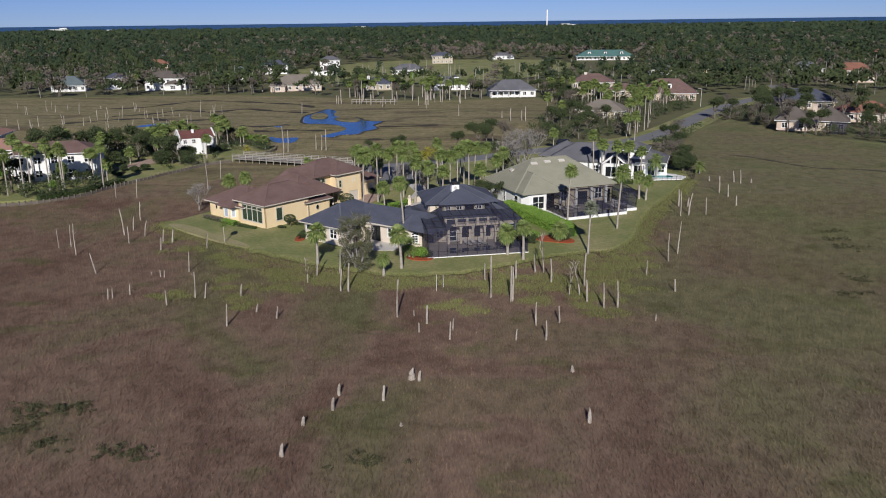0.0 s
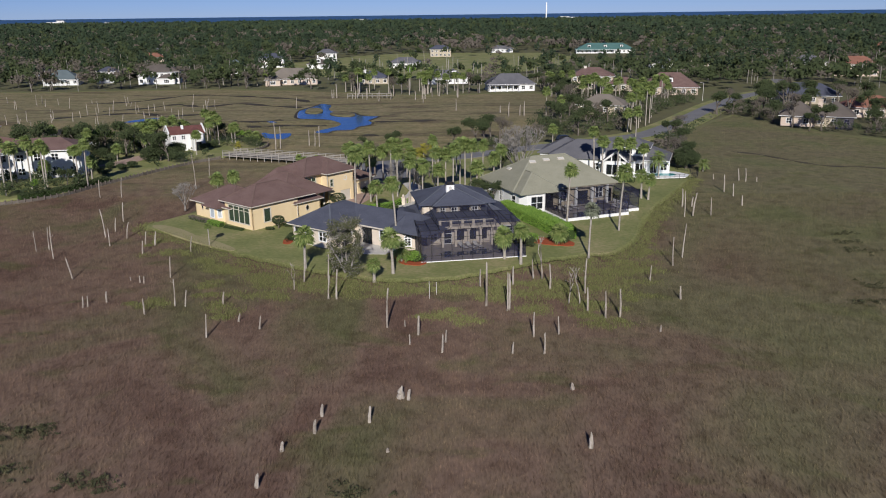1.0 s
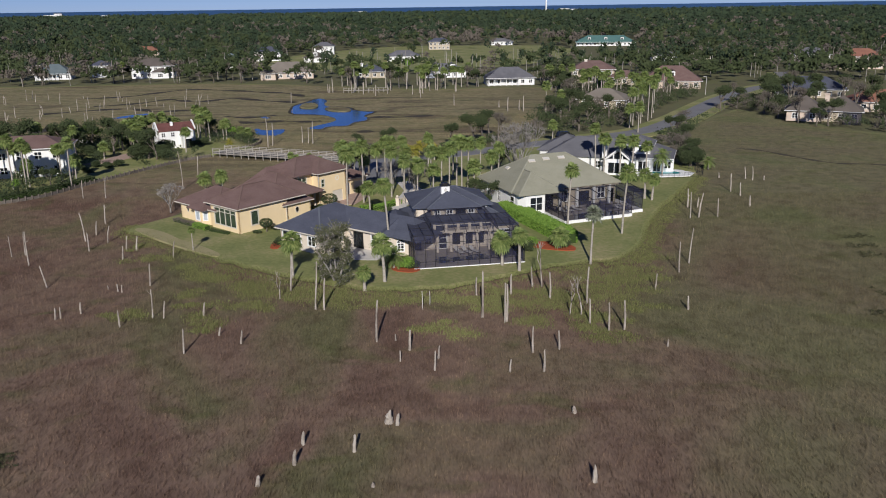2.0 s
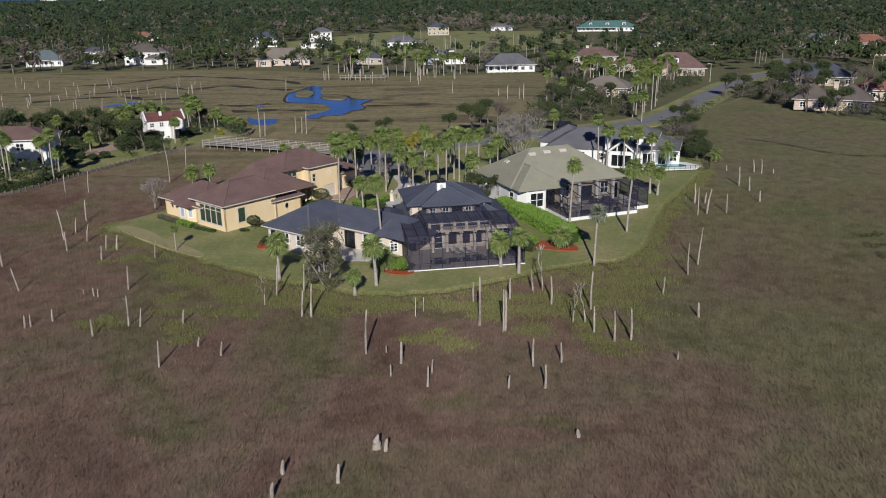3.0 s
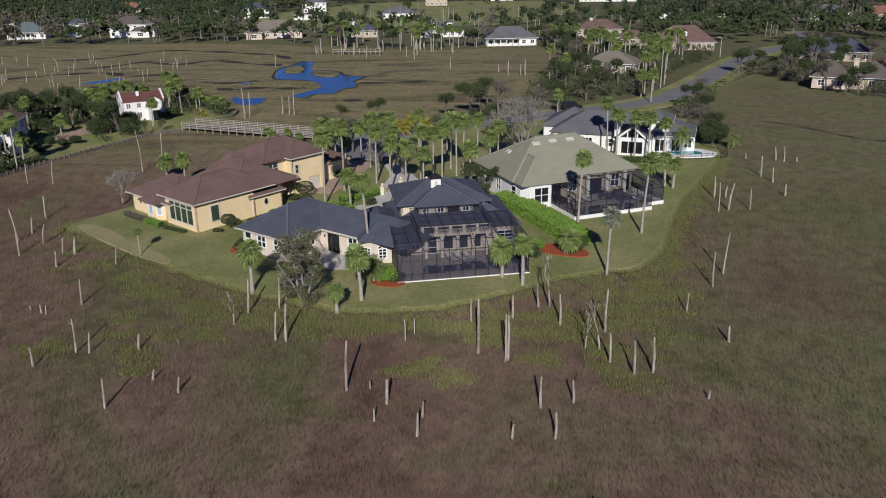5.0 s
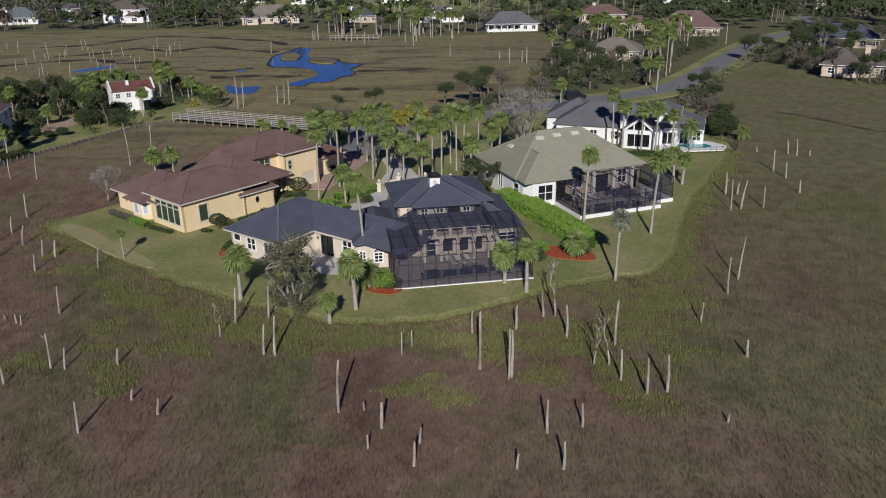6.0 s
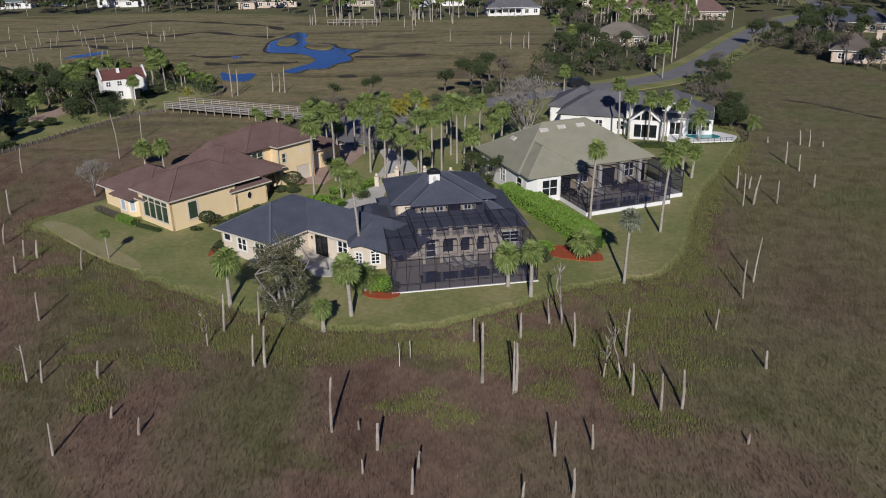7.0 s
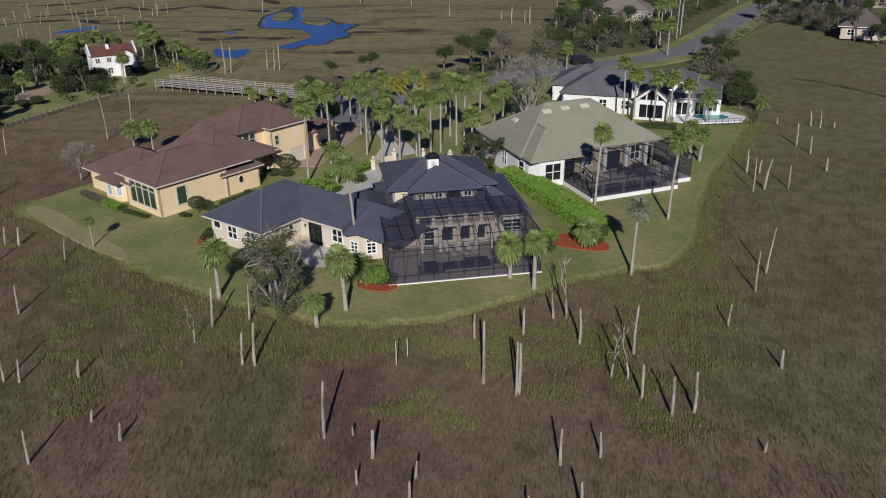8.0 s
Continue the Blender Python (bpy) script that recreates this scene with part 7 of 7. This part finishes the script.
# motor boat on the tidal pool
bt = thing("motor_boat", -99.5, 209.0, 0.1, 35, "small white motor boat with a blue canopy on the tidal pool", "boat")
b = Build()
n = 7
for k in range(n):
    u = k / (n - 1)
    hw = 1.1 * (1 - u ** 3) + 0.03
    b.v += [(-2.8 + 6.0 * u, -hw, 0.85 + 0.25 * u), (-2.8 + 6.0 * u, -hw * 0.6, 0.0 + 0.3 * u ** 2), (-2.8 + 6.0 * u, hw * 0.6, 0.0 + 0.3 * u ** 2), (-2.8 + 6.0 * u, hw, 0.85 + 0.25 * u)]
for k in range(n - 1):
    for q in range(4):
        b.f.append((4 * k + q, 4 * k + (q + 1) % 4, 4 * k + 4 + (q + 1) % 4, 4 * k + 4 + q))
b.f += [(0, 1, 2, 3), (4 * n - 4, 4 * n - 3, 4 * n - 2, 4 * n - 1)]
part("hull", b, M_WHITE, bt)
b = Build()
b.box(-0.6, -0.5, 0.85, 0.5, 0.5, 1.5)
part("console", b, M_WHITE, bt)
b = Build()
b.box(-1.2, -0.9, 2.2, 0.8, 0.9, 2.28)
part("canopy", b, M_SLATEROOF, bt)
for px in (-1.1, 0.7):
    for py in (-0.8, 0.8):
        b = Build()
        b.beam((px, py, 0.85), (px, py, 2.2), 0.05)
        part("post", b, M_CONC, bt)
for x, y, sz in ((-9.4, 156.5, 0.6), (-8.6, 150.5, 0.5), (-12.8, 154.0, 0.55)):
    tree(BARE_T, x, y, sz, label="low leafless pinkish tree beside the driveway", group="yard trees")
# street lamp on the verge
for x, y in ((88, 306),):
    t = thing("street_lamp", x, y, 0.4, 0, "slim grey street lamp on the verge", "street lamp", "street lamps")
    b = Build()
    b.tube([(0, 0, 0), (0, 0, 6.5)], [0.1, 0.07], 8)
    part("pole", b, M_CONC, t)
    b = Build()
    b.beam((0, 0, 6.5), (-1.3, 0, 6.7), 0.12)
    part("arm", b, M_CONC, t)

# trees along the far shore, before and between the houses
edge = random.Random(52)
for i in range(64):
    t = edge.random() * 11
    a, c = MARSH_LAND[2 + int(t) % 10], MARSH_LAND[3 + int(t) % 10]
    k = edge.random()
    x, y = a[0] + (c[0] - a[0]) * k + edge.uniform(-3, 3), a[1] + (c[1] - a[1]) * k + 2 + edge.random() ** 2 * 26
    if abs(x - 19 * y / 357) < 9 or (abs(x + 155 * y / 412) < 6) or abs(x + 88 * y / 400) < 8 or abs(x + 203 * y / 408) < 5:
        continue
    if edge.random() < 0.3:
        palm(x, y, edge.uniform(5, 9), 0.1, r=0.2, size=1.15, label="cabbage palm on the far marsh shore", group="far palms")
    else:
        tree(OAKS[i % 4] if edge.random() < 0.6 else BROWNS[i % 2], x, y, edge.uniform(0.75, 1.35), label="shore tree before the far houses", group="trees on the far shore")

# ---- far woods ----
wood_rnd = np.random.default_rng(4)


def scatter(n, y0, y1, power=1.0, half=0.66):
    """Random places in the wedge of land behind the marsh."""
    u = wood_rnd.random(n)
    y = (y0 ** (1 + power) + u * (y1 ** (1 + power) - y0 ** (1 + power))) ** (1 / (1 + power))
    x = wood_rnd.uniform(-1, 1, n) * y * half
    return x, y


def woods(name, xs, ys, quads, size, crown, height, material, label, low=0.35):
    """Many trees as loose leafy quads joined into one mesh."""
    n = len(xs)
    h = height * wood_rnd.uniform(0.7, 1.2, n)
    cr = crown * wood_rnd.uniform(0.7, 1.25, n)
    d = wood_rnd.normal(size=(n, quads, 3))
    d /= np.linalg.norm(d, axis=2, keepdims=True)
    lumps = wood_rnd.normal(size=(n, 6, 3))
    lumps *= 0.62 / np.linalg.norm(lumps, axis=2, keepdims=True)
    lumps[..., 2] = np.abs(lumps[..., 2]) * 1.1 - 0.25
    pick = wood_rnd.integers(0, 6, (n, quads))
    d = d * 0.45 * wood_rnd.random((n, quads, 1)) ** 0.3 + np.take_along_axis(lumps, pick[..., None], 1)
    c = np.empty((n, quads, 3))
    c[..., 0] = xs[:, None] + d[..., 0] * cr[:, None]
    c[..., 1] = ys[:, None] + d[..., 1] * cr[:, None]
    c[..., 2] = (h * (1 + low) / 2)[:, None] + d[..., 2] * (h * (1 - low) / 2)[:, None]
    c = c.reshape(-1, 3)
    m = len(c)
    a = wood_rnd.normal(size=(m, 3))
    a /= np.linalg.norm(a, axis=1, keepdims=True)
    b = np.cross(a, wood_rnd.normal(size=(m, 3)))
    b /= np.linalg.norm(b, axis=1, keepdims=True)
    s = (size * wood_rnd.uniform(0.6, 1.4, m))[:, None]
    v = np.stack([c + a * s, c + b * s * 0.7, c - a * s, c - b * s * 0.7], 1).reshape(-1, 3)
    me = bpy.data.meshes.new(name)
    me.vertices.add(4 * m)
    me.vertices.foreach_set("co", v.astype(np.float32).ravel())
    me.loops.add(4 * m)
    me.loops.foreach_set("vertex_index", np.arange(4 * m, dtype=np.int32))
    me.polygons.add(m)
    me.polygons.foreach_set("loop_start", np.arange(0, 4 * m, 4, dtype=np.int32))
    me.update(calc_edges=True)
    me.validate()
    me.materials.append(material)
    return single(name, me, material, label, "woods", kind="stuff")


def clear_of(x, y, spots):
    keep = np.ones(len(x), bool)
    for sx, sy, r in spots:
        keep &= (x - sx) ** 2 + (y - sy) ** 2 > (0.66 * r) ** 2
        # open ground before a house, towards the marsh
        keep &= ~((np.abs(x - sx * (y / sy)) < r * 0.22) & (y < sy) & (y > sy - r - 12))
    return keep


LAND_EDGE = MARSH_LAND[:13] + [(60, 360), (60, 300), (86, 270), (93, 255), (104, 224), (125, 205), (170, 175), (4000, 500), (4000, 3000), (-4000, 3000)]
FAIRWAY = [(-130, 520), (-90, 455), (-40, 430), (30, 470), (60, 520), (80, 600), (60, 680), (-60, 690), (-110, 600)]
HOUSE_SPOTS = [(19, 356, 17), (55, 358, 18), (83, 336, 17), (100, 238, 17), (-10, 396, 15), (-38, 515, 14), (-88, 400, 18), (-155, 412, 17), (-203, 408, 14), (-186, 418, 8), (-126, 530, 16), (-132, 468, 10), (-92, 512, 12), (180, 440, 16), (114, 490, 14), (142, 486, 14), (122, 300, 18), (121, 262, 14), (196, 420, 16), (112, 670, 30), (46, 276, 14), (-20, 425, 10), (-45, 398, 9)]
for nm, count, y0, y1, quads, size, crown, height, material, label, power in (
        ("woods_oak", 1900, 345, 620, 80, 0.72, 4.0, 10.0, M_LEAF, "dark green oaks among the far houses", 1.0),
        ("woods_winter", 1500, 345, 700, 60, 0.58, 3.8, 10.0, M_LEAFBROWN, "grey-brown winter trees among the far houses", 1.0),
        ("woods_pine", 900, 380, 760, 56, 0.66, 2.8, 15.0, M_PINE, "tall dark pines in the far woods", 1.0),
        ("woods_mid_oak", 2600, 620, 1300, 40, 1.4, 5.4, 12.0, M_LEAF, "green canopy of the far woods", 0.7),
        ("woods_mid_winter", 2600, 620, 1300, 36, 1.25, 5.2, 12.0, M_LEAFBROWN, "brown winter canopy in the far woods", 0.7),
        ("woods_mid_pine", 2600, 700, 1500, 36, 1.35, 4.4, 16.0, M_PINE, "dark pine canopy in the far woods", 0.7),
        ("woods_far", 5600, 1250, 2600, 20, 3.2, 11.0, 17.0, M_PINE, "dark green forest towards the sea", 0.6),
        ("woods_far_oak", 2600, 1250, 2600, 18, 3.2, 11.0, 16.0, M_LEAF, "green forest towards the sea", 0.6)):
    x, y = scatter(count, y0, y1, power)
    k = inside(x, y, LAND_EDGE) & clear_of(x, y, HOUSE_SPOTS)
    stand = np.sin(x / 90 + 1.3) * np.cos(y / 110) + 0.6 * np.sin(x / 37 + y / 53)
    k &= wood_rnd.random(len(x)) < (np.where(stand > 0.1, 1.0, 0.3) if "winter" in nm else np.where(stand > 0.5, 0.45, 1.0))
    k &= ~inside(x, y, FAIRWAY) | (wood_rnd.random(len(x)) < 0.06)
    # thin planting before the fairway, open ground before the clubhouse
    k &= ~((x > -100) & (x < 75) & (y < 540)) | (wood_rnd.random(len(x)) < 0.42)
    k &= ~((np.abs(x - 0.168 * y) < 24) & (y > 470) & (y < 690)) | (wood_rnd.random(len(x)) < 0.08)
    woods(nm, x[k], y[k], quads, size, crown, height, material, label)
flat("fairway", smooth_outline(FAIRWAY, 4, 2.0), 0.4, M_LAWN, "pale golf fairway among far trees", "fairway")

EAST_YARDS = [(18, 200), (30, 214), (44, 226), (54, 246), (62, 266), (74, 288), (90, 310), (80, 336), (40, 340), (36, 312), (31, 280), (24, 262), (20, 240), (14, 222)]
SHORE_BAND = [(47, 166), (50, 178), (53, 200), (62, 226), (76, 250), (86, 264), (91, 248), (101, 219), (118, 200), (170, 170), (180, 190), (130, 230), (112, 262), (100, 290), (84, 280), (66, 250), (55, 225), (48, 205)]
BACK_SHORE = [(-49, 146), (-44, 154), (-36, 165), (-31, 178), (-14, 193), (2, 203), (12, 216), (8, 204), (-12, 189), (-26, 176), (-36, 160)]
for nm, poly, count, material, h, label in (("scrub_yards", EAST_YARDS, 260, M_LEAF, 4.2, "dark green scrub between the yards"), ("scrub_winter", EAST_YARDS, 90, M_LEAFBROWN, 4.5, "grey-brown winter scrub between the yards"), ("scrub_shore", SHORE_BAND, 330, M_LEAF, 4.0, "evergreen scrub along the marsh shore"), ("scrub_shore_winter", SHORE_BAND, 220, M_LEAFBROWN, 3.6, "brown winter scrub along the marsh shore"), ("scrub_back", BACK_SHORE, 150, M_LEAF, 2.2, "low green scrub behind the houses"), ("scrub_island", ISLAND, 520, M_LEAF, 3.2, "green undergrowth on the hammock")):
    x0, y0 = np.min(poly, 0)
    x1, y1 = np.max(poly, 0)
    x, y = wood_rnd.uniform(x0, x1, count * 3), wood_rnd.uniform(y0, y1, count * 3)
    k = inside(x, y, poly)
    for rx, ry in ROAD_LINE:
        k &= (x - rx) ** 2 + (y - ry) ** 2 > 49
    for sx, sy, r in ((46, 274, 10), (97, 238, 9), (111, 236, 9), (-70, 198, 10), (-79, 190, 10), (-91, 171, 9), (-75, 172, 9), (-58, 198, 7)):
        k &= (x - sx) ** 2 + (y - sy) ** 2 > r * r
    woods(nm, x[k][:count], y[k][:count], 80, 0.2, 1.9, h * 1.1, material, label, 0.05)

# rank growth along the lawn's eastern edge
edge_x, edge_y = [], []
for (ax, ay), (cx, cy) in zip(LAWN_FRONT[14:], LAWN_FRONT[15:]):
    n = int(math.hypot(cx - ax, cy - ay) * 1.7)
    u = wood_rnd.random(n)
    o = np.abs(wood_rnd.normal(1.2, 1.0, n))
    edge_x.append(ax + (cx - ax) * u + o * 0.85)
    edge_y.append(ay + (cy - ay) * u - o * 0.5)
woods("scrub_edge", np.concatenate(edge_x), np.concatenate(edge_y), 70, 0.07, 0.8, 0.42, M_WEED, "olive weeds and low scrub along the lawn edge", 0.0)

# trunks showing under the far canopy
b = Build()
x, y = scatter(260, 342, 520, 1.0)
k = inside(x, y, LAND_EDGE) & clear_of(x, y, HOUSE_SPOTS)
for px, py in zip(x[k], y[k]):
    h = wood_rnd.uniform(5, 11)
    b.beam((px, py, 0), (px + wood_rnd.uniform(-0.4, 0.4), py, h), wood_rnd.uniform(0.15, 0.26))
tagged(single("woods_trunks", fast_mesh("woods_trunks", b.v, b.f, M_BARE), M_BARE, "pale bare trunks in the far woods", "woods", kind="stuff"))

# ---- marsh grass ----
def grass(name, n, y0, y1, half, h0, h1, width, blades, polys, material, label):
    x, y = scatter(n, y0, y1, 1.0, half)
    k = np.ones(n, bool)
    for p in polys:
        k &= ~inside(x, y, p)
    x, y = x[k], y[k]
    m = len(x)
    P = np.stack([np.repeat(x, blades), np.repeat(y, blades), np.zeros(m * blades)], 1)
    P[:, :2] += wood_rnd.normal(scale=width * 1.2, size=(m * blades, 2))
    az = wood_rnd.uniform(0, 2 * np.pi, m * blades)
    side = np.stack([np.cos(az), np.sin(az), np.zeros_like(az)], 1) * (width / 2)
    tip = P + np.stack([wood_rnd.normal(scale=0.08, size=len(az)), wood_rnd.normal(scale=0.08, size=len(az)), wood_rnd.uniform(h0, h1, len(az))], 1)
    v = np.stack([P - side, P + side, tip], 1).reshape(-1, 3)
    c = len(az)
    me = bpy.data.meshes.new(name)
    me.vertices.add(3 * c)
    me.vertices.foreach_set("co", v.astype(np.float32).ravel())
    me.loops.add(3 * c)
    me.loops.foreach_set("vertex_index", np.arange(3 * c, dtype=np.int32))
    me.polygons.add(c)
    me.polygons.foreach_set("loop_start", np.arange(0, 3 * c, 3, dtype=np.int32))
    me.update(calc_edges=True)
    me.validate()
    me.materials.append(material)
    single(name, me, material, label, "marsh grass", kind="stuff")


LAND_ALL = LAWN_FRONT + EAST_SHORE + [(4000, 2600), (-4000, 2600)] + MARSH_LAND
grass("marsh_grass", 215000, 40, 150, 0.74, 0.12, 0.46, 0.036, 3, [LAND_ALL, ISLAND], M_TUFT, "brown dormant cordgrass of the salt marsh")
grass("marsh_grass_far", 90000, 150, 260, 0.6, 0.1, 0.35, 0.08, 2, [LAND_ALL, ISLAND, CREEK_O, INLET, *MUD_BANDS], M_TUFT, "golden cordgrass of the far marsh")


# weeds greening the marsh along the lawn
WEED_SPOTS = [(4, 93.5, 2.2), (7, 95, 2.4), (15, 90, 2.2), (12.5, 96.5, 2.4), (21, 101, 2.6), (16, 99, 2.2), (24, 104, 2.2), (20.5, 93, 1.6), (8, 90, 2.0), (16.5, 85.5, 1.6), (-26, 101.5, 2.2), (-18, 97, 2.0), (-33, 104.5, 2.4), (-42, 112, 2.0), (-47, 117.5, 1.6), (-23.5, 94, 2.0), (-30, 94, 1.8), (5, 98, 2.2), (-15, 97.5, 2.2), (-3, 96, 2.2), (-21.7, 98, 2.6), (-25.5, 98.5, 2.4), (-13.5, 95.5, 2.4), (-9, 96, 2.4), (-6.0, 95.5, 2.2), (-2.0, 87.3, 2.2), (0.4, 86.1, 1.6), (9.5, 98, 2.6), (11.3, 93.6, 1.8), (13.3, 92, 2.2), (13.7, 87.8, 1.7), (14.6, 84.9, 1.2), (18.8, 97, 2.0), (17.8, 104, 3.0), (22.5, 108, 2.6), (25.4, 112, 2.0), (27.4, 121.5, 1.6), (29.5, 130, 1.6), (33, 137, 2.0), (1.5, 95.5, 2.4), (-30, 104, 2.0), (-36, 108.5, 1.8), (-29, 90, 1.6), (-27, 87.5, 1.8), (-37, 92, 2.0), (-32, 98, 1.5)]
v, f = [], []
rnd = random.Random(77)


def blade(px, py, z):
    hh, a, w = rnd.uniform(0.12, 0.42), rnd.uniform(0, 6.28), rnd.uniform(0.02, 0.05)
    k = len(v)
    v.extend(((px - w * math.cos(a), py - w * math.sin(a), z), (px + w * math.cos(a), py + w * math.sin(a), z), (px + rnd.gauss(0, 0.07), py + rnd.gauss(0, 0.07), z + hh)))
    f.append((k, k + 1, k + 2))


for sx, sy, r in WEED_SPOTS:
    lobes = [(sx + rnd.gauss(0, r * 0.6), sy + rnd.gauss(0, r * 0.45), r * rnd.uniform(0.2, 0.5)) for _ in range(7)]
    for _ in range(int(1700 * r * r / 4)):
        lx, ly, lr = rnd.choice(lobes)
        blade(rnd.gauss(lx, lr), rnd.gauss(ly, lr * 0.7), 0)
shore = smooth_open(LAWN_FRONT)
for i in range(len(shore) - 1):
    (ax, ay), (cx, cy) = shore[i], shore[i + 1]
    ln = math.hypot(cx - ax, cy - ay)
    nx_, ny_ = (cy - ay) / ln, -(cx - ax) / ln
    for _ in range(int(ln * 170)):
        u, o = rnd.random(), rnd.gauss(0.5, 0.9)
        blade(ax + (cx - ax) * u + nx_ * o, ay + (cy - ay) * u + ny_ * o, 0.0 if o > 0.2 else 0.25)
tagged(single("weeds", fast_mesh("weeds", v, f, M_WEED), M_WEED, "green and yellow weeds along the lawn edge", "weeds", kind="stuff"))

# dark tangles of dead brush in the near marsh
TANGLES = [(-38.3, 56.7, 0.9), (-37.9, 58.6, 1.0), (-36.2, 60.2, 0.9), (-34.6, 61.1, 0.8), (-28.7, 53.5, 1.2), (-26.5, 53.1, 1.0), (-34.7, 54.4, 0.8), (-39.5, 61, 0.8), (56.5, 116.7, 1.2), (55.7, 112.0, 1.3), (47.9, 91.8, 1.0), (-8.1, 52.0, 1.2), (57.5, 121, 1.0), (50, 97, 1.0)]
xs = np.concatenate([wood_rnd.normal(sx, r * 1.1, 14) for sx, sy, r in TANGLES])
ys = np.concatenate([wood_rnd.normal(sy, r * 0.7, 14) for sx, sy, r in TANGLES])
woods("marsh_brush", xs, ys, 40, 0.07, 0.5, 0.45, M_BRUSH, "dark tangled brush in the marsh grass", 0.0)
